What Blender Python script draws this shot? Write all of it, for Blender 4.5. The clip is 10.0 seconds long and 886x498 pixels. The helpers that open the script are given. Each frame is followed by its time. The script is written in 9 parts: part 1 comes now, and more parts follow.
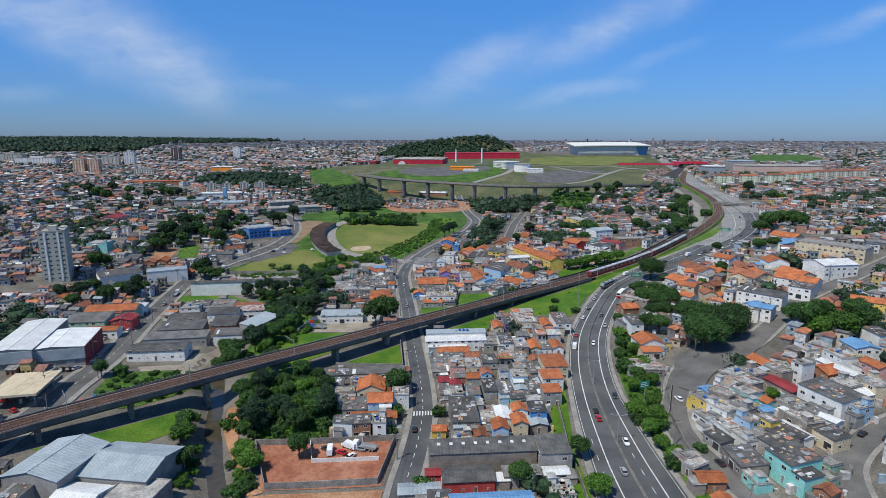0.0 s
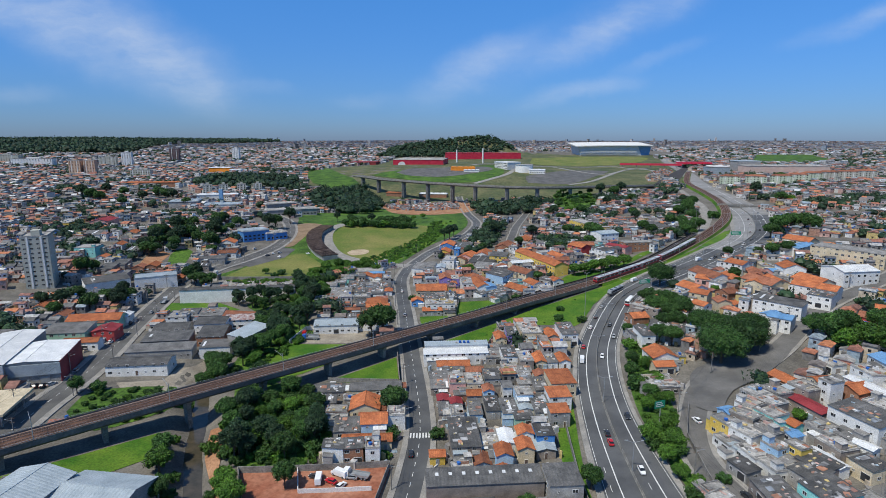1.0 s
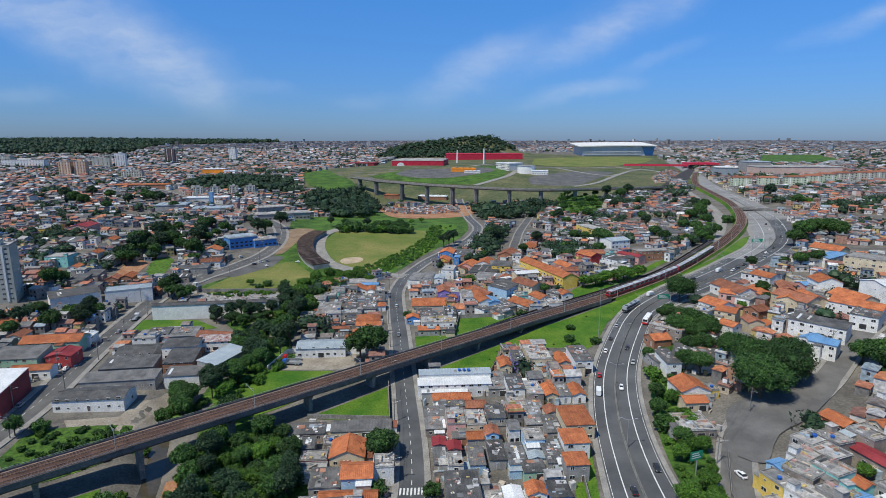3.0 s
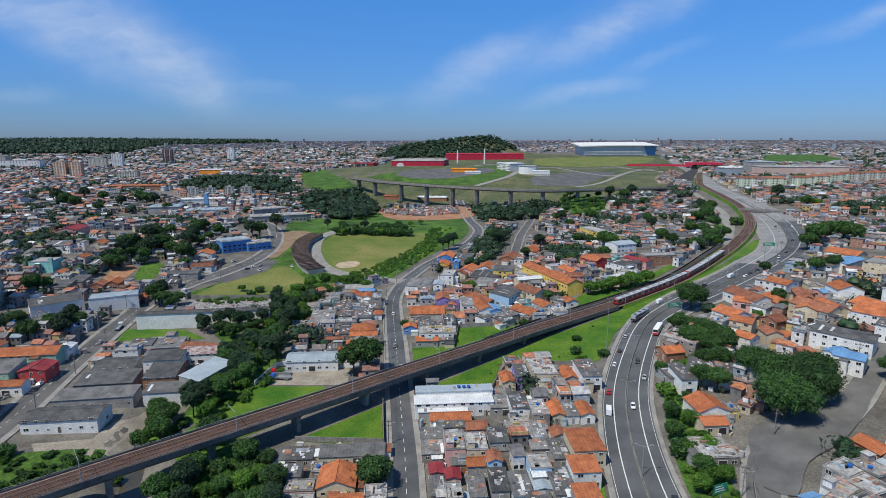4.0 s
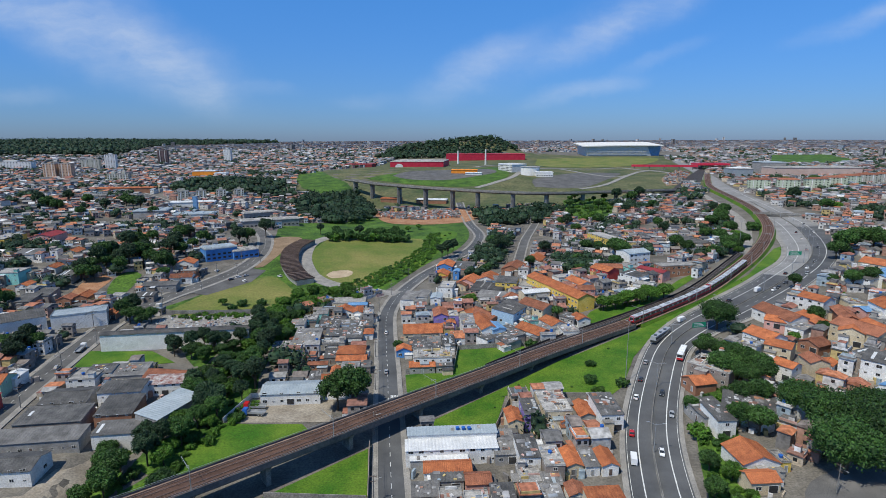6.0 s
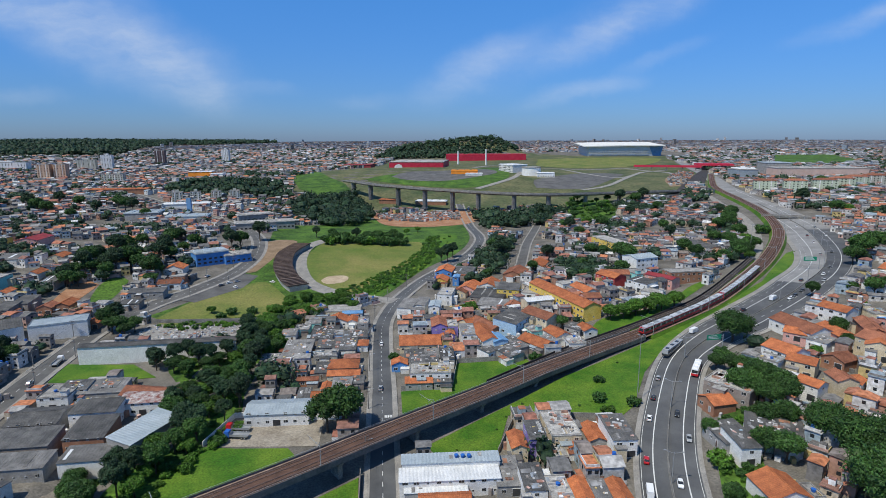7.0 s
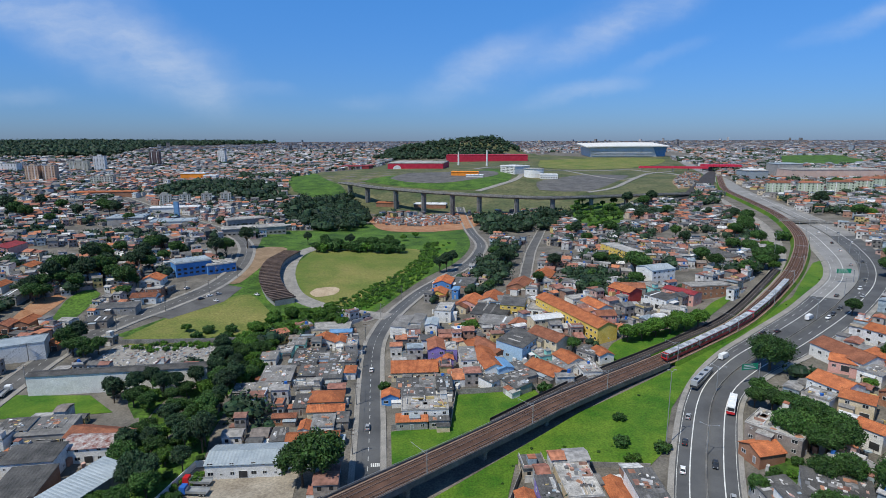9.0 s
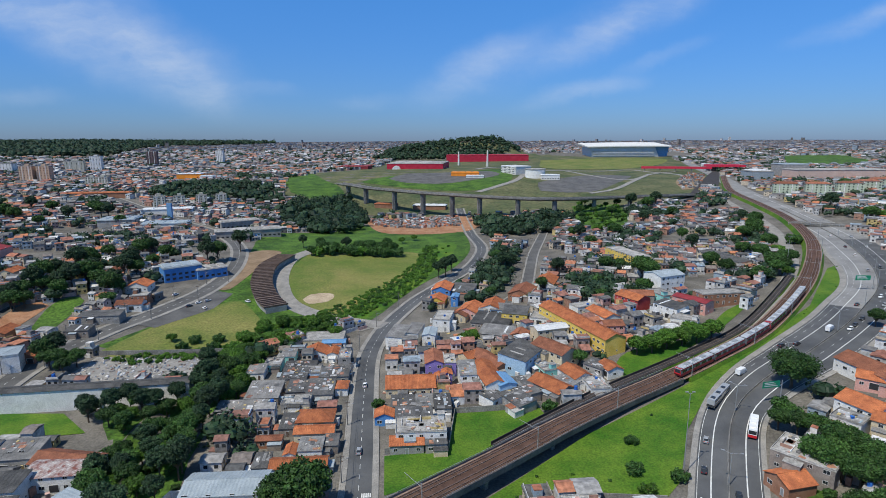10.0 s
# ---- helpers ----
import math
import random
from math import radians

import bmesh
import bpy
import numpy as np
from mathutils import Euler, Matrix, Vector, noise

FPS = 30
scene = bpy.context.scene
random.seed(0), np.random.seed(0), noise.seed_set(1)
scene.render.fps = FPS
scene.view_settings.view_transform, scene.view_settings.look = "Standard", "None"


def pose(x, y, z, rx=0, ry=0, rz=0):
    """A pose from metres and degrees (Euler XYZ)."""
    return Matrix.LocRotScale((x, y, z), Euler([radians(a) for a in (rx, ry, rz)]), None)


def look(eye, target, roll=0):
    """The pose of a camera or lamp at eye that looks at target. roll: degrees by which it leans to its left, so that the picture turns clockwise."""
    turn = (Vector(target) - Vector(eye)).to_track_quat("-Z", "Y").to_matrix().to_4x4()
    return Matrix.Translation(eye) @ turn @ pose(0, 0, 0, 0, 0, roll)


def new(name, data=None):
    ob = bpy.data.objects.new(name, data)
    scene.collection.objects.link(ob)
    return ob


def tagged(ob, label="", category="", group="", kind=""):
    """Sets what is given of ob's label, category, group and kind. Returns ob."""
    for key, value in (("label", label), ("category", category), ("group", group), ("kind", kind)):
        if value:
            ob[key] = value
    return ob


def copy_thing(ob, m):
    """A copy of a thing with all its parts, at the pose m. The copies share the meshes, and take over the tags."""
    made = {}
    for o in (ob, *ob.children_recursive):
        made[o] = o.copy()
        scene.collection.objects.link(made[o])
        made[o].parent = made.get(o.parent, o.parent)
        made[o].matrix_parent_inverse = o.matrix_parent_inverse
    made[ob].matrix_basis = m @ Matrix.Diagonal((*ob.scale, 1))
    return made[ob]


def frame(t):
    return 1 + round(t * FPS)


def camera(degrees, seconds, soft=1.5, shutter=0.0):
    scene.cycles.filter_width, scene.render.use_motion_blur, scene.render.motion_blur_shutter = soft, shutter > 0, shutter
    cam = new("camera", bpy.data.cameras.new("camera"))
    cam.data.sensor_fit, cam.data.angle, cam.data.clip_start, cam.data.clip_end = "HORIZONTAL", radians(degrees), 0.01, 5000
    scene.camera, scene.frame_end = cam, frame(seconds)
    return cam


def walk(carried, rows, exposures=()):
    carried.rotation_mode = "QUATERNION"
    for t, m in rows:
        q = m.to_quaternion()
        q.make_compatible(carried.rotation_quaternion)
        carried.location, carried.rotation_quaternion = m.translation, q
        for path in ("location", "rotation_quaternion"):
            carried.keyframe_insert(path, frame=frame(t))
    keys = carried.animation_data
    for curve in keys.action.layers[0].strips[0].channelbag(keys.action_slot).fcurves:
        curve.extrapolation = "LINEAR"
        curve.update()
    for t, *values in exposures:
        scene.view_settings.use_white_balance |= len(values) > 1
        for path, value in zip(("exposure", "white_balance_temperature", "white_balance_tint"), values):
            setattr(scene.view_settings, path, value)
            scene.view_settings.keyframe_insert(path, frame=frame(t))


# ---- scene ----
from mathutils.geometry import delaunay_2d_cdt

# ---- camera ----
cam = camera(77.1, 10.0, 0.8)
METRES, EYE, TILT, LEAN, TURN = 156.0, 100.0, 1.1, -1.9, 0.0
ROWS = [
    (0.0, 0.0, 0.0, 0.0, -0.39, -12.28, 1.79),
    (0.5, 0.0024, 0.051, -0.0008, -0.36, -12.27, 1.82),
    (1.0, 0.0054, 0.1019, -0.0014, -0.31, -12.26, 1.85),
    (1.5, 0.008, 0.1528, -0.0019, -0.27, -12.25, 1.88),
    (2.0, 0.011, 0.2035, -0.0027, -0.24, -12.24, 1.91),
    (2.5, 0.014, 0.2539, -0.0033, -0.24, -12.24, 1.91),
    (4.0, 0.0231, 0.4046, -0.0053, -0.18, -12.25, 1.97),
    (4.5, 0.0261, 0.4549, -0.006, -0.15, -12.24, 1.99),
    (5.0, 0.0286, 0.5049, -0.0063, -0.16, -12.25, 2.01),
    (5.5, 0.0312, 0.5518, -0.0075, -0.13, -12.23, 2.03),
    (7.0, 0.0397, 0.7039, -0.0089, -0.08, -12.23, 2.07),
    (7.5, 0.0418, 0.7501, -0.0094, -0.07, -12.23, 2.07),
    (8.0, 0.0442, 0.8025, -0.01, -0.05, -12.22, 2.08),
    (8.5, 0.0468, 0.8484, -0.0108, -0.04, -12.19, 2.1),
    (9.0, 0.0492, 0.9007, -0.0112, -0.02, -12.19, 2.1),
    (9.5, 0.0523, 0.9464, -0.0118, 0.01, -12.2, 2.12),
    (10.0, 0.0554, 0.9983, -0.0122, 0.02, -12.2, 2.11),
]
walk(cam, [(t, pose(0, 0, EYE, TILT, LEAN, TURN) @ pose(METRES * x, METRES * y, METRES * z, 90 + pitch, roll, yaw)) for t, x, y, z, yaw, pitch, roll in ROWS])

# ---- world, sun ----
SUN_EL, SUN_AZ = 59.0, -133.0   # degrees; azimuth from +y towards +x
scene.view_settings.exposure = 0.0
world = bpy.data.worlds.new("sky_world")
scene.world = world
world.use_nodes = True


def build_sky():
    nt = world.node_tree
    nt.nodes.clear()
    out = nt.nodes.new("ShaderNodeOutputWorld")
    bg = nt.nodes.new("ShaderNodeBackground")
    sky = nt.nodes.new("ShaderNodeTexSky")
    sky.sky_type = "NISHITA"
    sky.sun_disc = False
    sky.sun_elevation = radians(SUN_EL)
    sky.sun_rotation = radians(SUN_AZ)
    sky.altitude = 800
    sky.air_density, sky.dust_density, sky.ozone_density = 1.0, 0.6, 3.0
    co = nt.nodes.new("ShaderNodeTexCoord")
    sep = nt.nodes.new("ShaderNodeSeparateXYZ")
    nt.links.new(co.outputs["Generated"], sep.inputs[0])
    # thin high cloud: wisps at given bearings (slope across, slope up, lean, half length, half width, density), frayed by stretched noise
    def mathnode(op, a, b):
        n = nt.nodes.new("ShaderNodeMath")
        n.operation = op
        for k, v in enumerate((a, b)):
            if isinstance(v, (int, float)):
                n.inputs[k].default_value = v
            else:
                nt.links.new(v, n.inputs[k])
        return n.outputs[0]
    ahead = mathnode("MAXIMUM", sep.outputs[1], 0.05)
    comb = nt.nodes.new("ShaderNodeCombineXYZ")
    nt.links.new(mathnode("DIVIDE", sep.outputs[0], ahead), comb.inputs[0])
    nt.links.new(mathnode("DIVIDE", sep.outputs[2], ahead), comb.inputs[1])
    warp = nt.nodes.new("ShaderNodeTexNoise")
    warp.inputs["Scale"].default_value, warp.inputs["Detail"].default_value, warp.inputs["Roughness"].default_value = 7.0, 7, 0.6
    nt.links.new(comb.outputs[0], warp.inputs["Vector"])
    shift = nt.nodes.new("ShaderNodeVectorMath")
    shift.operation = "MULTIPLY_ADD"
    shift.inputs[1].default_value = (0.10, 0.05, 0)
    nt.links.new(warp.outputs["Color"], shift.inputs[0])
    nt.links.new(comb.outputs[0], shift.inputs[2])
    total = None
    for u, v, lean, far, wide, dense in WISPS:
        mp = nt.nodes.new("ShaderNodeMapping")
        mp.vector_type = "TEXTURE"
        mp.inputs["Location"].default_value = (u + 0.05, v + 0.025, 0)
        mp.inputs["Rotation"].default_value = (0, 0, radians(lean))
        mp.inputs["Scale"].default_value = (far, wide, 1)
        nt.links.new(shift.outputs[0], mp.inputs[0])
        size = nt.nodes.new("ShaderNodeVectorMath")
        size.operation = "LENGTH"
        nt.links.new(mp.outputs[0], size.inputs[0])
        fade = nt.nodes.new("ShaderNodeMapRange")
        fade.interpolation_type = "SMOOTHERSTEP"
        fade.inputs["From Min"].default_value, fade.inputs["From Max"].default_value = 1.5, 0.0
        fade.inputs["To Min"].default_value, fade.inputs["To Max"].default_value = 0.0, dense * 0.66
        nt.links.new(size.outputs["Value"], fade.inputs["Value"])
        total = fade.outputs[0] if total is None else mathnode("ADD", total, fade.outputs[0])
    grain = nt.nodes.new("ShaderNodeMapping")
    grain.inputs["Rotation"].default_value = (0, 0, radians(-8))
    grain.inputs["Scale"].default_value = (3.2, 9.0, 1)
    nt.links.new(shift.outputs[0], grain.inputs[0])
    n1 = nt.nodes.new("ShaderNodeTexNoise")
    n1.inputs["Scale"].default_value, n1.inputs["Detail"].default_value, n1.inputs["Roughness"].default_value = 1.6, 8, 0.6
    nt.links.new(grain.outputs[0], n1.inputs["Vector"])
    fray = nt.nodes.new("ShaderNodeMapRange")
    fray.inputs["From Min"].default_value, fray.inputs["From Max"].default_value = 0.30, 0.70
    fray.inputs["To Min"].default_value, fray.inputs["To Max"].default_value = 0.25, 1.15
    nt.links.new(n1.outputs["Fac"], fray.inputs["Value"])
    amt = nt.nodes.new("ShaderNodeMath")
    amt.operation, amt.use_clamp = "MULTIPLY", True
    nt.links.new(total, amt.inputs[0])
    nt.links.new(fray.outputs[0], amt.inputs[1])
    tone = nt.nodes.new("ShaderNodeMixRGB")
    tone.blend_type = "MULTIPLY"
    tone.inputs[0].default_value = 1.0
    # bluer overhead, dull haze low down
    grade = nt.nodes.new("ShaderNodeValToRGB")
    grade.color_ramp.elements[0].position, grade.color_ramp.elements[1].position = 0.0, 0.34
    grade.color_ramp.elements[0].color, grade.color_ramp.elements[1].color = SKY_LOW, SKY_HIGH
    top = grade.color_ramp.elements.new(0.62)
    top.color = SKY_TOP
    nt.links.new(sep.outputs[2], grade.inputs[0])
    nt.links.new(grade.outputs[0], tone.inputs[2])
    nt.links.new(sky.outputs[0], tone.inputs[1])
    mix = nt.nodes.new("ShaderNodeMixRGB")
    mix.inputs[2].default_value = CLOUD_TONE
    nt.links.new(amt.outputs[0], mix.inputs[0])
    nt.links.new(tone.outputs[0], mix.inputs[1])
    nt.links.new(mix.outputs[0], bg.inputs[0])
    bg.inputs[1].default_value = 0.10
    nt.links.new(bg.outputs[0], out.inputs[0])


WISPS = [
    (-0.58, 0.160, -21, 0.26, 0.060, 0.50), (-0.68, 0.215, -14, 0.24, 0.050, 0.35), (-0.45, 0.110, -30, 0.10, 0.035, 0.40), (-0.50, 0.190, -35, 0.16, 0.05, 0.22),
    (0.06, 0.122, 25, 0.12, 0.036, 0.55), (0.29, 0.185, 25, 0.20, 0.030, 0.45), (0.33, 0.215, 22, 0.16, 0.050, 0.22), (0.235, 0.082, 11, 0.11, 0.017, 0.40),
    (0.72, 0.197, 16, 0.13, 0.022, 0.42), (-0.13, 0.066, 0, 0.06, 0.014, 0.16), (-0.73, 0.077, 4, 0.08, 0.016, 0.22), (0.38, 0.140, 18, 0.09, 0.013, 0.20), (-0.30, 0.090, -6, 0.06, 0.014, 0.16),
]
SKY_LOW = (0.34, 0.50, 0.90, 1)
SKY_HIGH = (0.46, 1.12, 1.72, 1)
SKY_TOP = (0.72, 1.10, 1.36, 1)
CLOUD_TONE = (7.0, 7.6, 8.4, 1)
build_sky()
sun = new("sun", bpy.data.lights.new("sun", "SUN"))
sun.data.energy, sun.data.angle, sun.data.color = 4.15, radians(0.5), (1.0, 0.955, 0.83)
SUN_DIR = Vector((math.sin(radians(SUN_AZ)) * math.cos(radians(SUN_EL)), math.cos(radians(SUN_AZ)) * math.cos(radians(SUN_EL)), math.sin(radians(SUN_EL))))
sun.matrix_world = look(SUN_DIR * 300, (0, 0, 0))

from mathutils import noise

# ---- materials ----


def surface(name, a, b, scale=0.5, rough=0.8, bump=0.0, bump_scale=4.0, metal=0.0, vary=0.0, island=False, fine=0.0, stripe=None, spec=0.3):
    """A painted or mineral surface: two tones mixed by large noise, finer grain, a shade of its own for each object or island, and relief."""
    m = bpy.data.materials.new(name)
    m.use_nodes = True
    nt = m.node_tree
    p = nt.nodes["Principled BSDF"]
    p.inputs["Roughness"].default_value, p.inputs["Metallic"].default_value = rough, metal
    p.inputs["Specular IOR Level"].default_value = spec
    co = nt.nodes.new("ShaderNodeTexCoord")
    n1 = nt.nodes.new("ShaderNodeTexNoise")
    n1.inputs["Scale"].default_value, n1.inputs["Detail"].default_value, n1.inputs["Roughness"].default_value = scale, 6, 0.62
    geo = nt.nodes.new("ShaderNodeNewGeometry")
    nt.links.new(geo.outputs["Position"], n1.inputs["Vector"])
    ramp = nt.nodes.new("ShaderNodeValToRGB")
    ramp.color_ramp.elements[0].position, ramp.color_ramp.elements[1].position = 0.36, 0.66
    ramp.color_ramp.elements[0].color, ramp.color_ramp.elements[1].color = (*a, 1), (*b, 1)
    nt.links.new(n1.outputs["Fac"], ramp.inputs[0])
    col = ramp.outputs[0]
    if fine:
        n2 = nt.nodes.new("ShaderNodeTexNoise")
        n2.inputs["Scale"].default_value, n2.inputs["Detail"].default_value = bump_scale, 4
        nt.links.new(geo.outputs["Position"], n2.inputs["Vector"])
        r2 = nt.nodes.new("ShaderNodeMapRange")
        r2.inputs["From Min"].default_value, r2.inputs["From Max"].default_value = 0.3, 0.7
        r2.inputs["To Min"].default_value, r2.inputs["To Max"].default_value = 1 - fine, 1 + fine * 0.6
        nt.links.new(n2.outputs["Fac"], r2.inputs["Value"])
        mu = nt.nodes.new("ShaderNodeMixRGB")
        mu.blend_type, mu.inputs[0].default_value = "MULTIPLY", 1.0
        nt.links.new(col, mu.inputs[1])
        nt.links.new(r2.outputs[0], mu.inputs[2])
        col = mu.outputs[0]
    if vary:
        if island:
            src = geo.outputs["Random Per Island"]
        else:
            src = nt.nodes.new("ShaderNodeObjectInfo").outputs["Random"]
        r3 = nt.nodes.new("ShaderNodeMapRange")
        r3.inputs["To Min"].default_value, r3.inputs["To Max"].default_value = 1 - vary, 1 + vary
        nt.links.new(src, r3.inputs["Value"])
        mv = nt.nodes.new("ShaderNodeMixRGB")
        mv.blend_type, mv.inputs[0].default_value = "MULTIPLY", 1.0
        nt.links.new(col, mv.inputs[1])
        nt.links.new(r3.outputs[0], mv.inputs[2])
        col = mv.outputs[0]
    nt.links.new(col, p.inputs["Base Color"])
    height = None
    if stripe:
        w = nt.nodes.new("ShaderNodeTexWave")
        w.bands_direction = stripe[0]
        w.inputs["Scale"].default_value = stripe[1]
        w.inputs["Distortion"].default_value = 0.3
        nt.links.new(co.outputs["Object"], w.inputs["Vector"])
        height = w.outputs["Fac"]
        # the colour follows the same wave: troughs darker, crests lighter
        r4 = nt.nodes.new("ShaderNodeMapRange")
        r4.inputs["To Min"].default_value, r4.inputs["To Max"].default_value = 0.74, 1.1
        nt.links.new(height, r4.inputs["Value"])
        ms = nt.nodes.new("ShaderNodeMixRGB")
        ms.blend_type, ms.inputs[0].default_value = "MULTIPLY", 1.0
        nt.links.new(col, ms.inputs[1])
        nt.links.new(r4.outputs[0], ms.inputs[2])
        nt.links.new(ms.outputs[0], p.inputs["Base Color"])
    elif bump:
        n3 = nt.nodes.new("ShaderNodeTexNoise")
        n3.inputs["Scale"].default_value, n3.inputs["Detail"].default_value = bump_scale, 5
        nt.links.new(geo.outputs["Position"], n3.inputs["Vector"])
        height = n3.outputs["Fac"]
    if height is not None:
        bp = nt.nodes.new("ShaderNodeBump")
        bp.inputs["Strength"].default_value, bp.inputs["Distance"].default_value = bump or 0.3, 0.15
        nt.links.new(height, bp.inputs["Height"])
        nt.links.new(bp.outputs[0], p.inputs["Normal"])
    return m


def palette(name, colours, rough=0.85, fine=0.25, scale=1.2, island=True):
    """One material whose islands (or objects) each take a colour out of a set, with grime."""
    m = surface(name, (0.8, 0.8, 0.8), (1, 1, 1), 0.15, rough, fine=fine, bump_scale=scale)
    nt = m.node_tree
    p = nt.nodes["Principled BSDF"]
    old = p.inputs["Base Color"].links[0].from_socket
    geo = nt.nodes.new("ShaderNodeNewGeometry")
    src = geo.outputs["Random Per Island"] if island else nt.nodes.new("ShaderNodeObjectInfo").outputs["Random"]
    ramp = nt.nodes.new("ShaderNodeValToRGB")
    ramp.color_ramp.interpolation = "CONSTANT"
    while len(ramp.color_ramp.elements) < len(colours):
        ramp.color_ramp.elements.new(0.5)
    for i, c in enumerate(colours):
        ramp.color_ramp.elements[i].position = i / len(colours)
        ramp.color_ramp.elements[i].color = (*c, 1)
    nt.links.new(src, ramp.inputs[0])
    mu = nt.nodes.new("ShaderNodeMixRGB")
    mu.blend_type, mu.inputs[0].default_value = "MULTIPLY", 1.0
    nt.links.new(old, mu.inputs[1])
    nt.links.new(ramp.outputs[0], mu.inputs[2])
    nt.links.new(mu.outputs[0], p.inputs["Base Color"])
    return m


def foliage(name, a, b, vary=0.3):
    m = surface(name, a, b, 0.25, 0.6, fine=0.45, bump_scale=1.6, vary=vary)
    nt = m.node_tree
    p = nt.nodes["Principled BSDF"]
    geo = nt.nodes.new("ShaderNodeNewGeometry")
    old = p.inputs["Base Color"].links[0].from_socket
    r3 = nt.nodes.new("ShaderNodeMapRange")
    r3.inputs["To Min"].default_value, r3.inputs["To Max"].default_value = 0.55, 1.45
    nt.links.new(geo.outputs["Random Per Island"], r3.inputs["Value"])
    mv = nt.nodes.new("ShaderNodeMixRGB")
    mv.blend_type, mv.inputs[0].default_value = "MULTIPLY", 1.0
    nt.links.new(old, mv.inputs[1])
    nt.links.new(r3.outputs[0], mv.inputs[2])
    nt.links.new(mv.outputs[0], p.inputs["Base Color"])
    return m


M = {}
M["soil"] = surface("bare_ground", (0.100, 0.092, 0.080), (0.200, 0.183, 0.157), 0.07, 0.95, 0.3, 1.5, fine=0.35)
M["asphalt"] = surface("asphalt", (0.068, 0.070, 0.073), (0.118, 0.120, 0.122), 0.06, 0.8, 0.1, 8, fine=0.2)
M["asphalt_old"] = surface("worn_asphalt", (0.085, 0.083, 0.081), (0.15, 0.146, 0.140), 0.08, 0.9, 0.15, 6, fine=0.3)
M["asphalt_pale"] = surface("faded_asphalt", (0.105, 0.102, 0.098), (0.175, 0.168, 0.160), 0.09, 0.9, 0.15, 6, fine=0.3)
M["concrete_road"] = surface("concrete_paving", (0.19, 0.185, 0.18), (0.29, 0.285, 0.275), 0.05, 0.85, 0.1, 6, fine=0.2)
M["pavement"] = surface("pavement_concrete", (0.22, 0.21, 0.195), (0.33, 0.31, 0.28), 0.2, 0.9, 0.2, 3, fine=0.3)
M["concrete"] = surface("weathered_concrete", (0.16, 0.155, 0.145), (0.30, 0.285, 0.26), 0.25, 0.85, 0.2, 2, fine=0.3, vary=0.12)
M["girder"] = surface("viaduct_concrete", (0.085, 0.085, 0.087), (0.15, 0.147, 0.142), 0.12, 0.85, 0.15, 1.2, fine=0.25)
M["walkway"] = surface("rusty_concrete", (0.20, 0.13, 0.10), (0.30, 0.215, 0.17), 0.4, 0.9, 0.2, 3, fine=0.3)
M["ballast"] = surface("rusty_ballast", (0.075, 0.042, 0.031), (0.145, 0.080, 0.056), 0.2, 0.95, 0.5, 6, fine=0.35)
M["ballast_dark"] = surface("dark_ballast", (0.035, 0.032, 0.032), (0.07, 0.062, 0.06), 0.2, 0.95, 0.5, 6, fine=0.3)
M["sleeper"] = surface("concrete_sleeper", (0.090, 0.054, 0.041), (0.145, 0.090, 0.068), 1, 0.9, vary=0.15, island=True)
M["rail"] = surface("rail_steel", (0.22, 0.155, 0.125), (0.32, 0.24, 0.20), 1, 0.45, metal=0.4)
M["marking"] = surface("road_paint", (0.55, 0.55, 0.53), (0.75, 0.75, 0.72), 0.6, 0.7, fine=0.25, bump_scale=3)
M["grass"] = surface("mown_grass", (0.036, 0.118, 0.006), (0.120, 0.200, 0.018), 0.06, 0.9, 0.5, 1.6, fine=0.4)
M["meadow"] = surface("dry_lawn", (0.095, 0.145, 0.022), (0.22, 0.205, 0.06), 0.025, 0.9, 0.4, 1.0, fine=0.4)
M["scrub"] = surface("rough_green_bank", (0.030, 0.075, 0.010), (0.095, 0.185, 0.022), 0.06, 0.9, 0.9, 0.7, fine=0.6)
M["heath"] = surface("dry_heath", (0.055, 0.080, 0.030), (0.16, 0.150, 0.072), 0.02, 0.95, 0.4, 0.25, fine=0.45)
M["rust_strips"] = surface("patched_rusty_sheet", (0.20, 0.06, 0.045), (0.52, 0.50, 0.48), 0.55, 0.7, 0.3, 2, fine=0.3, stripe=("X", 0.8))
M["dirt"] = surface("red_earth", (0.30, 0.14, 0.07), (0.42, 0.24, 0.14), 0.12, 0.95, 0.4, 1.5, fine=0.35)
M["sand"] = surface("pale_earth", (0.38, 0.29, 0.19), (0.50, 0.40, 0.28), 0.1, 0.95, 0.3, 1.5, fine=0.3)
M["dust"] = surface("pale_dust", (0.24, 0.205, 0.16), (0.36, 0.32, 0.26), 0.12, 0.95, 0.3, 1.5, fine=0.3)
M["dust_brown"] = surface("brown_dust", (0.20, 0.135, 0.08), (0.31, 0.22, 0.14), 0.10, 0.95, 0.3, 1.2, fine=0.3)
M["laterite"] = surface("raw_red_earth", (0.27, 0.095, 0.055), (0.40, 0.19, 0.12), 0.10, 0.95, 0.4, 0.8, fine=0.22)
M["water"] = surface("muddy_water", (0.05, 0.045, 0.03), (0.08, 0.065, 0.045), 0.3, 0.12, 0.05, 2, spec=0.5)
M["trunk"] = surface("bark", (0.07, 0.05, 0.035), (0.13, 0.10, 0.07), 2, 0.95, 0.5, 6)
M["leaf"] = foliage("leaf_green", (0.024, 0.066, 0.013), (0.056, 0.126, 0.024))
M["leaf_deep"] = foliage("leaf_deep_green", (0.020, 0.056, 0.012), (0.046, 0.108, 0.020))
M["leaf_light"] = foliage("leaf_bright", (0.042, 0.112, 0.011), (0.090, 0.190, 0.022))
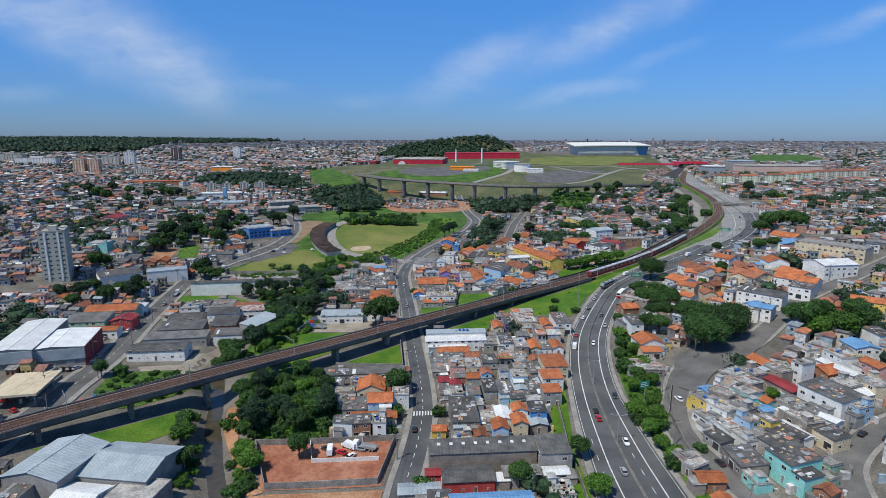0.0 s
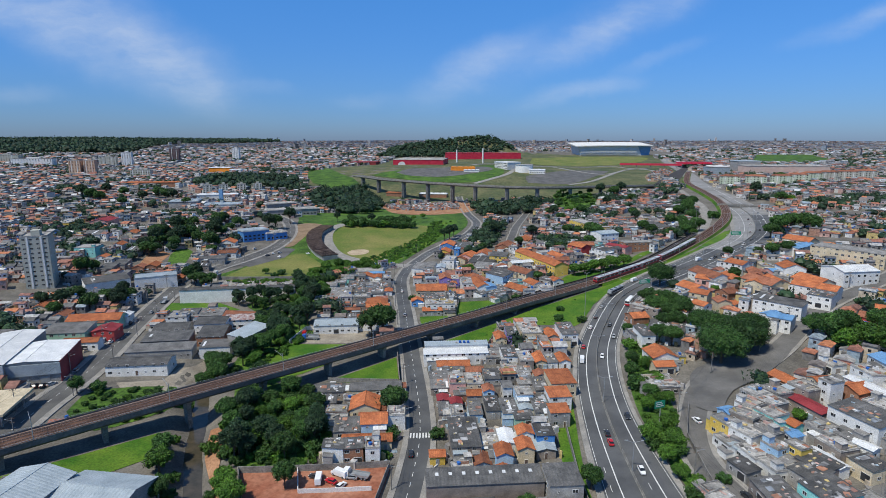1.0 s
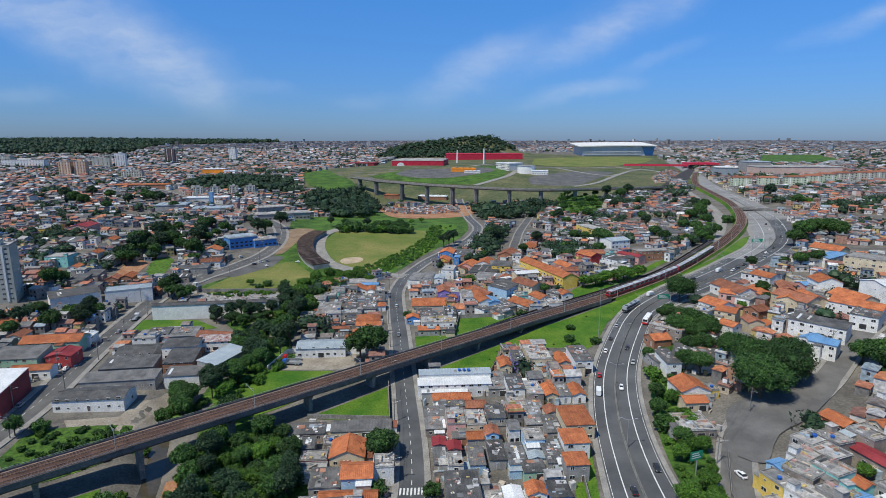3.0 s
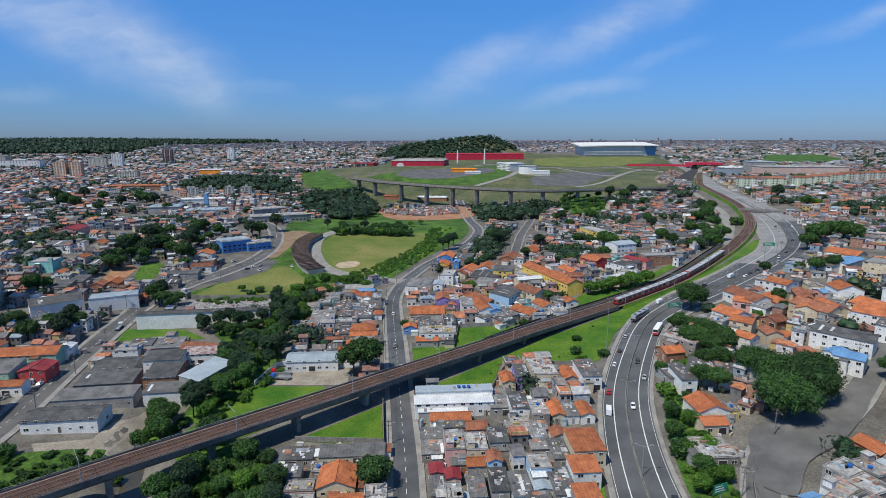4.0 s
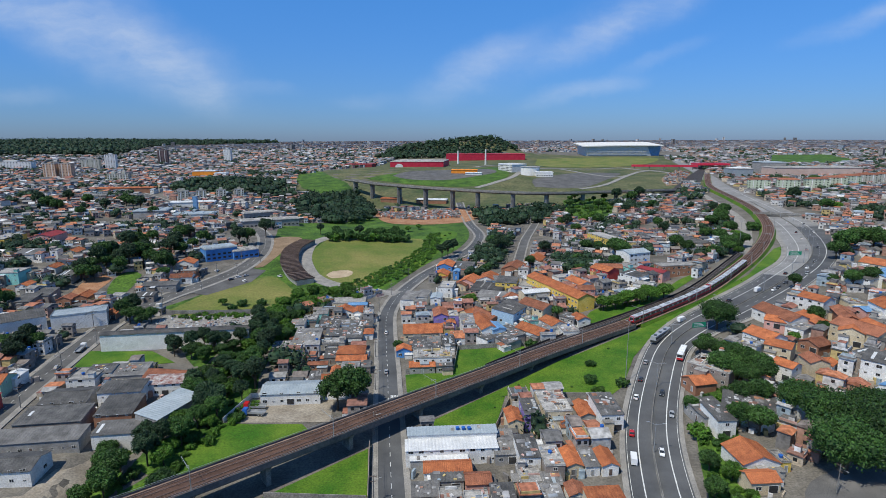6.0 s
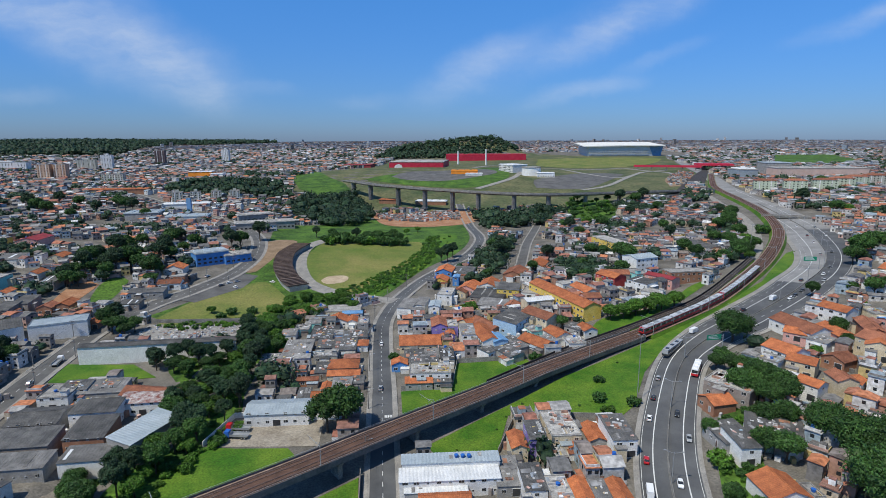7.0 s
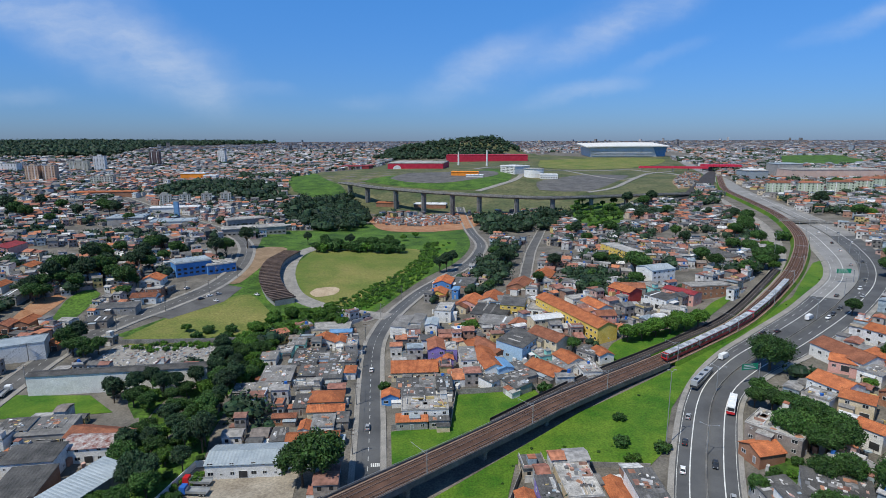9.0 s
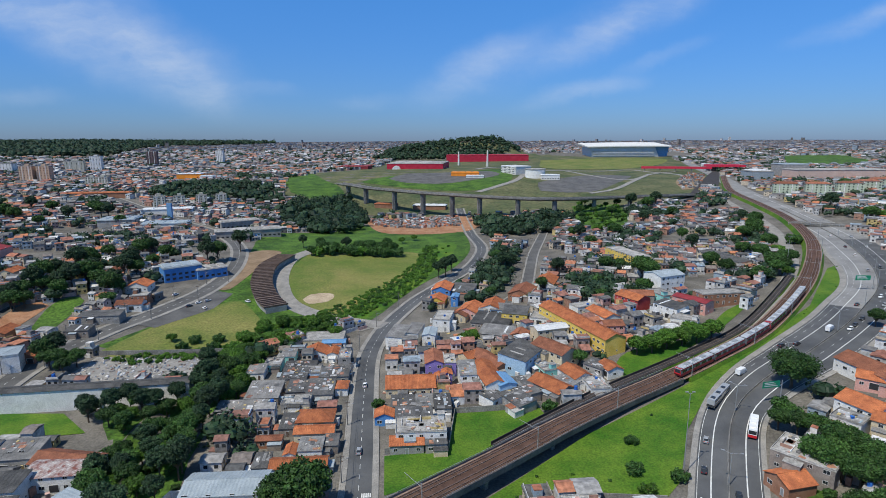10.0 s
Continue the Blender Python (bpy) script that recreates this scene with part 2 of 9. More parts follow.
# dull green with a slight blue of distance haze painted in, for far woods
M["leaf_blue"] = foliage("leaf_dull_hazed", (0.018, 0.044, 0.020), (0.040, 0.082, 0.032))
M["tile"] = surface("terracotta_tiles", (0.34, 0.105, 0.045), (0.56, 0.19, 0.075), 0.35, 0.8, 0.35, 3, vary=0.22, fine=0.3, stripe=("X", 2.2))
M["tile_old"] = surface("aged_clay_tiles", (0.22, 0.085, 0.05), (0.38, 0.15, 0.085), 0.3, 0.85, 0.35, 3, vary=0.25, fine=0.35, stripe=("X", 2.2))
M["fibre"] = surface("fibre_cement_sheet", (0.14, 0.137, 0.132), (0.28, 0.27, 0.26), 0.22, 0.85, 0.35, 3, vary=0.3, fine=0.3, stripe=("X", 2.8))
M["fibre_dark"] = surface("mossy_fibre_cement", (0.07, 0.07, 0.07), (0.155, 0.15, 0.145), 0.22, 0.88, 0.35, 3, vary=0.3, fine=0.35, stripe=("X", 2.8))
M["slab"] = surface("roof_slab", (0.23, 0.222, 0.21), (0.45, 0.43, 0.40), 0.35, 0.9, 0.2, 2, vary=0.25, fine=0.35)
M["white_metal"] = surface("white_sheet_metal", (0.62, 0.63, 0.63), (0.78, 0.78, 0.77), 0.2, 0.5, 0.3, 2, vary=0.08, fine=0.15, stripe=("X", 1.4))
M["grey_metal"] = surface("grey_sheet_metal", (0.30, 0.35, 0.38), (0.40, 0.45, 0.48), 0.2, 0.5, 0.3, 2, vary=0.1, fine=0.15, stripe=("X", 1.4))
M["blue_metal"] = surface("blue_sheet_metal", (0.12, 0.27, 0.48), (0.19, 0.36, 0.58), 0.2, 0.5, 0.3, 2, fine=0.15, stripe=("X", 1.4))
M["maroon"] = surface("maroon_paint", (0.20, 0.025, 0.03), (0.30, 0.045, 0.05), 0.2, 0.7, fine=0.2)
M["red"] = surface("red_paint", (0.40, 0.015, 0.04), (0.50, 0.03, 0.06), 0.2, 0.6, fine=0.15)
M["orange"] = surface("orange_paint", (0.75, 0.22, 0.02), (0.85, 0.30, 0.04), 0.2, 0.7, fine=0.15)
WALLS = {
    "white": ((0.64, 0.63, 0.60), (0.78, 0.77, 0.74)), "cream": ((0.52, 0.43, 0.29), (0.66, 0.56, 0.40)), "grey": ((0.24, 0.23, 0.22), (0.36, 0.35, 0.33)),
    "block": ((0.20, 0.17, 0.15), (0.33, 0.28, 0.24)), "brick": ((0.26, 0.12, 0.07), (0.36, 0.19, 0.12)), "yellow": ((0.62, 0.42, 0.08), (0.72, 0.52, 0.14)),
    "turquoise": ((0.22, 0.55, 0.50), (0.32, 0.66, 0.60)), "green": ((0.27, 0.45, 0.33), (0.38, 0.55, 0.42)), "blue": ((0.06, 0.20, 0.48), (0.10, 0.28, 0.58)),
    "purple": ((0.22, 0.17, 0.45), (0.30, 0.24, 0.55)), "pink": ((0.55, 0.28, 0.24), (0.66, 0.38, 0.33)), "red": ((0.40, 0.05, 0.05), (0.52, 0.09, 0.08)),
    "skyblue": ((0.30, 0.46, 0.62), (0.40, 0.56, 0.70)),
}
for key, (a, b) in WALLS.items():
    M["wall_" + key] = surface(key + "_plaster", a, b, 0.3, 0.88, 0.15, 3, vary=0.08, fine=0.25)
M["glass"] = surface("window_glass", (0.015, 0.018, 0.022), (0.03, 0.035, 0.04), 0.5, 0.12, spec=0.6)
M["frame"] = surface("window_frame", (0.55, 0.55, 0.54), (0.7, 0.7, 0.68), 0.5, 0.5)
M["dark_steel"] = surface("dark_steel", (0.05, 0.05, 0.055), (0.09, 0.09, 0.09), 0.5, 0.5, metal=0.5)
M["galv"] = surface("galvanised_steel", (0.30, 0.31, 0.32), (0.40, 0.41, 0.41), 0.5, 0.5, metal=0.4)
M["tank"] = surface("blue_plastic", (0.02, 0.10, 0.38), (0.03, 0.14, 0.45), 0.5, 0.45)
M["tyre"] = surface("tyre_rubber", (0.02, 0.02, 0.02), (0.035, 0.035, 0.035), 2, 0.9)
M["sign"] = surface("sign_green", (0.01, 0.20, 0.11), (0.015, 0.26, 0.14), 0.5, 0.5)
M["timber"] = surface("weathered_timber", (0.085, 0.06, 0.05), (0.17, 0.12, 0.095), 0.3, 0.85, 0.3, 2, fine=0.35)
FAR_WALL = palette("far_plaster", [(0.50, 0.49, 0.48), (0.34, 0.30, 0.275), (0.64, 0.625, 0.61), (0.25, 0.235, 0.225), (0.56, 0.47, 0.36), (0.40, 0.23, 0.17), (0.74, 0.73, 0.72), (0.34, 0.42, 0.48), (0.43, 0.41, 0.395), (0.56, 0.36, 0.31), (0.20, 0.19, 0.182), (0.70, 0.68, 0.65), (0.60, 0.46, 0.20), (0.62, 0.60, 0.58)], 0.85, 0.4, 0.8)
# outer city sets: distance haze is painted in as greyed, muted base colours
PALE_WALL = palette("haze_toned_plaster", [(0.44, 0.43, 0.43), (0.30, 0.275, 0.26), (0.54, 0.53, 0.53), (0.24, 0.23, 0.225), (0.46, 0.40, 0.33), (0.34, 0.24, 0.20), (0.64, 0.63, 0.63), (0.28, 0.33, 0.38)], 0.85, 0.4, 0.3)
PALE_ROOF = palette("haze_toned_roofs", [(0.24, 0.235, 0.235), (0.38, 0.19, 0.13), (0.33, 0.325, 0.32), (0.18, 0.18, 0.182), (0.42, 0.41, 0.41), (0.30, 0.16, 0.125), (0.27, 0.265, 0.265), (0.56, 0.56, 0.57), (0.15, 0.15, 0.152), (0.44, 0.22, 0.14), (0.30, 0.33, 0.37), (0.20, 0.195, 0.195)], 0.85, 0.4, 0.3)
FAR_ROOF = palette("far_roofs", [(0.17, 0.166, 0.163), (0.44, 0.175, 0.105), (0.26, 0.25, 0.24), (0.34, 0.15, 0.108), (0.125, 0.124, 0.124), (0.33, 0.32, 0.31), (0.54, 0.21, 0.105), (0.21, 0.203, 0.197), (0.27, 0.14, 0.11), (0.44, 0.43, 0.42), (0.145, 0.141, 0.139), (0.66, 0.655, 0.645), (0.35, 0.165, 0.125), (0.19, 0.184, 0.18), (0.29, 0.35, 0.40), (0.46, 0.19, 0.11), (0.11, 0.11, 0.11), (0.235, 0.20, 0.18), (0.38, 0.37, 0.36), (0.30, 0.15, 0.12)], 0.85, 0.45, 0.7)

# ---- building blocks ----


class Solid:
    """Collects faces for one mesh."""

    def __init__(self):
        self.v, self.f, self.m = [], [], []

    def face(self, pts, mat=0):
        n = len(self.v)
        self.v += [tuple(p) for p in pts]
        self.f.append(tuple(range(n, n + len(pts))))
        self.m.append(mat)

    def hull(self, low, high, mat=0, bottom=True):
        """A prism between two loops of the same length."""
        n, k = len(self.v), len(low)
        self.v += [tuple(p) for p in low] + [tuple(p) for p in high]
        for i in range(k):
            j = (i + 1) % k
            self.f.append((n + i, n + j, n + k + j, n + k + i))
            self.m.append(mat)
        self.f.append(tuple(range(n + k, n + 2 * k)))
        self.m.append(mat)
        if bottom:
            self.f.append(tuple(range(n + k - 1, n - 1, -1)))
            self.m.append(mat)

    def box(self, x0, x1, y0, y1, z0, z1, mat=0, inset=0.0):
        a = [(x0, y0, z0), (x1, y0, z0), (x1, y1, z0), (x0, y1, z0)]
        i = inset
        b = [(x0 + i, y0 + i, z1), (x1 - i, y0 + i, z1), (x1 - i, y1 - i, z1), (x0 + i, y1 - i, z1)]
        self.hull(a, b, mat)

    def tube(self, p, q, r0, r1=None, k=8, mat=0):
        p, q = Vector(p), Vector(q)
        r1 = r0 if r1 is None else r1
        d = (q - p).normalized()
        a = d.orthogonal().normalized()
        b = d.cross(a)
        ring = [(math.cos(2 * math.pi * i / k), math.sin(2 * math.pi * i / k)) for i in range(k)]
        self.hull([p + (a * c + b * s) * r0 for c, s in ring], [q + (a * c + b * s) * r1 for c, s in ring], mat)

    def weld(self):
        """Joins corners that coincide."""
        seen, keep, to = {}, [], []
        for p in self.v:
            k = (round(p[0], 4), round(p[1], 4), round(p[2], 4))
            if k not in seen:
                seen[k] = len(keep)
                keep.append(p)
            to.append(seen[k])
        self.v, self.f = keep, [tuple(to[i] for i in f) for f in self.f]
        return self

    def mesh(self, name, mats, smooth=False):
        me = bpy.data.meshes.new(name)
        me.from_pydata(self.v, [], self.f)
        for m in mats:
            me.materials.append(m)
        me.polygons.foreach_set("material_index", self.m)
        if smooth:
            me.polygons.foreach_set("use_smooth", [True] * len(self.f))
        me.update()
        return me


def part(name, data, material, parent=None, label="", at=None, smooth=False):
    """Links a Solid or a mesh as one object under a thing or a part."""
    if isinstance(data, Solid):
        data = data.mesh(name, material if isinstance(material, (list, tuple)) else [material], smooth)
    ob = new(name, data)
    if parent is not None:
        ob.parent = parent
    if at is not None:
        ob.matrix_basis = at
    if label:
        tagged(ob, label)
    return ob


def thing(name, at, label, category, group="", kind=""):
    ob = new(name)
    ob.empty_display_size = 0.5
    ob.matrix_basis = at
    return tagged(ob, label, category, group, kind)


# ---- lie of the land ----
LEVEL = 44.1
VALLEY = [
    (0, 200, 90, -12.0), (-40, 90, 110, -6.8), (120, 110, 90, -4.8), (-170, 130, 100, -3.0),
    (0, -100, 200, -21.8), (-110, 220, 90, -7.4), (-220, 340, 110, -19.4), (110, 240, 70, -1.3),
    (180, 250, 90, -6.5), (60, 330, 80, -10.7),
]
SLOPES = [
    (150, 350, 80, -1.9), (-60, 450, 110, -21.1), (-300, 560, 140, -12.3), (230, 560, 140, -7.9),
    (60, 560, 140, -10.3), (-60, 850, 170, -30.5), (250, 800, 200, -15.1), (380, 720, 180, 3.5),
    (450, 420, 200, -6.6), (-400, 100, 180, -12.1), (350, 80, 180, -2.3),
]
HILLS = [
    (-400, 800, 220, -7.9), (-80, 1180, 220, 13.8), (-600, 560, 240, -4.9), (700, 1200, 400, -8.0),
    (-700, 1200, 350, -11.7), (300, 1700, 450, -1.1), (-400, 1700, 450, -13.9), (1300, 1500, 700, -5.4),
    (-1500, 1500, 700, -8.0), (0, 2600, 800, 0.8), (1400, 3000, 1000, 5.2), (-1500, 3000, 1000, 9.2),
    (0, 4300, 1100, 32.0), (2600, 4000, 1200, 36.7), (-2600, 4000, 1200, 28.6), (2800, 1200, 900, 25.1),
    (-2900, 1200, 900, 22.5), (0, -600, 500, -37.5), (-700, -100, 350, -6.3), (700, -100, 350, 0.1),
]
RIDGES = [(-120, 2080, 62, 19.0), (-20, 2085, 62, 25.0), (80, 2090, 62, 31.0), (180, 2100, 62, 44.0), (-2100, 3100, 480, 10.0), (-1500, 3500, 350, -4.0)]
LAND = RIDGES + VALLEY + SLOPES + HILLS
STREAM = [(-40, 20), (-50, 90), (-62, 140), (-75, 168), (-86, 194), (-92, 214), (-101, 238), (-106, 262), (-101, 290), (-97, 320), (-90, 350)]


def near_line(x, y, line):
    """The distance from a place to a bent line."""
    best = 1e9
    for (ax, ay), (bx, by) in zip(line[:-1], line[1:]):
        dx, dy = bx - ax, by - ay
        s = max(0.0, min(1.0, ((x - ax) * dx + (y - ay) * dy) / (dx * dx + dy * dy)))
        best = min(best, math.hypot(x - ax - s * dx, y - ay - s * dy))
    return best


def land(x, y):
    z = LEVEL
    for a, b, s, m in LAND:
        d = ((x - a) ** 2 + (y - b) ** 2) / (2 * s * s)
        if d < 20:
            z += m * math.exp(-d)
    if -130 < x < -20 and 0 < y < 370:
        d = near_line(x, y, STREAM)
        if d < 16:
            z -= 4.2 * (0.5 + 0.5 * math.cos(math.pi * min(1.0, d / 11.0)))
    return z


def spline(pts, step):
    """Evenly spaced places along a smooth curve through the given ones."""
    p = [np.array(q, float) for q in pts]
    p = [2 * p[0] - p[1], *p, 2 * p[-1] - p[-2]]
    out = []
    for i in range(1, len(p) - 2):
        n = max(2, int(np.linalg.norm((p[i + 1] - p[i])[:2]) / step))
        for k in range(n):
            t = k / n
            out.append(0.5 * (2 * p[i] + (p[i + 1] - p[i - 1]) * t + (2 * p[i - 1] - 5 * p[i] + 4 * p[i + 1] - p[i + 2]) * t * t + (3 * p[i] - p[i - 1] - 3 * p[i + 1] + p[i + 2]) * t ** 3))
    out.append(p[-2])
    return out


def sides(path):
    """The unit normal to the left of the way at each place."""
    res = []
    for i in range(len(path)):
        d = path[min(i + 1, len(path) - 1)][:2] - path[max(i - 1, 0)][:2]
        d = d / np.linalg.norm(d)
        res.append((-d[1], d[0]))
    return res


def ribbon(path, lo, hi, lift, cols=4, skirt=0.0, z=None):
    """A strip along a path between two offsets from its centre (left is positive), laid on the land."""
    s, nor, k = Solid(), sides(path), cols + 1
    for p, (nx, ny) in zip(path, nor):
        w = p[2] if len(p) > 2 and z is None else 1.0
        for j in range(k):
            o = (lo + (hi - lo) * j / cols) * w
            x, y = p[0] + nx * o, p[1] + ny * o
            s.v.append((x, y, (land(x, y) + lift) if z is None else p[2] + lift))
    for i in range(len(path) - 1):
        for j in range(cols):
            a = i * k + j
            s.f.append((a + 1, a, a + k, a + k + 1))
            s.m.append(0)
    if skirt:
        n = len(s.v)
        for i in range(len(path)):
            for j in (0, cols):
                x, y, zz = s.v[i * k + j]
                s.v.append((x, y, zz - skirt))
        for i in range(len(path) - 1):
            a, b = i * k, (i + 1) * k
            s.f.append((a, n + 2 * i, n + 2 * i + 2, b))
            s.f.append((b + cols, n + 2 * i + 3, n + 2 * i + 1, a + cols))
            s.m += [0, 0]
    return s


def sweep(path, profile, closed=True):
    """A section (offset to the left, height) drawn along a path in space."""
    s, nor, k = Solid(), sides(path), len(profile)
    for p, (nx, ny) in zip(path, nor):
        for u, v in profile:
            s.v.append((p[0] + nx * u, p[1] + ny * u, p[2] + v))
    for i in range(len(path) - 1):
        for j in range(k if closed else k - 1):
            a, b = i * k + j, i * k + (j + 1) % k
            s.f.append((a, b, b + k, a + k))
            s.m.append(0)
    if closed:
        s.f.append(tuple(range(k)))
        s.f.append(tuple(range(len(s.v) - 1, len(s.v) - k - 1, -1)))
        s.m += [0, 0]
    return s


def inside(x, y, poly):
    hit = False
    for i in range(len(poly)):
        (ax, ay), (bx, by) = poly[i - 1], poly[i]
        if (ay > y) != (by > y) and x < (bx - ax) * (y - ay) / (by - ay) + ax:
            hit = not hit
    return hit


def patch(name, poly, lift, step, material, label, category, smooth_edge=True):
    """A piece of ground cover with a bent outline, laid on the land."""
    if smooth_edge:
        ring = spline([*poly, poly[0]], step)[:-1]
    else:
        ring = []
        for i in range(len(poly)):
            a, b = np.array(poly[i], float), np.array(poly[(i + 1) % len(poly)], float)
            n = max(1, int(np.linalg.norm(b - a) / step))
            ring += [a + (b - a) * k / n for k in range(n)]
    pts = [Vector((float(p[0]), float(p[1]))) for p in ring]
    n = len(pts)
    outline = [(p.x, p.y) for p in pts]
    x0, x1 = min(p.x for p in pts), max(p.x for p in pts)
    y0, y1 = min(p.y for p in pts), max(p.y for p in pts)
    for ix in range(int((x1 - x0) / step) + 1):
        for iy in range(int((y1 - y0) / step) + 1):
            x, y = x0 + (ix + 0.5) * step, y0 + (iy + 0.37) * step
            if inside(x, y, outline):
                pts.append(Vector((x, y)))
    v, e, f, *_ = delaunay_2d_cdt(pts, [(i, (i + 1) % n) for i in range(n)], [], 1, 1e-4)
    me = bpy.data.meshes.new(name)
    me.from_pydata([(p.x, p.y, land(p.x, p.y) + lift) for p in v], [], [tuple(q) for q in f])
    me.materials.append(material)
    if me.polygons and me.polygons[0].normal.z < 0:
        me.flip_normals()
    ob = new(name, me)
    return tagged(ob, label, category, kind="structure")


def on_land(x, y, turn=0.0, up=0.0):
    return pose(x, y, land(x, y) + up, 0, 0, turn)


# ---- ground ----


def build_ground():
    s, rings, spokes = Solid(), [0.0], 264
    r = 6.0
    while r < 4920:
        rings.append(r)
        r = r * 1.032 + 0.6
    cx, cy = 0.0, 200.0
    for r in rings:
        for k in range(spokes):
            a = 2 * math.pi * k / spokes
            x, y = cx + r * math.sin(a), cy + r * math.cos(a)
            s.v.append((x, y, land(x, y)))
    for i in range(len(rings) - 1):
        for k in range(spokes):
            a, b = i * spokes + k, i * spokes + (k + 1) % spokes
            s.f.append((a, b, b + spokes, a + spokes) if i else (a, b + spokes, a + spokes))
            s.m.append(0)
    ob = part("ground", s, M["soil"], smooth=True)
    if ob.data.polygons[600].normal.z < 0:
        ob.data.flip_normals()
    tagged(ob, "bare grey-brown city ground with dust and rubble", "ground", kind="structure")


build_ground()

# ---- roads and rail: centre lines ----
HIGHWAY = [(66, -100, 1.0), (62, 40, 1.0), (58.5, 100, 1.0), (58.6, 141, 1.0), (59, 164, 0.93), (61.6, 201, 0.79), (67.2, 235, 0.76), (76.8, 269, 0.76), (93.2, 306, 0.77), (109.5, 334.5, 0.80),
           (130, 353.5, 0.98), (153, 368, 1.15), (185, 391, 1.2), (210, 413, 1.25), (243, 447, 1.25), (276, 494, 1.42), (308, 555, 1.6), (331, 610, 1.6), (353, 685, 1.45), (385, 800, 1.3), (420, 930, 1.2), (480, 1100, 1.1), (560, 1350, 1), (700, 1800, 1)]
RAIL = [(-300, 10, 6.5), (-205, 105, 6.5), (-146, 165, 6.5), (-123, 186, 6.5), (-108, 198.5, 6.5), (-91, 213, 6.5), (-75, 226, 6.5), (-58, 240, 6.5), (-36, 258, 6.5), (-13, 277.5, 6.5), (25, 308.5, 6.6), (49, 328.5, 6.8), (73, 346, 7.4),
        (95, 359, 9.3), (117, 372, 12.0), (151, 394.5, 16.6), (191, 435, 20.8), (232, 486, 22.2), (282, 560, 23.0), (313, 620, 24.6), (342, 695, 26.8), (366, 785, 29.2), (396, 905, 32.4), (440, 1010, 35.0), (500, 1140, 37.0)]
STREET = [(-14, 60), (-12, 110), (-10.9, 147), (-8.1, 172), (-6.4, 196), (-7.9, 222), (-11.8, 257), (-15.8, 293), (-19.2, 325), (-22.7, 354), (-27, 398), (-26.5, 423), (-22, 453), (-9, 493), (5.6, 522), (27, 565), (39, 612), (42, 650), (37, 714), (34, 795), (30, 900)]
LEFT_STREET = [(-148, 60), (-148, 130), (-149, 190), (-151, 212), (-154, 248), (-165.5, 303), (-176, 360), (-180, 400), (-172, 440), (-160, 470), (-148, 510), (-148, 557), (-163, 613), (-192, 665), (-240, 720), (-330, 800), (-460, 930)]
HILL_STREET = [(88, 60), (87, 137), (83.5, 150), (81.5, 168), (84, 182), (91, 198), (104, 219), (122, 226), (146, 242), (193, 284), (234, 308), (278, 336), (340, 380), (420, 430)]
EARTH_S = [(-57, 149), (-17, 151), (-19, 128), (-55, 128)]
EAST_STREET = [(104, 110), (115, 140), (126, 153), (143, 163), (180, 178), (240, 210)]
SERVICE_ROAD = [(356, 839), (336, 764), (314, 676), (284, 598), (244, 524), (207, 468), (179, 432), (162, 414)]
MID_STREET = [(42, 470), (60, 501), (72, 555), (83, 608), (104, 690), (125, 774)]
roads_2d = {"HIGHWAY": ([p[:2] for p in HIGHWAY], 14), "RAIL": ([p[:2] for p in RAIL], 9), "STREET": (STREET, 7), "LEFT_STREET": (LEFT_STREET, 8.5), "HILL_STREET": (HILL_STREET, 6.5), "EAST_STREET": (EAST_STREET, 6), "MID_STREET": (MID_STREET, 6), "SERVICE_ROAD": (SERVICE_ROAD, 4), "STREAM": (STREAM, 15)}


def dashes(path, offset, width, dash, gap, lift, name, parent, first=0.0, last=1e9):
    """Painted strokes along a path at an offset from its centre (in shares of the half width)."""
    s, nor, run, on = Solid(), sides(path), 0.0, True
    i0, start = 0, 0.0
    seg = [0.0]
    for a, b in zip(path[:-1], path[1:]):
        seg.append(seg[-1] + float(np.linalg.norm(b[:2] - a[:2])))

    def at(d):
        i = min(max(int(np.searchsorted(seg, d)) - 1, 0), len(path) - 2)
        t = (d - seg[i]) / max(1e-6, seg[i + 1] - seg[i])
        p = path[i] * (1 - t) + path[i + 1] * t
        n = np.array(nor[i]) * (1 - t) + np.array(nor[i + 1]) * t
        return p, n
    d = max(0.0, first)
    while d + dash < min(last, seg[-1]):
        k = max(1, int(dash / 4))
        for j in range(k):
            q = []
            for e, o in ((d + dash * j / k, -1), (d + dash * j / k, 1), (d + dash * (j + 1) / k, 1), (d + dash * (j + 1) / k, -1)):
                p, n = at(e)
                u = offset * (p[2] if len(p) > 2 else 1.0) + o * width / 2
                x, y = p[0] + n[0] * u, p[1] + n[1] * u
                q.append((x, y, land(x, y) + lift))
            s.face(q[::-1])
        d += dash + gap
    ob = part(name, s, M["marking"], parent)
    ob["kind"] = "stuff"
    return ob


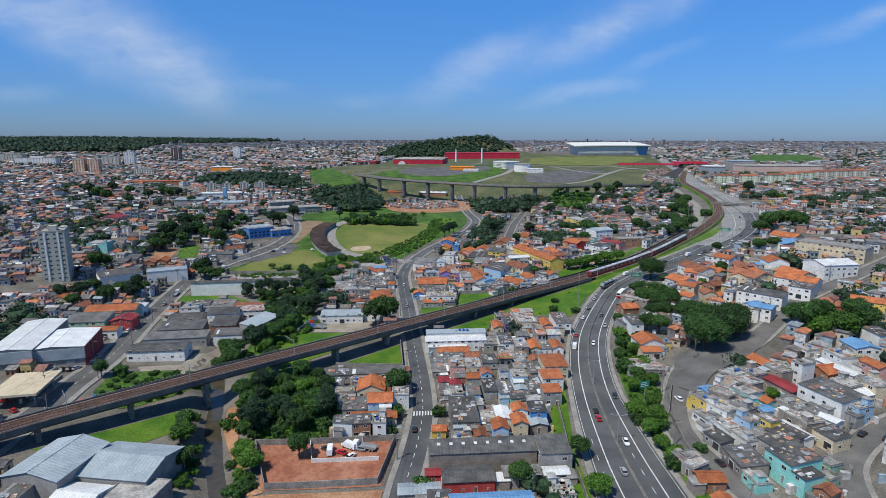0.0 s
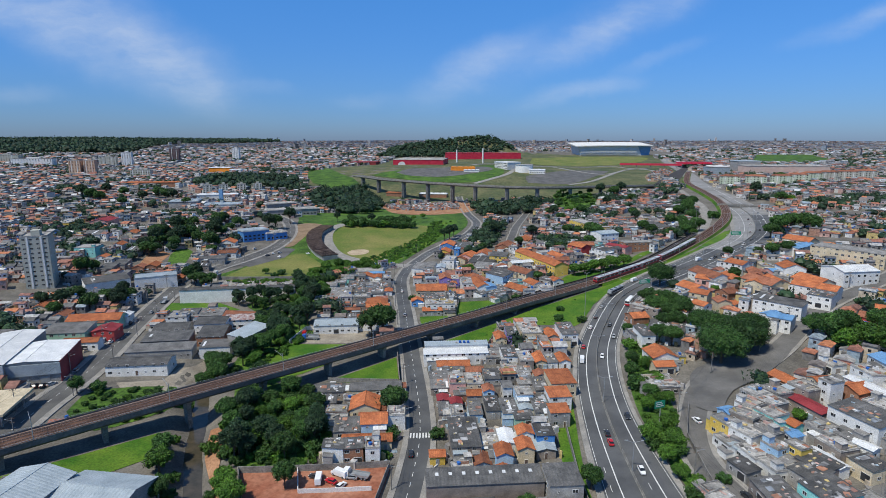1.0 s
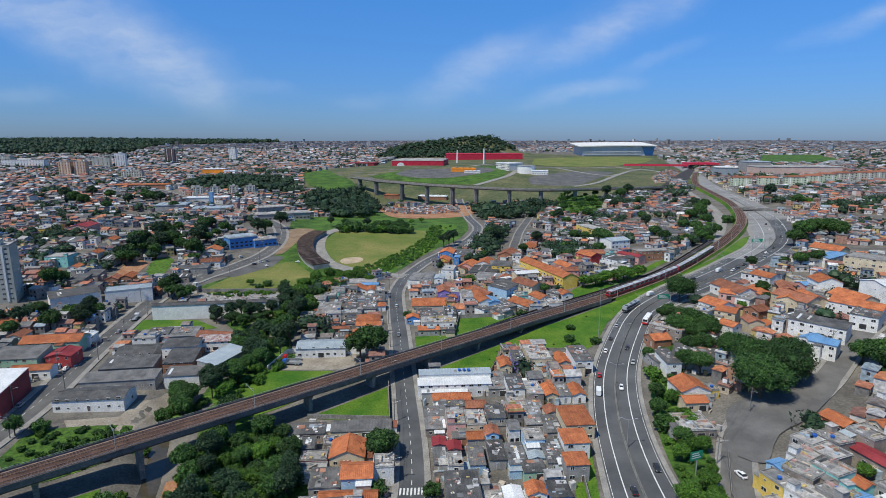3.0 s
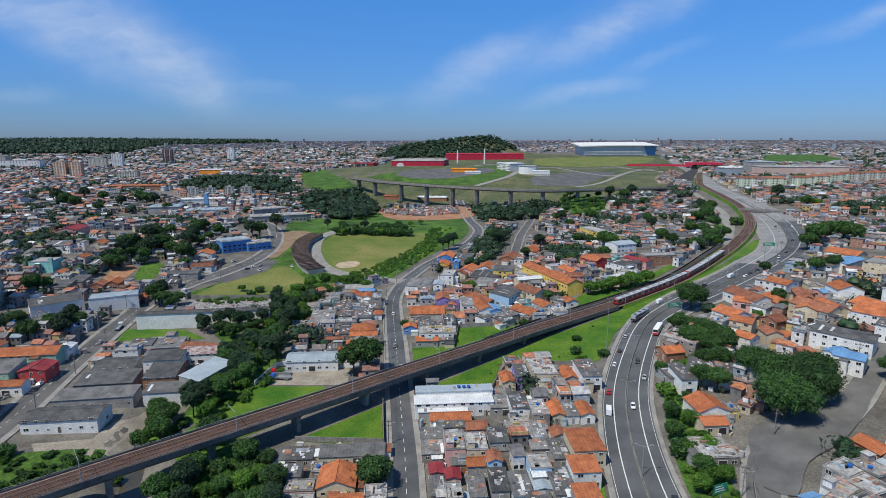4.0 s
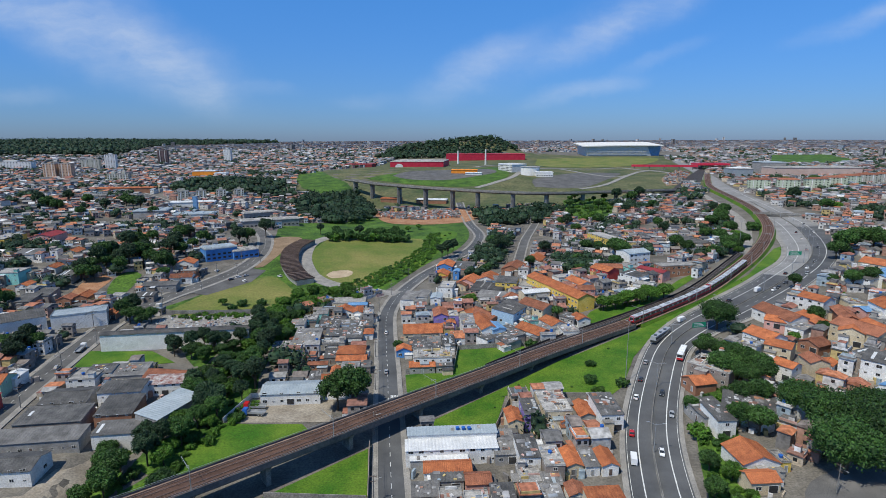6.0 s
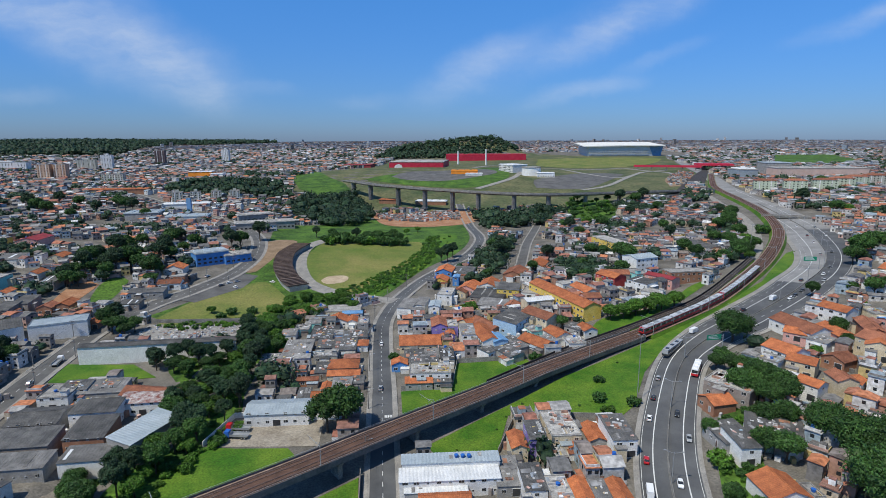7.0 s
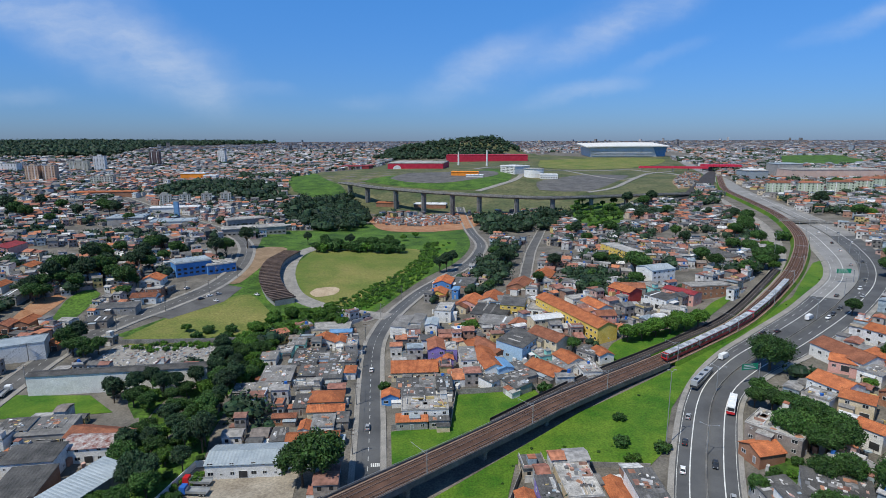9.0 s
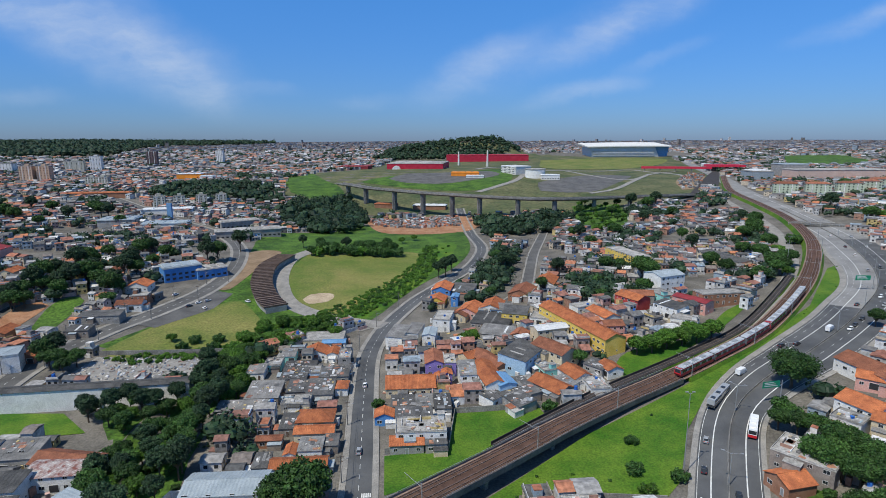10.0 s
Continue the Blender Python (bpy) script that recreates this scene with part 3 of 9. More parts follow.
def build_highway():
    path = spline(HIGHWAY, 6)
    cut = [k for k, q in enumerate(path) if q[1] > 412][0], [k for k, q in enumerate(path) if q[1] > 590][0]
    road = part("road", ribbon(path[:cut[0] + 1], -11.3, 11.3, 0.30, 10, 0.6), M["asphalt"])
    tagged(road, "dark asphalt dual carriageway with white lane lines", "road", kind="structure")
    for lo, hi, i0, i1, mat, words in ((0.0, 11.3, cut[0], len(path), "concrete_road", "pale worn concrete carriageway"), (-11.3, 0.0, cut[0], cut[1] + 1, "asphalt", "dark asphalt carriageway"), (-11.3, 0.0, cut[1], len(path), "concrete_road", "pale worn concrete carriageway")):
        tagged(part("road", ribbon(path[i0:i1], lo, hi, 0.30, 5, 0.6), M[mat]), words + " with white lane lines", "road", kind="structure")
    for off in (-6.1, 5.9):
        dashes(path, off, 0.34, 24, 0, 0.36, "lane_line", road, 60, 1100)
    for off in (-10.6, 10.6):
        dashes(path, off, 0.14, 24, 0, 0.36, "edge_line", road, 60, 700)
    for off in (-3.3, 8.6):
        dashes(path, off, 0.16, 3.0, 6.0, 0.36, "lane_dashes", road, 80, 275)
        dashes(path, off, 0.16, 3.0, 6.0, 0.36, "lane_dashes", road, 480, 900)
    # low concrete divider
    near = [np.array((p[0], p[1], land(p[0], p[1]) + 0.30)) for p in path[:150]]
    part("median_barrier", sweep(near, [(-0.32, 0), (-0.14, 0.3), (-0.09, 0.8), (0.09, 0.8), (0.14, 0.3), (0.32, 0)]), M["concrete"], road, "low concrete barrier between the carriageways")
    for lo, hi, nm in ((11.3, 13.6, "pavement"), (-13.2, -11.3, "pavement")):
        tagged(part(nm, ribbon(path[:150], lo, hi, 0.45, 2, 0.7), M["pavement"]), "pale concrete shoulder along the highway", "pavement", kind="structure")


def build_street(pts, half, mat, label, walk_w=1.8, line=True, width=0.18, skip=()):
    path = spline(pts, 5)
    road = part("road", ribbon(path, -half, half, 0.25, 4, 0.5), M[mat])
    tagged(road, label, "road", kind="structure")
    if line:
        dashes(path, 0.0, width, 2.4, 3.0, 0.31, "centre_line", road)
    for s in (1, -1):
        lo, hi = sorted((s * half, s * (half + walk_w)))
        tagged(part("pavement", ribbon(path, lo, hi, 0.40, 2, 0.6), M["pavement"]), "cracked grey concrete pavement with raised kerb", "pavement", kind="structure")
    return road


build_highway()
main_street = build_street(STREET, 3.9, "asphalt", "grey asphalt street with white dashed centre line", 2.0)
build_street(LEFT_STREET, 4.8, "asphalt_old", "wide worn asphalt street with parked cars", 2.4)
build_street(HILL_STREET, 4.2, "asphalt_pale", "worn grey residential street climbing the hill", 1.6, False)
build_street(EAST_STREET, 3.8, "asphalt_pale", "worn grey residential side street", 1.5, False)
build_street(MID_STREET, 3.4, "asphalt_old", "narrow residential street between houses", 1.2, False)

build_street(SERVICE_ROAD, 2.9, "pavement", "pale dusty service road beside the railway curve", 0.8, False)


def build_crossing(y, name="zebra_crossing"):
    path = spline(STREET, 1.0)
    p = min(path, key=lambda q: abs(q[1] - y))
    i = [k for k, q in enumerate(path) if q is p][0]
    nx, ny = sides(path)[i]
    s = Solid()
    for k in range(7):
        u = -3.3 + k * 1.1
        c = [(u - 0.28, -1.7), (u + 0.28, -1.7), (u + 0.28, 1.7), (u - 0.28, 1.7)]
        s.face([(p[0] + nx * -a + ny * b, p[1] + ny * -a - nx * b, land(p[0] - nx * a, p[1]) + 0.33) for a, b in c][::-1])
    ob = part(name, s, M["marking"], main_street)
    if ob.data.polygons[0].normal.z < 0:
        ob.data.flip_normals()


build_crossing(197)


# ---- elevated railway ----


def build_rail():
    path = spline(RAIL, 4)
    high = [p for p in path if p[0] < 100]
    rail = thing("railway_viaduct", pose(0, 0, 0), "concrete railway viaduct with rust-brown twin tracks", "railway")
    rail["kind"] = "structure"
    part("girder", sweep(high, [(-5.0, 0.9), (-5.0, -1.0), (-3.2, -2.3), (3.2, -2.3), (5.0, -1.0), (5.0, 0.9), (4.72, 0.9), (4.72, 0.0), (-4.72, 0.0), (-4.72, 0.9)]), M["girder"], rail, "grey stained concrete box girder with low parapets")
    low = [p for p in path if p[0] > 99]
    part("embankment", sweep(low, [(-7.0, -4.0), (-4.8, -0.1), (4.8, -0.1), (7.0, -4.0)]), M["grass"], rail, "grassed railway embankment")
    part("ballast", sweep(path, [(-4.0, 0.02), (-3.7, 0.22), (3.7, 0.22), (4.0, 0.02)]), M["ballast"], rail, "rust-brown track ballast")
    for u in (-4.32, 4.32):
        part("walkway", sweep(path, [(u - 0.32, 0.0), (u - 0.32, 0.30), (u + 0.32, 0.30), (u + 0.32, 0.0)]), M["walkway"], rail, "dusty concrete cable walkway")
    for c in (-2.1, 2.1):
        for g in (-0.8, 0.8):
            part("rail", sweep(path, [(c + g - 0.07, 0.36), (c + g - 0.07, 0.54), (c + g + 0.07, 0.54), (c + g + 0.07, 0.36)]), M["rail"], rail)
    s, nor = Solid(), sides(path)
    fine = spline(RAIL, 0.9)
    fn = sides(fine)
    for p, (nx, ny) in zip(fine, fn):
        if p[1] > 520 or p[1] < 120:
            continue
        for c in (-2.1, 2.1):
            q = []
            for u, w in ((-1.35, -0.13), (1.35, -0.13), (1.35, 0.13), (-1.35, 0.13)):
                q.append((p[0] + nx * (c + u) + ny * w, p[1] + ny * (c + u) - nx * w))
            s.hull([(x, y, p[2] + 0.18) for x, y in q], [(x, y, p[2] + 0.36) for x, y in q], 0, False)
    part("sleepers", s, M["sleeper"], rail)["kind"] = "stuff"
    # cable trough and handrail along both parapets
    for u in (-4.86, 4.86):
        part("handrail", sweep(high, [(u - 0.05, 1.25), (u - 0.05, 1.33), (u + 0.05, 1.33), (u + 0.05, 1.25)]), M["galv"], rail)
    # piers
    d, last = 0.0, None
    for p, (nx, ny) in zip(path, nor):
        if last is not None:
            d += float(np.linalg.norm(p[:2] - last[:2]))
        last = p
        g = land(p[0], p[1])
        if d > 27 and p[0] < 60 and p[2] - g > 3.5 and near_line(p[0], p[1], STREET) > 8 and near_line(p[0], p[1], LEFT_STREET) > 9:
            d = 0.0
            c = Solid()
            ang = math.degrees(math.atan2(ny, nx))
            c.box(-2.4, 2.4, -0.75, 0.75, -1.0, p[2] - 3.8 - g)
            c.hull([(-2.4, -0.75, p[2] - 3.8 - g), (2.4, -0.75, p[2] - 3.8 - g), (2.4, 0.75, p[2] - 3.8 - g), (-2.4, 0.75, p[2] - 3.8 - g)], [(-3.2, -0.9, p[2] - 2.28 - g), (3.2, -0.9, p[2] - 2.28 - g), (3.2, 0.9, p[2] - 2.28 - g), (-3.2, 0.9, p[2] - 2.28 - g)])
            part("pier", c, M["concrete"], rail, at=pose(p[0], p[1], g, 0, 0, ang))
    # overhead line masts
    d, flip = 30.0, 1
    for p, (nx, ny) in zip(fine, fn):
        d += 0.9
        if d > 42 and p[1] < 640 and p[1] > 120:
            d, flip = 0.0, -flip
            mast = thing("overhead_line_mast", pose(p[0], p[1], p[2], 0, 0, math.degrees(math.atan2(ny, nx))), "slim grey steel overhead line mast on the viaduct", "mast", "overhead line masts")
            c = Solid()
            c.tube((-4.55, 0, 0.0), (-4.55, 0, 8.2), 0.16, 0.11)
            part("post", c, M["galv"], mast)
            c = Solid()
            c.tube((-4.55, 0, 7.0), (3.2, 0, 7.4), 0.07)
            c.tube((-4.55, 0, 8.0), (-1.5, 0, 7.16), 0.04)
            c.tube((-2.1, 0, 7.1), (-2.1, 0, 6.2), 0.05)
            c.tube((2.1, 0, 7.3), (2.1, 0, 6.2), 0.05)
            part("bracket", c, M["galv"], mast)
    return path


rail_path = build_rail()
# second, darker track bed that joins on the inner side
SIDING = [(25, 319), (48, 338), (72, 356), (93, 369), (114, 381), (147, 402), (185, 442), (215, 478)]


def build_siding():
    path = [np.array((p[0], p[1], np.interp(p[0], [q[0] for q in RAIL], [q[2] for q in RAIL]) - 0.4 - 1.6 * max(0.0, 1 - (p[0] - 25) / 40))) for p in spline(SIDING, 5)]
    t = thing("railway_siding", pose(0, 0, 0), "dark ballasted railway track beside the viaduct", "railway", kind="structure")
    part("ballast", sweep(path, [(-1.9, -0.4), (-1.6, 0.15), (1.6, 0.15), (1.9, -0.4)]), M["ballast_dark"], t)
    part("bank", sweep(path, [(-3.4, -4.5), (-1.9, -0.3), (1.9, -0.3), (6.0, -4.5)]), M["grass"], t, "grassed side bank")
    for g in (-0.8, 0.8):
        part("rail", sweep(path, [(g - 0.07, 0.15), (g - 0.07, 0.42), (g + 0.07, 0.42), (g + 0.07, 0.15)]), M["rail"], t)
    # the wall's shade is put into its colour, borrowed from the dark ballast
    part("parapet", sweep(path, [(1.95, -1.0), (1.95, 0.8), (2.15, 0.8), (2.15, -1.0)]), M["ballast_dark"], t)


build_siding()

# ---- open ground ----
PARK = [(-166, 420), (-150, 458), (-140, 511), (-139, 555), (-156, 625), (-165, 700), (-105, 734), (-54, 840), (18, 815), (29, 733), (32, 640), (18, 574), (-6, 530), (-19, 499), (-33, 461), (-45, 452), (-64, 440), (-77, 418), (-101, 415), (-133, 410)]
GRASS_A = [(-11, 320), (10, 323), (12, 347), (44, 349), (46, 341), (-2, 303), (-9, 300)]
GRASS_B = [(0, 280), (29, 305), (57, 329), (96, 353), (141, 381), (192, 424), (252, 500), (268, 512), (238, 466), (192, 417), (139, 377), (106, 348), (90, 327), (77, 301), (70, 294), (48, 299), (30, 299), (24, 276), (10, 268)]
GRASS_C = [(-48, 240), (-20, 264), (-17, 240), (-28, 238)]
GRASS_D = [(-135, 168), (-100, 198), (-93, 185), (-112, 165)]
GRASS_E = [(-91, 238), (-83, 252), (-79, 268), (-75, 281), (-64, 280), (-46, 280), (-38, 270), (-60, 248), (-78, 233)]
GRASS_F = [(-163, 332), (-168, 352), (-137, 352), (-119, 337), (-148, 332)]
VERGE_L = [(46, 222), (55, 240), (51.5, 212), (48, 190), (44.5, 165), (44, 142), (38, 142), (40, 180)]
VERGE_R = [(75, 200), (79, 182), (78, 165), (76, 137), (72, 137), (73, 165)]
YARD = [(-63, 176), (-15, 179), (-18, 153), (-54, 151)]
TRUCK_YARD = [(-71, 299), (-38, 300), (-36, 281), (-72, 281)]
RUBBLE = [(-158, 378), (-158, 407), (-102, 412), (-99, 388), (-132, 380)]
FIELD = [(-107, 575), (-104, 535), (-90, 500), (-72, 478), (-58, 470), (-46, 488), (-28, 527), (-12, 578), (-11, 616), (-35, 626), (-73, 620), (-101, 614)]
BANK = [(-56, 462), (-41, 491), (-21, 533), (-6, 586), (6, 666), (20, 660), (12, 600), (-6, 540), (-25, 487), (-42, 457)]
APRON = [(-86, 489), (-70, 467), (-50, 450), (-36, 442), (-31, 451), (-38, 461), (-57, 470)]
SLOPE = [(-220, 988), (-262, 1118), (-264, 1265), (-196, 1104), (-155, 1035), (-128, 942), (-124, 902), (-177, 947)]
SLOPE_B = [(-129, 1073), (-87, 1127), (24, 1168), (116, 1265), (128, 1126), (94, 1029), (39, 1006), (-51, 1031)]
RUBBLE_N = [(-87, 822), (42, 859), (38, 748), (-49, 728)]
COPSE = [(-86, 222), (-80, 244), (-53, 226), (-40, 208), (-40, 186), (-66, 180)]
GULLY = [(-101, 234), (-107, 252), (-107, 272), (-103, 285), (-97, 296), (-103, 324), (-116, 342), (-118, 352), (-96, 358), (-92, 372), (-98, 384), (-96, 414), (-76, 396), (-72, 372), (-76, 350), (-74, 318), (-70, 303), (-76, 288), (-79, 270), (-83, 252), (-90, 240)]
PLAZA = [(154, 989), (221, 964), (291, 1058), (345, 1166), (272, 1167), (202, 1102), (161, 1059)]
LOT = [(-84, 1102), (-58, 1154), (24, 1177), (94, 1209), (104, 1140), (22, 1064), (-53, 1068)]
LOT_B = [(351, 956), (388, 984), (489, 1188), (490, 1252), (389, 1070)]
HAY = [(290, 1789), (479, 1844), (645, 1786), (506, 1496), (330, 1348), (230, 1399)]
TRACK_YARD = [(313, 862), (349, 923), (458, 1120), (552, 1288), (547, 1252), (413, 978), (341, 852)]
WHITE_PATCH = [(-82, 499), (-79, 509), (-68, 512), (-63, 506), (-65, 496), (-76, 491)]
EAST_GREEN = [(1047, 1896), (1219, 1878), (1105, 1587), (883, 1356), (788, 1420)]
GREEN_HILL = [(173, 868), (230, 850), (199, 733), (151, 711)]
PALE_LOT = [(236, 856), (290, 881), (270, 846), (232, 830)]
PLOT_RED = [(-217, 422), (-224, 470), (-238, 468), (-230, 432)]
PLOT_GREEN = [(-206, 424), (-200, 436), (-210, 481), (-222, 484), (-222, 467)]
SHRUB_R = [(73, 137), (72, 165), (73, 200), (79, 232), (89, 262), (98, 281), (109, 297), (114, 292), (101, 258), (92, 232), (86, 202), (81, 170), (79, 137)]
TREE_PLACE = [(94, 203), (104, 230), (122, 240), (146, 250), (153, 243), (130, 222), (112, 212), (100, 198)]
DIRT_L = [(-142, 513), (-141, 555), (-152, 610), (-128, 614), (-131, 560), (-134, 515)]
CAR_LOT = [(-163, 450), (-142, 510), (-129, 506), (-131, 478), (-150, 446)]
FRONT_LAWN = [(-161, 412), (-151, 449), (-132, 483), (-120, 493), (-102, 470), (-94, 453), (-98, 427), (-121, 417), (-142, 406)]
WORKS_YARD = [(-136, 236), (-118, 240), (-117, 253), (-112, 258), (-111, 269), (-107, 266), (-106, 246), (-102, 232), (-127, 226)]
WORKS_SCRUB = [(-140, 210), (-140, 228), (-110, 234), (-98, 224), (-122, 198)]
RED_BANK = [(-84, 205), (-77, 200), (-68, 170), (-60, 160), (-53, 150), (-59, 150), (-65, 162), (-74, 178), (-80, 190)]
SCHOOL_STRIP = [(78, 372), (90, 390), (117, 397), (134, 408), (153, 428), (170, 438), (150, 416), (128, 396), (98, 376), (84, 366)]
BANK_GROWTH = [(-76, 451), (-76, 464), (-54, 493), (-28, 539), (-14, 584), (-8, 654), (3, 654), (3, 579), (-7, 531), (-24, 492), (-39, 467), (-54, 455)]
HEDGE = [(-156, 407), (-120, 415), (-98, 426), (-90, 451), (-68, 455), (-52, 444), (-67, 427), (-95, 410), (-138, 399)]
BIG_GREEN = [(-226, 964), (-261, 1118), (-229, 1233), (-163, 1310), (-152, 1863), (20, 2268), (235, 2513), (426, 1988), (728, 1933), (616, 1579), (535, 1288), (398, 920), (400, 1000), (330, 860), (150, 830), (-60, 860), (-150, 880)]


def build_cover():
    patch("lawn", BIG_GREEN, 0.10, 34, M["heath"], "dry grass and open ground around the stadium park", "lawn")
    patch("lawn", PARK, 0.14, 12, M["scrub"], "rough green park ground with scrub", "lawn")
    patch("lawn", FIELD, 0.28, 8, M["meadow"], "round mown yellow-green park field", "lawn")
    patch("plaza", APRON, 0.30, 5, M["pavement"], "pale concrete apron at the park gate", "pavement")
    patch("lawn", BANK, 0.24, 8, M["grass"], "steep overgrown green bank beside the channel", "lawn")
    for g in (GRASS_A, GRASS_B, GRASS_C, GRASS_D, GRASS_E, GRASS_F, VERGE_L, VERGE_R):
        patch("lawn", g, 0.16, 6, M["grass"], "bright green mown grass beside the railway", "lawn", False)
    patch("yard", YARD, 0.16, 6, M["laterite"], "bare red earth building plot", "yard", False)
    patch("yard", TRUCK_YARD, 0.16, 6, M["dust"], "pale sandy truck yard", "yard", False)
    patch("yard", RUBBLE, 0.16, 8, M["pavement"], "cleared plot with pale rubble", "yard", False)
    patch("yard", RUBBLE_N, 0.3, 14, M["dirt"], "red earth clearing below the road viaduct", "yard")
    patch("lawn", SLOPE, 0.4, 25, M["scrub"], "steep mown green embankment", "lawn")
    patch("lawn", SLOPE_B, 0.4, 25, M["scrub"], "green slope behind the road viaduct", "lawn")
    patch("yard", LOT, 0.45, 20, M["asphalt_old"], "grey asphalt car park before the red hall", "car park")
    patch("yard", LOT_B, 0.45, 20, M["dust_brown"], "red earth works yard by the station tracks", "yard")
    patch("yard", TRACK_YARD, 0.6, 14, M["ballast_dark"], "dark ballasted track yard below the station", "yard")
    patch("plaza", WHITE_PATCH, 0.36, 4, M["sand"], "pale worn gravel patch on the park field", "plaza")
    patch("lawn", HAY, 0.5, 30, M["meadow"], "pale dry meadow below the stadium", "lawn")
    patch("lawn", EAST_GREEN, 0.5, 30, M["scrub"], "green open slope behind the shopping centre", "lawn")
    patch("lawn", GREEN_HILL, 0.3, 14, M["scrub"], "bright overgrown green hillside plot", "lawn")
    patch("yard", PALE_LOT, 0.3, 14, M["sand"], "pale sandy lot", "yard")
    patch("yard", PLOT_RED, 0.2, 6, M["dirt"], "terraced red earth building plot", "yard")
    patch("lawn", PLOT_GREEN, 0.2, 6, M["scrub"], "overgrown green vacant plot", "lawn")
    patch("lawn", SHRUB_R, 0.16, 5, M["scrub"], "overgrown green verge beside the highway", "lawn")
    patch("road", TREE_PLACE, 0.55, 5, M["asphalt_pale"], "wide worn asphalt junction under the great tree", "road")
    patch("yard", DIRT_L, 0.3, 6, M["dust_brown"], "bare brown earth strip beside the street", "yard")
    patch("yard", CAR_LOT, 0.3, 6, M["asphalt_old"], "grey asphalt park car park", "car park", False)
    patch("lawn", FRONT_LAWN, 0.22, 7, M["meadow"], "dry mown park lawn", "lawn")
    patch("lawn", WORKS_SCRUB, 0.16, 6, M["scrub"], "rough green plot beside the railway", "lawn")
    patch("yard", EARTH_S, 0.15, 6, M["dirt"], "bare brown earth beside the walled plot", "yard", False)
    patch("yard", WORKS_YARD, 0.15, 5, M["dust"], "pale dusty works yard beside the trees", "yard", False)
    patch("lawn", SCHOOL_STRIP, 0.2, 5, M["grass"], "bright grass strip between the houses and the railway", "lawn")
    patch("yard", RED_BANK, 0.3, 3, M["dirt"], "eroded red earth stream bank", "bank")
    patch("lawn", COPSE, 0.14, 8, M["scrub"], "undergrowth below a copse", "lawn")
    patch("lawn", GULLY, 0.14, 10, M["scrub"], "overgrown gully floor", "lawn")
    patch("plaza", PLAZA, 0.35, 25, M["asphalt_old"], "grey paved parking areas by the white building", "car park")
    s = ribbon([np.array((*p, land(*p) + 0.75)) for p in spline(STREAM[:8], 4)], -4.6, 4.6, 0, 2, z=True)
    tagged(part("water", s, M["water"]), "narrow muddy brown stream between overgrown banks", "stream", kind="structure")


build_cover()
for pts, half in (([(60, 996), (94, 1034), (134, 1097), (165, 1230), (175, 1400), (128, 1398), (70, 1250)], 5), ([(168, 1231), (243, 1278), (325, 1284), (400, 1340), (422, 1265), (446, 1187), (376, 986)], 4.5), ([(251, 1262), (277, 1146), (320, 1091), (403, 1214), (476, 1287)], 3.5), ([(218, 954), (265, 986), (330, 1091), (398, 1213)], 4)):
    tagged(part("road", ribbon(spline(pts, 15), -half, half, 0.7, 2, 0.6), M["pavement"]), "pale winding access road across the park", "road", kind="structure")
tagged(part("road", ribbon(spline([(134, 388), (160, 412), (198, 456), (236, 508), (266, 562), (300, 655), (330, 760)], 6), -2.6, 2.6, 0.35, 2, 0.5), M["pavement"]), "pale concrete service road beside the railway", "road", kind="structure")

# ---- houses ----
taken = []     # places already built on: x, y, radius


def window_mesh(w, h):
    s = Solid()
    s.box(-w / 2, w / 2, -0.06, 0.02, 0, 0.07, 0)
    s.box(-w / 2, w / 2, -0.06, 0.02, h - 0.07, h, 0)
    s.box(-w / 2, -w / 2 + 0.07, -0.06, 0.02, 0.07, h - 0.07, 0)
    s.box(w / 2 - 0.07, w / 2, -0.06, 0.02, 0.07, h - 0.07, 0)
    s.box(-0.03, 0.03, -0.05, 0.02, 0.07, h - 0.07, 0)
    s.face([(-w / 2 + 0.07, -0.012, 0.07), (w / 2 - 0.07, -0.012, 0.07), (w / 2 - 0.07, -0.012, h - 0.07), (-w / 2 + 0.07, -0.012, h - 0.07)], 1)
    return s.mesh("window", [M["frame"], M["glass"]])


def door_mesh(w, h, mat):
    s = Solid()
    s.box(-w / 2, w / 2, -0.05, 0.02, 0.0, h, 0)
    s.box(-w / 2 - 0.09, -w / 2, -0.09, 0.02, 0, h + 0.09, 1)
    s.box(w / 2, w / 2 + 0.09, -0.09, 0.02, 0, h + 0.09, 1)
    s.box(-w / 2, w / 2, -0.09, 0.02, h, h + 0.09, 1)
    return s.mesh("door", [mat, M["frame"]])


WIN = [window_mesh(1.3, 1.1), window_mesh(1.7, 1.2), window_mesh(0.8, 0.7)]
DOOR = [door_mesh(0.95, 2.1, M["timber"]), door_mesh(2.6, 2.3, M["dark_steel"]), door_mesh(0.95, 2.1, M["galv"])]


def folds(a, pitch):
    """Places across a sheet roof at which its ribs rise and fall: offset and whether it is raised."""
    n = max(3, int(2 * a / pitch))
    for i in range(n + 1):
        x = -a + 2 * a * i / n
        yield x, 0.0
        if i < n:
            yield x + 0.30 * 2 * a / n, 0.0
            yield x + 0.42 * 2 * a / n, 1.0
            yield x + 0.78 * 2 * a / n, 1.0


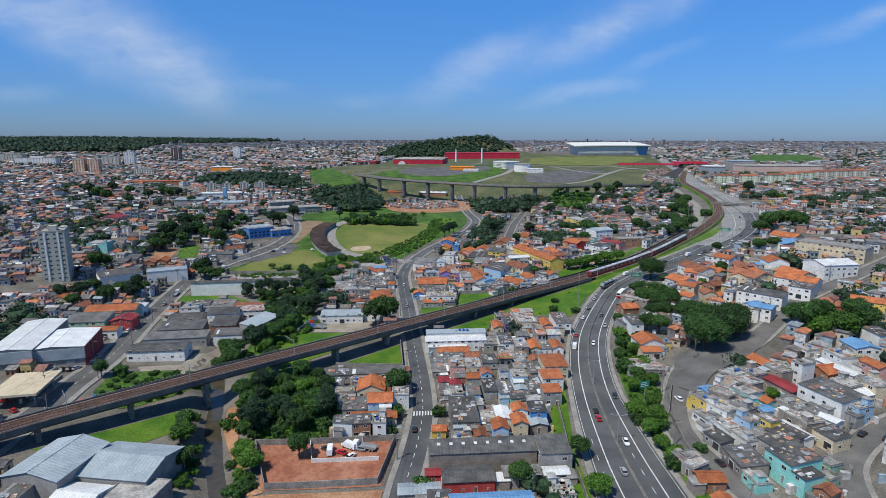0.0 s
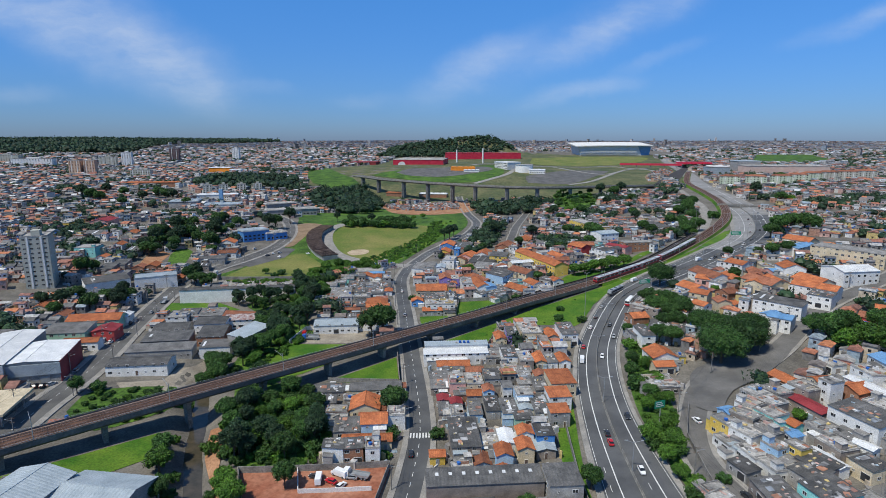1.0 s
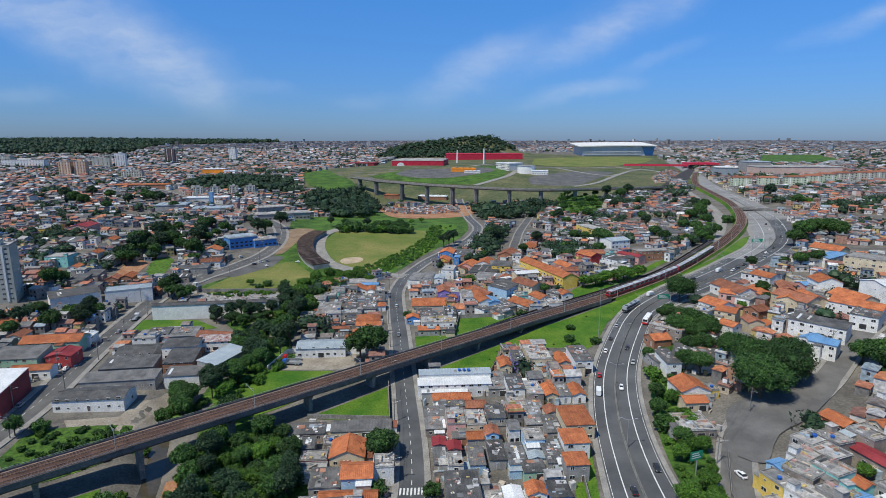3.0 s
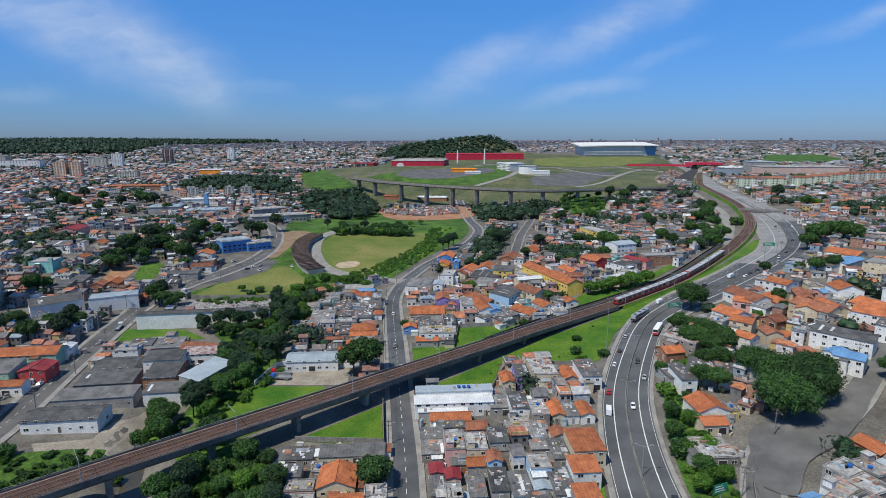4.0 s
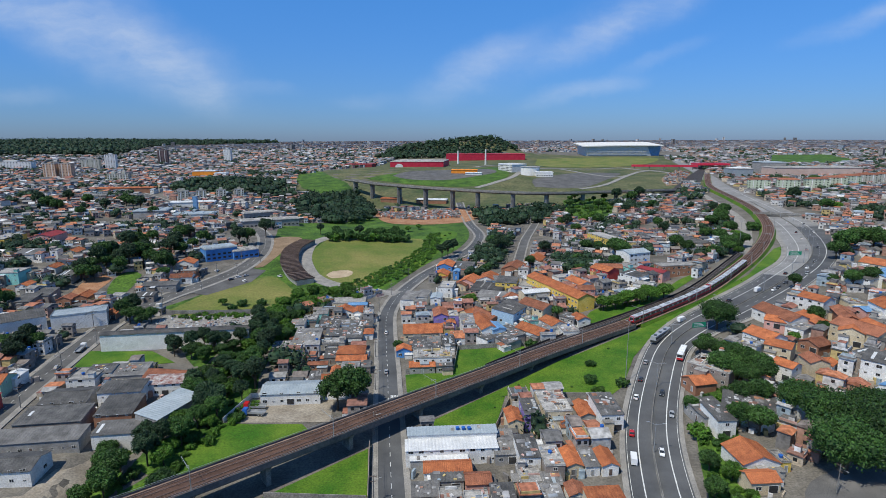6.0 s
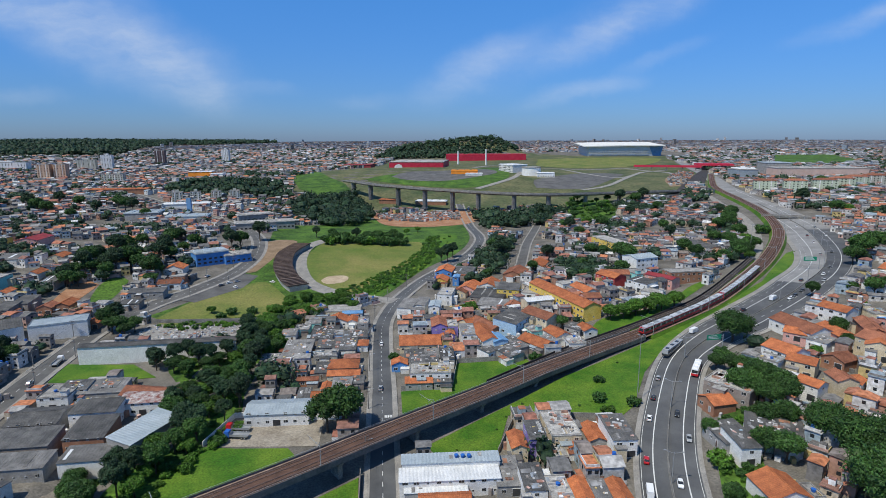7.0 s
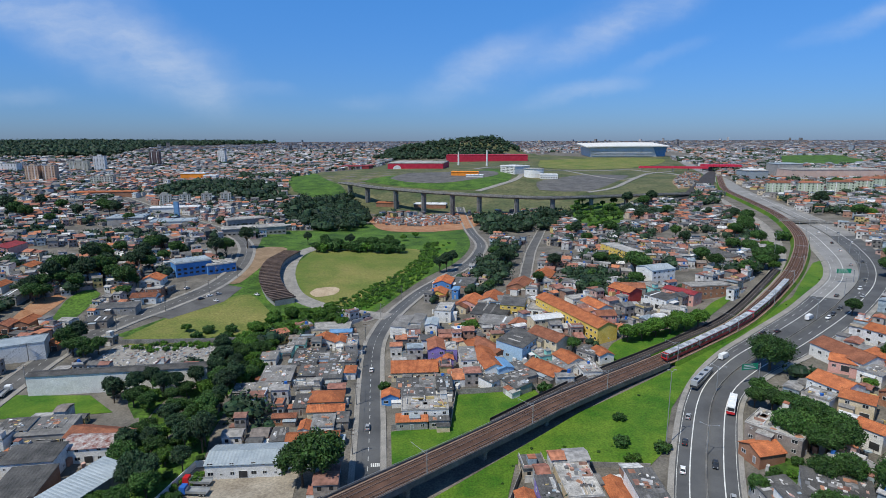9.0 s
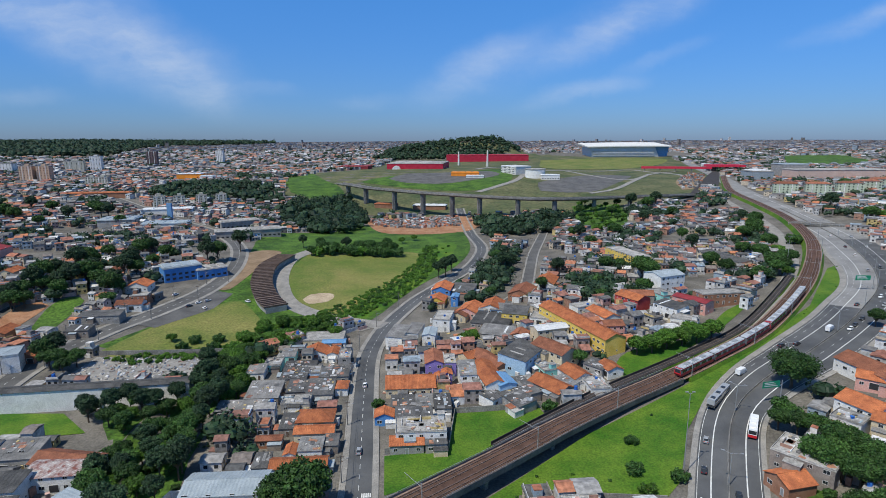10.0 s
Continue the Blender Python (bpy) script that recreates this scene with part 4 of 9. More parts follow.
def sheet(s, a, rows, pitch, rib, put, thick=0.1):
    """One ribbed sheet of half width a, drawn through rows of (y, z), with an underside."""
    cols = list(folds(a, pitch)) if rib else [(-a, 0.0), (a, 0.0)]
    k, base = len(cols), len(s.v)
    for y, z in rows:
        for x, up in cols:
            s.v.append(put(x, y, z + thick + rib * up))
    for y, z in rows:
        s.v += [put(-a, y, z), put(a, y, z)]
    under = base + k * len(rows)
    for r in range(len(rows) - 1):
        for i in range(k - 1):
            q = base + r * k + i
            s.f.append((q, q + 1, q + 1 + k, q + k))
            s.m.append(0)
        u = under + 2 * r
        s.f.append((u + 1, u, u + 2, u + 3))
        s.f.append((base + r * k, base + (r + 1) * k, u + 2, u))
        s.f.append((base + r * k + k - 1, u + 1, u + 3, base + (r + 1) * k + k - 1))
        s.m += [0, 0, 0]
    for r, e in ((0, 0), (len(rows) - 1, 1)):
        f = [base + r * k + i for i in range(k)] + [under + 2 * r + 1, under + 2 * r]
        s.f.append(tuple(f if e else f[::-1]))
        s.m.append(0)


def gable_roof(w, d, rise, over=0.35, axis="x", pitch=0.9, rib=0.05):
    """Two slopes with the ridge along x (or y), resting on z = 0, with a raised ridge."""
    s = Solid()
    if axis == "y":
        w, d = d, w
    a, b = w / 2 + over, d / 2 + over
    dz = rise / (d / 2) * over
    sheet(s, a, [(-b, -dz), (-0.16, rise - 0.04), (-0.13, rise + 0.12), (0.13, rise + 0.12), (0.16, rise - 0.04), (b, -dz)], pitch, rib, (lambda x, y, z: (x, y, z)) if axis == "x" else (lambda x, y, z: (-y, x, z)))
    return s


def hip_roof(w, d, rise, over=0.4, thick=0.12):
    s = Solid()
    a, b = w / 2 + over, d / 2 + over
    low = [(-a, -b, -0.12), (a, -b, -0.12), (a, b, -0.12), (-a, b, -0.12)]
    mid = [(x, y, z + thick) for x, y, z in low]
    s.face(low[::-1])
    for i in range(4):
        s.face([low[i], low[(i + 1) % 4], mid[(i + 1) % 4], mid[i]])
    if w > d:
        r = [(-(w - d) / 2 - 0.3, 0, rise), ((w - d) / 2 + 0.3, 0, rise)]
        s.face([mid[0], mid[1], r[1], r[0]])
        s.face([mid[2], mid[3], r[0], r[1]])
        s.face([mid[1], mid[2], r[1]])
        s.face([mid[3], mid[0], r[0]])
    else:
        r = [(0, -(d - w) / 2 - 0.3, rise), (0, (d - w) / 2 + 0.3, rise)]
        s.face([mid[1], mid[2], r[1], r[0]])
        s.face([mid[3], mid[0], r[0], r[1]])
        s.face([mid[0], mid[1], r[0]])
        s.face([mid[2], mid[3], r[1]])
    return s.weld()


def shed_roof(w, d, rise, over=0.25, pitch=0.8, rib=0.05):
    """A single ribbed slope that falls to the front."""
    s = Solid()
    a, b = w / 2 + over, d / 2 + over
    e = rise / d * over
    sheet(s, a, [(-b, 0.02 - e), (0, rise / 2 + 0.02), (b, rise + e + 0.02)], pitch, rib, lambda x, y, z: (x, y, z))
    return s


def slab_roof(w, d, parapet=0.55, t=0.16):
    s = Solid()
    a, b = w / 2, d / 2

    def loop(o, z):
        return [(-a - o, -b - o, z), (a + o, -b - o, z), (a + o, b + o, z), (-a - o, b + o, z)]
    rings = [loop(0.14, 0.0), loop(0.14, 0.15), loop(0.0, 0.15), loop(0.0, parapet), loop(-t, parapet), loop(-t, 0.16)]
    for lo, hi in zip(rings[:-1], rings[1:]):
        for i in range(4):
            s.face([lo[i], lo[(i + 1) % 4], hi[(i + 1) % 4], hi[i]])
    s.face(rings[-1])
    return s.weld()


def wall_solid(w, d, low, top, style, rise, axis):
    """Walls of one piece that follow the roof's slope."""
    s = Solid()
    a, b = w / 2, d / 2
    if style == "gable":
        if axis == "x":
            sec, far = [(-b, low), (b, low), (b, top), (0, top + rise), (-b, top)], (lambda e, u, z: (e * a, u, z))
        else:
            sec, far = [(-a, low), (a, low), (a, top), (0, top + rise), (-a, top)], (lambda e, u, z: (-u, e * b, z))
        s.hull([far(-1, u, z) for u, z in sec], [far(1, u, z) for u, z in sec])
    elif style == "shed":
        s.hull([(-a, -b, low), (a, -b, low), (a, b, low), (-a, b, low)], [(-a, -b, top), (a, -b, top), (a, b, top + rise), (-a, b, top + rise)])
    else:
        s.box(-a, a, -b, b, low, top)
    return s


ROOFS = {"X": ("rust_strips", "patched rusty sheet-metal"), "T": ("tile", "orange terracotta tile"), "O": ("tile_old", "faded clay tile"), "G": ("fibre", "grey fibre-cement"), "D": ("fibre_dark", "dark weathered fibre-cement"), "S": ("slab", "flat grey concrete"),
         "W": ("white_metal", "white sheet-metal"), "M": ("grey_metal", "grey sheet-metal"), "B": ("blue_metal", "blue sheet-metal"), "R": ("maroon", "maroon sheet-metal")}
TONE = {"white": "white", "cream": "cream", "grey": "grey rendered", "block": "bare block", "brick": "bare brick", "yellow": "yellow", "turquoise": "turquoise", "green": "pale green", "blue": "blue", "purple": "purple", "pink": "pink", "red": "red", "skyblue": "light blue"}
rng = random.Random(11)
annex_rng = random.Random(19)
flat_roofs = []   # roofs on which odds and ends lie: place, height, width, depth, turn, rise


def water_tank(x, y, z):
    t = thing("water_tank", pose(x, y, z), "round blue plastic water tank on a flat roof", "water tank", "roof tanks")
    s = Solid()
    s.tube((0, 0, 0.0), (0, 0, 0.75), 0.5, 0.62, 12)
    part("body", s, M["tank"], t)
    s = Solid()
    s.tube((0, 0, 0.75), (0, 0, 0.83), 0.67, 0.66, 12)
    s.tube((0, 0, 0.83), (0, 0, 0.95), 0.6, 0.2, 12)
    part("lid", s, M["tank"], t)


def house(x, y, w, d, turn, h, roof="T", wall="white", name="house", openings=True, axis=None, style=None, category="house", rise=None, lights=0):
    """One building: walls, a roof of its kind, windows and a door; it stands on the lowest corner of its plot."""
    c, s_ = math.cos(radians(turn)), math.sin(radians(turn))
    zs = [land(x + c * a * w / 2 - s_ * b * d / 2, y + s_ * a * w / 2 + c * b * d / 2) for a in (-1, 1) for b in (-1, 1)]
    z0, z1 = min(zs), max(zs)
    top = z1 - z0 + h
    rm, rl = ROOFS[roof]
    storeys = max(1, int(round(h / 3.0)))
    size = {1: "single-storey", 2: "two-storey"}.get(storeys, "three-storey")
    t = thing(name, pose(x, y, z0, 0, 0, turn), f"{size} {TONE[wall]} {name.replace('_', ' ')} with {rl} roof", category, "houses of the neighbourhood" if name == "house" else "")
    taken.append((x, y, max(w, d) * 0.5, w, d, turn))
    style = style or {"T": "gable", "O": "gable", "G": "shed", "D": "shed", "S": "slab"}.get(roof, "gable")
    ax = axis or ("x" if w > d else "y")
    tiles = roof in "TO"
    rise = rise or {"gable": (d if ax == "x" else w) * (0.20 if tiles else 0.12), "hip": min(w, d) * 0.24, "shed": d * 0.10}.get(style, 0.0)
    part("wall", wall_solid(w, d, -1.0, top, style, rise, ax), M["wall_" + wall], t)
    if style == "gable":
        r = gable_roof(w, d, rise, axis=ax, pitch=0.55 if tiles else 1.1, rib=0.06)
    elif style == "hip":
        r = hip_roof(w, d, rise)
    elif style == "shed":
        r = shed_roof(w, d, rise, pitch=1.1, rib=0.06)
    else:
        r = slab_roof(w, d)
    part("roof", r, M[rm], t, at=pose(0, 0, top))
    if style == "shed":
        # replaced or translucent sheets that stand out from the rest
        for k in range(lights or rng.choice((0, 0, 1, 2))):
            u = (-w / 2 + w * (k + 0.8) / (lights + 0.6)) if lights else rng.uniform(-0.42, 0.42) * w
            e, f = (0.05, 0.22) if lights else sorted((rng.uniform(-0.5, 0.1), rng.uniform(0.15, 0.5)))
            q = Solid()
            lo, hi = (e + 0.5) * rise + 0.19, (f + 0.5) * rise + 0.19
            q.hull([(u - 0.5, e * d, lo), (u + 0.5, e * d, lo), (u + 0.5, f * d, hi), (u - 0.5, f * d, hi)], [(u - 0.5, e * d, lo + 0.05), (u + 0.5, e * d, lo + 0.05), (u + 0.5, f * d, hi + 0.05), (u - 0.5, f * d, hi + 0.05)])
            sheet = M["white_metal"] if lights else M[rng.choice(("white_metal", "fibre", "grey_metal", "slab"))]
            if not tiles:
                part("skylight" if lights else "roof_sheet", q, sheet, t, at=pose(0, 0, top))
    if name == "house" and max(w, d) > 6.5 and math.hypot(x, y) < 580:
        # lower rooms and lean-tos built on over the years
        for k in range(1 + (w * d > 90) + (w * d > 150)):
            aw, ad, ah = annex_rng.uniform(2.6, 4.6), annex_rng.uniform(2.4, 4.4), h * annex_rng.uniform(0.5, 0.85)
            if annex_rng.random() < 0.6:
                u, v = annex_rng.uniform(-0.4, 0.4) * w, annex_rng.choice((-1, -1, 1)) * (d / 2 + ad * 0.12)
            else:
                u, v = annex_rng.choice((-1, 1)) * (w / 2 + aw * 0.12), annex_rng.uniform(-0.35, 0.35) * d
            if not all(near_line(x + c * u - s_ * v, y + s_ * u + c * v, line) > half - 1 for line, half in roads_2d.values()):
                continue
            up, lean = top - h + ah, annex_rng.uniform(0.15, 0.5)
            part("annex", wall_solid(aw, ad, -1.0, up, "shed", lean, "x"), M["wall_" + annex_rng.choice((wall, "white", "grey", "block", "cream"))], t, at=pose(u, v, 0))
            part("annex_roof", shed_roof(aw, ad, lean, 0.2, 1.1, 0.06), M[annex_rng.choice(("fibre", "fibre_dark", "slab", "tile_old", "white_metal", "grey_metal", "fibre"))], t, at=pose(u, v, up))
    if style == "slab" and w > 4.5 and rng.random() < 0.4:
        q = Solid()
        u, v = rng.choice((-1, 1)) * (w / 2 - 1.4), rng.choice((-1, 1)) * (d / 2 - 1.5)
        q.box(u - 1.1, u + 1.1, v - 1.2, v + 1.2, 0.14, 2.3)
        part("stair_head", q, M["wall_" + wall], t, at=pose(0, 0, top))
        q = Solid()
        q.box(u - 1.3, u + 1.3, v - 1.4, v + 1.4, 2.3, 2.45)
        part("stair_roof", q, M["slab"], t, at=pose(0, 0, top))
    if style in ("slab", "shed") and not tiles and name == "house" and w < 18 and math.hypot(x, y) < 420:
        flat_roofs.append((x, y, z0 + top + (0.17 if style == "slab" else 0.0), w, d, turn, rise if style == "shed" else 0.0))
    if style == "slab" and rng.random() < 0.35:
        water_tank(x + rng.uniform(-w, w) * 0.2, y + rng.uniform(-0.2, 0.2) * d, z0 + top + 0.14)
    if openings:
        for k in range(storeys):
            base = top - h + 3.0 * k
            n = max(1, int(w / 3.2))
            for i in range(n):
                u = -w / 2 + w * (i + 0.5) / n
                if k == 0 and i == n // 2:
                    part("door", DOOR[1 if w > 6 and rng.random() < 0.5 else rng.choice((0, 2))], None, t, at=pose(u, -d / 2 - 0.002, base))
                else:
                    part("window", rng.choice(WIN), None, t, at=pose(u, -d / 2 - 0.002, base + 1.0))
            for sx in (-1, 1):
                if rng.random() < 0.4:
                    part("window", rng.choice(WIN), None, t, at=pose(sx * (w / 2 + 0.002), rng.uniform(-0.25, 0.25) * d, base + 1.0, 0, 0, 90 * sx))
    return t


def free(x, y, r, roads=True, gap=0.0):
    for q in taken:
        px, py, pr = q[:3]
        if len(q) > 3:
            w, d, tn = q[3:6]
            c, s_ = math.cos(radians(-tn)), math.sin(radians(-tn))
            dx, dy = x - px, y - py
            u, v = c * dx - s_ * dy, s_ * dx + c * dy
            if abs(u) < w / 2 + r * 0.8 + gap and abs(v) < d / 2 + r * 0.8 + gap:
                return False
        elif (x - px) ** 2 + (y - py) ** 2 < (pr + r + gap) ** 2:
            return False
    if roads:
        for line, half in roads_2d.values():
            if near_line(x, y, line) < half + r * 0.85:
                return False
    return True


ZONES = [PARK, GRASS_A, GRASS_B, GRASS_C, GRASS_D, GRASS_E, GRASS_F, VERGE_L, VERGE_R, YARD, TRUCK_YARD, RUBBLE, COPSE, GULLY, SLOPE, SLOPE_B, RUBBLE_N, PLAZA, BIG_GREEN, GREEN_HILL, PALE_LOT, PLOT_RED, PLOT_GREEN, SHRUB_R, TREE_PLACE, WORKS_SCRUB, EAST_GREEN, WORKS_YARD, SCHOOL_STRIP, EARTH_S]


def open_ground(x, y):
    return any(inside(x, y, z) for z in ZONES)


# block between the street, the railway and the highway
house(8.2, 262.3, 29.3, 4.4, 4, 6.6, "M", "white", name="workshop", style="shed")
house(7.9, 256.9, 29.3, 6.2, 4, 5.0, "W", "white", name="workshop", style="shed", rise=0.4)
house(4.0, 252.6, 18.0, 2.2, 4, 3.4, "W", "grey", name="workshop", openings=False, style="shed", rise=0.3)
for k in range(3):
    water_tank(10.0 + 1.9 * k, 262.3, land(10, 262) + 7.6)
house(6.5, 248.8, 14.3, 6.4, 4, 3.2, "T", "white")
house(6.5, 243.8, 9.6, 4.9, 4, 3, "D", "grey")
house(15.5, 242.4, 7.4, 6.0, 4, 3.2, "O", "pink")
house(0.2, 237.9, 8.0, 6.2, 4, 3, "G", "grey")
house(0.5, 229.6, 7.2, 7.2, 4, 3, "G", "block")
house(7.5, 229.2, 6.3, 11.6, 4, 5.8, "S", "pink")
house(14.5, 227.8, 6.7, 10.1, 4, 5.8, "S", "cream")
house(21.8, 230.6, 6.4, 8.4, 4, 5.8, "D", "grey")
house(24.9, 259.8, 7.4, 13.3, 4, 3.2, "G", "grey")
house(31.5, 252.8, 6.2, 11.4, 4, 5.8, "D", "white")
house(29.8, 273.0, 5.1, 9.8, 4, 5.8, "T", "cream")
house(36.2, 277.4, 5.4, 10.3, 4, 6, "D", "purple")
house(45.2, 281.3, 9.7, 16.0, 4, 6, "S", "cream")
house(41.7, 271.6, 5.5, 10.5, 4, 3.2, "S", "pink")
house(48.6, 276.2, 5.4, 10.3, 4, 3.2, "T", "white")
house(55.8, 279.2, 5.9, 11.0, 4, 3.4, "T", "grey")
house(62.7, 275.7, 7.8, 13.9, 4, 6, "D", "white")
house(44.8, 250.6, 5.1, 9.9, 4, 3.2, "T", "cream")
house(50.0, 249.5, 4.4, 8.7, 4, 3, "G", "white")
house(55.2, 249.4, 4.9, 9.4, 4, 3.2, "T", "white")
house(48.8, 224.6, 9.9, 12.3, 4, 5.8, "T", "cream", style="shed", rise=0.7)
house(45.5, 212.2, 8.4, 7.7, 4, 5.6, "T", "white", style="shed", rise=0.7)
house(43.2, 200.0, 7.0, 5.8, 4, 5.6, "T", "grey", style="shed", rise=0.7)
house(14.4, 221.6, 6.3, 5.6, 4, 3, "T", "grey")
house(19.6, 219.6, 4.2, 5.6, 4, 5.6, "O", "skyblue")
house(1.8, 218.7, 4.3, 5.2, 4, 3, "R", "pink")
house(6.8, 215.8, 4.4, 5.1, 4, 3, "R", "pink")
house(2.2, 209.5, 4.1, 8.3, 4, 3.1, "D", "block")
house(6.9, 203.9, 4.6, 7.3, 4, 5.6, "S", "white")
house(13.7, 208.5, 4.8, 9.4, 4, 3.2, "G", "skyblue")
house(20.2, 210.8, 5.2, 10.0, 4, 3.2, "D", "grey")
house(26.2, 207.9, 5.6, 10.4, 4, 3.4, "G", "skyblue")
house(32.4, 209.9, 5.2, 8.8, 4, 3.2, "M", "white")
house(30.8, 201.8, 6.7, 5.6, 4, 3, "D", "green")
house(38.2, 208.3, 6.2, 11.5, 4, 3.2, "D", "grey")
house(29.1, 187.7, 5.4, 5.5, 4, 5.6, "T", "white")
house(27.9, 179.4, 5.2, 6.8, 4, 5.6, "T", "cream")
house(35.4, 186.6, 5.9, 6.6, 4, 5.6, "D", "blue")
house(8.8, 187.8, 9.6, 16.5, 4, 5.2, "D", "block")
house(17.2, 188.4, 6.0, 11.2, 4, 3.2, "S", "grey")
house(22.8, 185.0, 4.9, 9.5, 4, 5.4, "W", "white")
house(35.3, 231.1, 6.7, 11.1, 4, 3.1, "G", "block")
house(40.8, 224.9, 5.3, 10.2, 4, 3.1, "D", "grey")
house(32.8, 215.6, 6.2, 7.6, 4, 5.6, "S", "skyblue")
house(30.9, 243.4, 6.5, 9.8, 4, 3.2, "S", "grey")
house(38.1, 248.2, 5.9, 11.1, 4, 5.6, "S", "block")
house(37.0, 240.5, 5.7, 5.7, 4, 3, "G", "brick")
house(42.8, 235.4, 5.1, 5.8, 4, 3, "O", "white")
house(20.1, 218.2, 5.4, 3.1, 4, 3, "D", "grey")
house(8.7, 222.9, 5.2, 6.5, 4, 3, "G", "brick")
house(34.8, 182.2, 6.3, 6.7, 4, 3.0, "M", "block")
# south end of the block
house(13.6, 161.6, 33.8, 7.6, 4, 6.0, "D", "block", name="warehouse", openings=False, style="shed", lights=8)
house(36.0, 160.0, 9.6, 9.4, 4, 6.5, "D", "grey", name="warehouse")
house(8.6, 151.5, 15.3, 8.3, 4, 4, "D", "red", name="workshop", style="gable", axis="x")
house(-1.9, 155.1, 4.6, 3.7, 4, 3, "R", "red")
house(24.9, 151.9, 11.4, 4.7, 4, 3.5, "G", "grey")
house(35.3, 152.1, 7.6, 4.1, 4, 3, "W", "white")
house(14.3, 135.6, 22.6, 5.7, 4, 6, "B", "white", name="warehouse", openings=False)
house(-5.8, 146.8, 12.3, 5.1, 4, 3, "M", "block")
house(35.0, 143.9, 7.0, 7.6, 4, 3, "S", "white")
house(-0.2, 181.1, 4.9, 4.2, 4, 3, "T", "yellow")
# houses beside the copse
house(-28.1, 215.1, 11.1, 11.1, 4, 3.4, "T", "cream")
house(-22.8, 200.1, 9.2, 8.6, 4, 5.6, "T", "skyblue")
house(-28.8, 191.4, 8.0, 5.2, 4, 3.2, "T", "white")
house(-20.0, 191.4, 8.1, 5.6, 4, 3.2, "T", "cream")
house(-15.2, 203.8, 6.3, 7.0, 4, 6, "S", "white")
house(-25.7, 228.8, 20.9, 6.4, 4, 3, "G", "cream")
house(-44.5, 227.6, 12.4, 6.5, 4, 3, "D", "block")
house(-44.1, 218.6, 8.3, 6.0, 4, 3, "D", "grey")
house(-37.9, 205.8, 9.1, 4.3, 4, 3, "S", "white")
house(-32.5, 199.8, 9.1, 8.9, 4, 3, "D", "grey")
house(-35.5, 188.8, 5.5, 4.4, 4, 3, "G", "grey")
house(-35.4, 220.7, 3.0, 5.0, 4, 3, "S", "block")
house(-38.7, 211.8, 8.5, 5.3, 4, 3, "S", "pink")
# blocks north of the railway
house(-13.2, 342.1, 6.8, 6.2, 4, 3.4, "T", "blue", style="gable", axis="y")
house(0.6, 328.9, 16.9, 10.2, 4, 5.8, "S", "white", style="slab")
house(-3.9, 324.0, 11.0, 6.3, 4, 3.2, "T", "grey")
house(5.7, 323.9, 7.0, 5.5, 4, 3.2, "D", "grey")
house(-6.7, 351.3, 9.7, 8.3, 4, 3, "D", "brick")
house(1.0, 351.4, 6.3, 9.0, 4, 3, "G", "grey")
house(-2.2, 337.9, 12.8, 5.7, 4, 5.8, "D", "grey")
house(7.8, 349.4, 6.2, 10.5, 4, 3.4, "D", "grey")
house(-5.2, 368.0, 19.7, 13.2, 4, 3.4, "T", "cream")
house(6.5, 373.4, 3.5, 6.3, 4, 3.2, "T", "purple")
house(4.0, 386.1, 7.8, 13.7, 4, 6.2, "O", "purple")
house(10.9, 384.0, 5.0, 9.7, 4, 6, "S", "purple")
house(9.6, 371.6, 4.1, 5.3, 4, 5.6, "T", "purple")
house(18.1, 372.6, 6.9, 12.6, 4, 6, "G", "white")
house(-52.6, 426.9, 20.2, 12.5, 4, 3.2, "S", "cream")
house(-46.5, 420.3, 11.3, 5.7, 4, 3, "B", "white")
house(-52.3, 407.5, 10.3, 10.4, 4, 3.2, "T", "white")
house(-44.2, 406.1, 5.3, 8.8, 4, 3.2, "T", "white")
house(-36.6, 395.5, 5.7, 10.7, 4, 5.6, "S", "grey")
house(-64.8, 404.7, 6.7, 8.2, 4, 3, "G", "turquoise")
house(-68.9, 394.1, 7.7, 8.4, 4, 3, "S", "turquoise")
house(-55.3, 388.6, 13.7, 7.9, 4, 3, "D", "grey")
house(-49.3, 383.6, 8.1, 8.1, 4, 3.2, "S", "skyblue")
house(-38.5, 380.3, 12.1, 9.0, 4, 3, "D", "grey")
house(-55.4, 379.2, 10.9, 9.7, 4, 3, "D", "block")
house(-41.0, 364.5, 10.6, 12.5, 4, 3.2, "D", "grey")
house(-33.1, 367.2, 5.0, 7.3, 4, 3.4, "T", "white", style="hip")
house(-50.7, 365.9, 7.9, 9.6, 4, 3.2, "D", "block")
house(-63.0, 362.6, 12.9, 13.2, 4, 3.2, "G", "block")
house(-48.2, 354.3, 10.8, 7.2, 4, 3.2, "S", "grey")
house(-37.6, 340.8, 12.8, 9.6, 4, 3.6, "T", "cream", style="hip")
house(-36.0, 331.5, 13.4, 5.8, 4, 3.4, "T", "cream")
house(-46.2, 337.3, 5.9, 9.6, 4, 3, "D", "block")
house(-50.2, 326.9, 8.4, 3.4, 4, 3, "O", "brick")
house(-41.0, 319.3, 3.6, 6.2, 4, 3.2, "T", "white")
house(-36.4, 312.0, 17.3, 6.2, 4, 3.2, "T", "white")
house(-34.9, 321.5, 7.6, 7.4, 4, 3.4, "G", "white")
house(-28.9, 324.7, 4.6, 6.3, 4, 3, "D", "block")
house(-48.3, 313.0, 4.9, 7.5, 4, 3, "D", "grey")
house(-73.8, 385.4, 7.5, 8.5, 4, 3, "G", "white")
house(-67.8, 349.8, 17.9, 7.1, 4, 3, "G", "block")
house(-35.3, 301.6, 15.6, 6.7, 4, 4.5, "M", "white", name="warehouse")
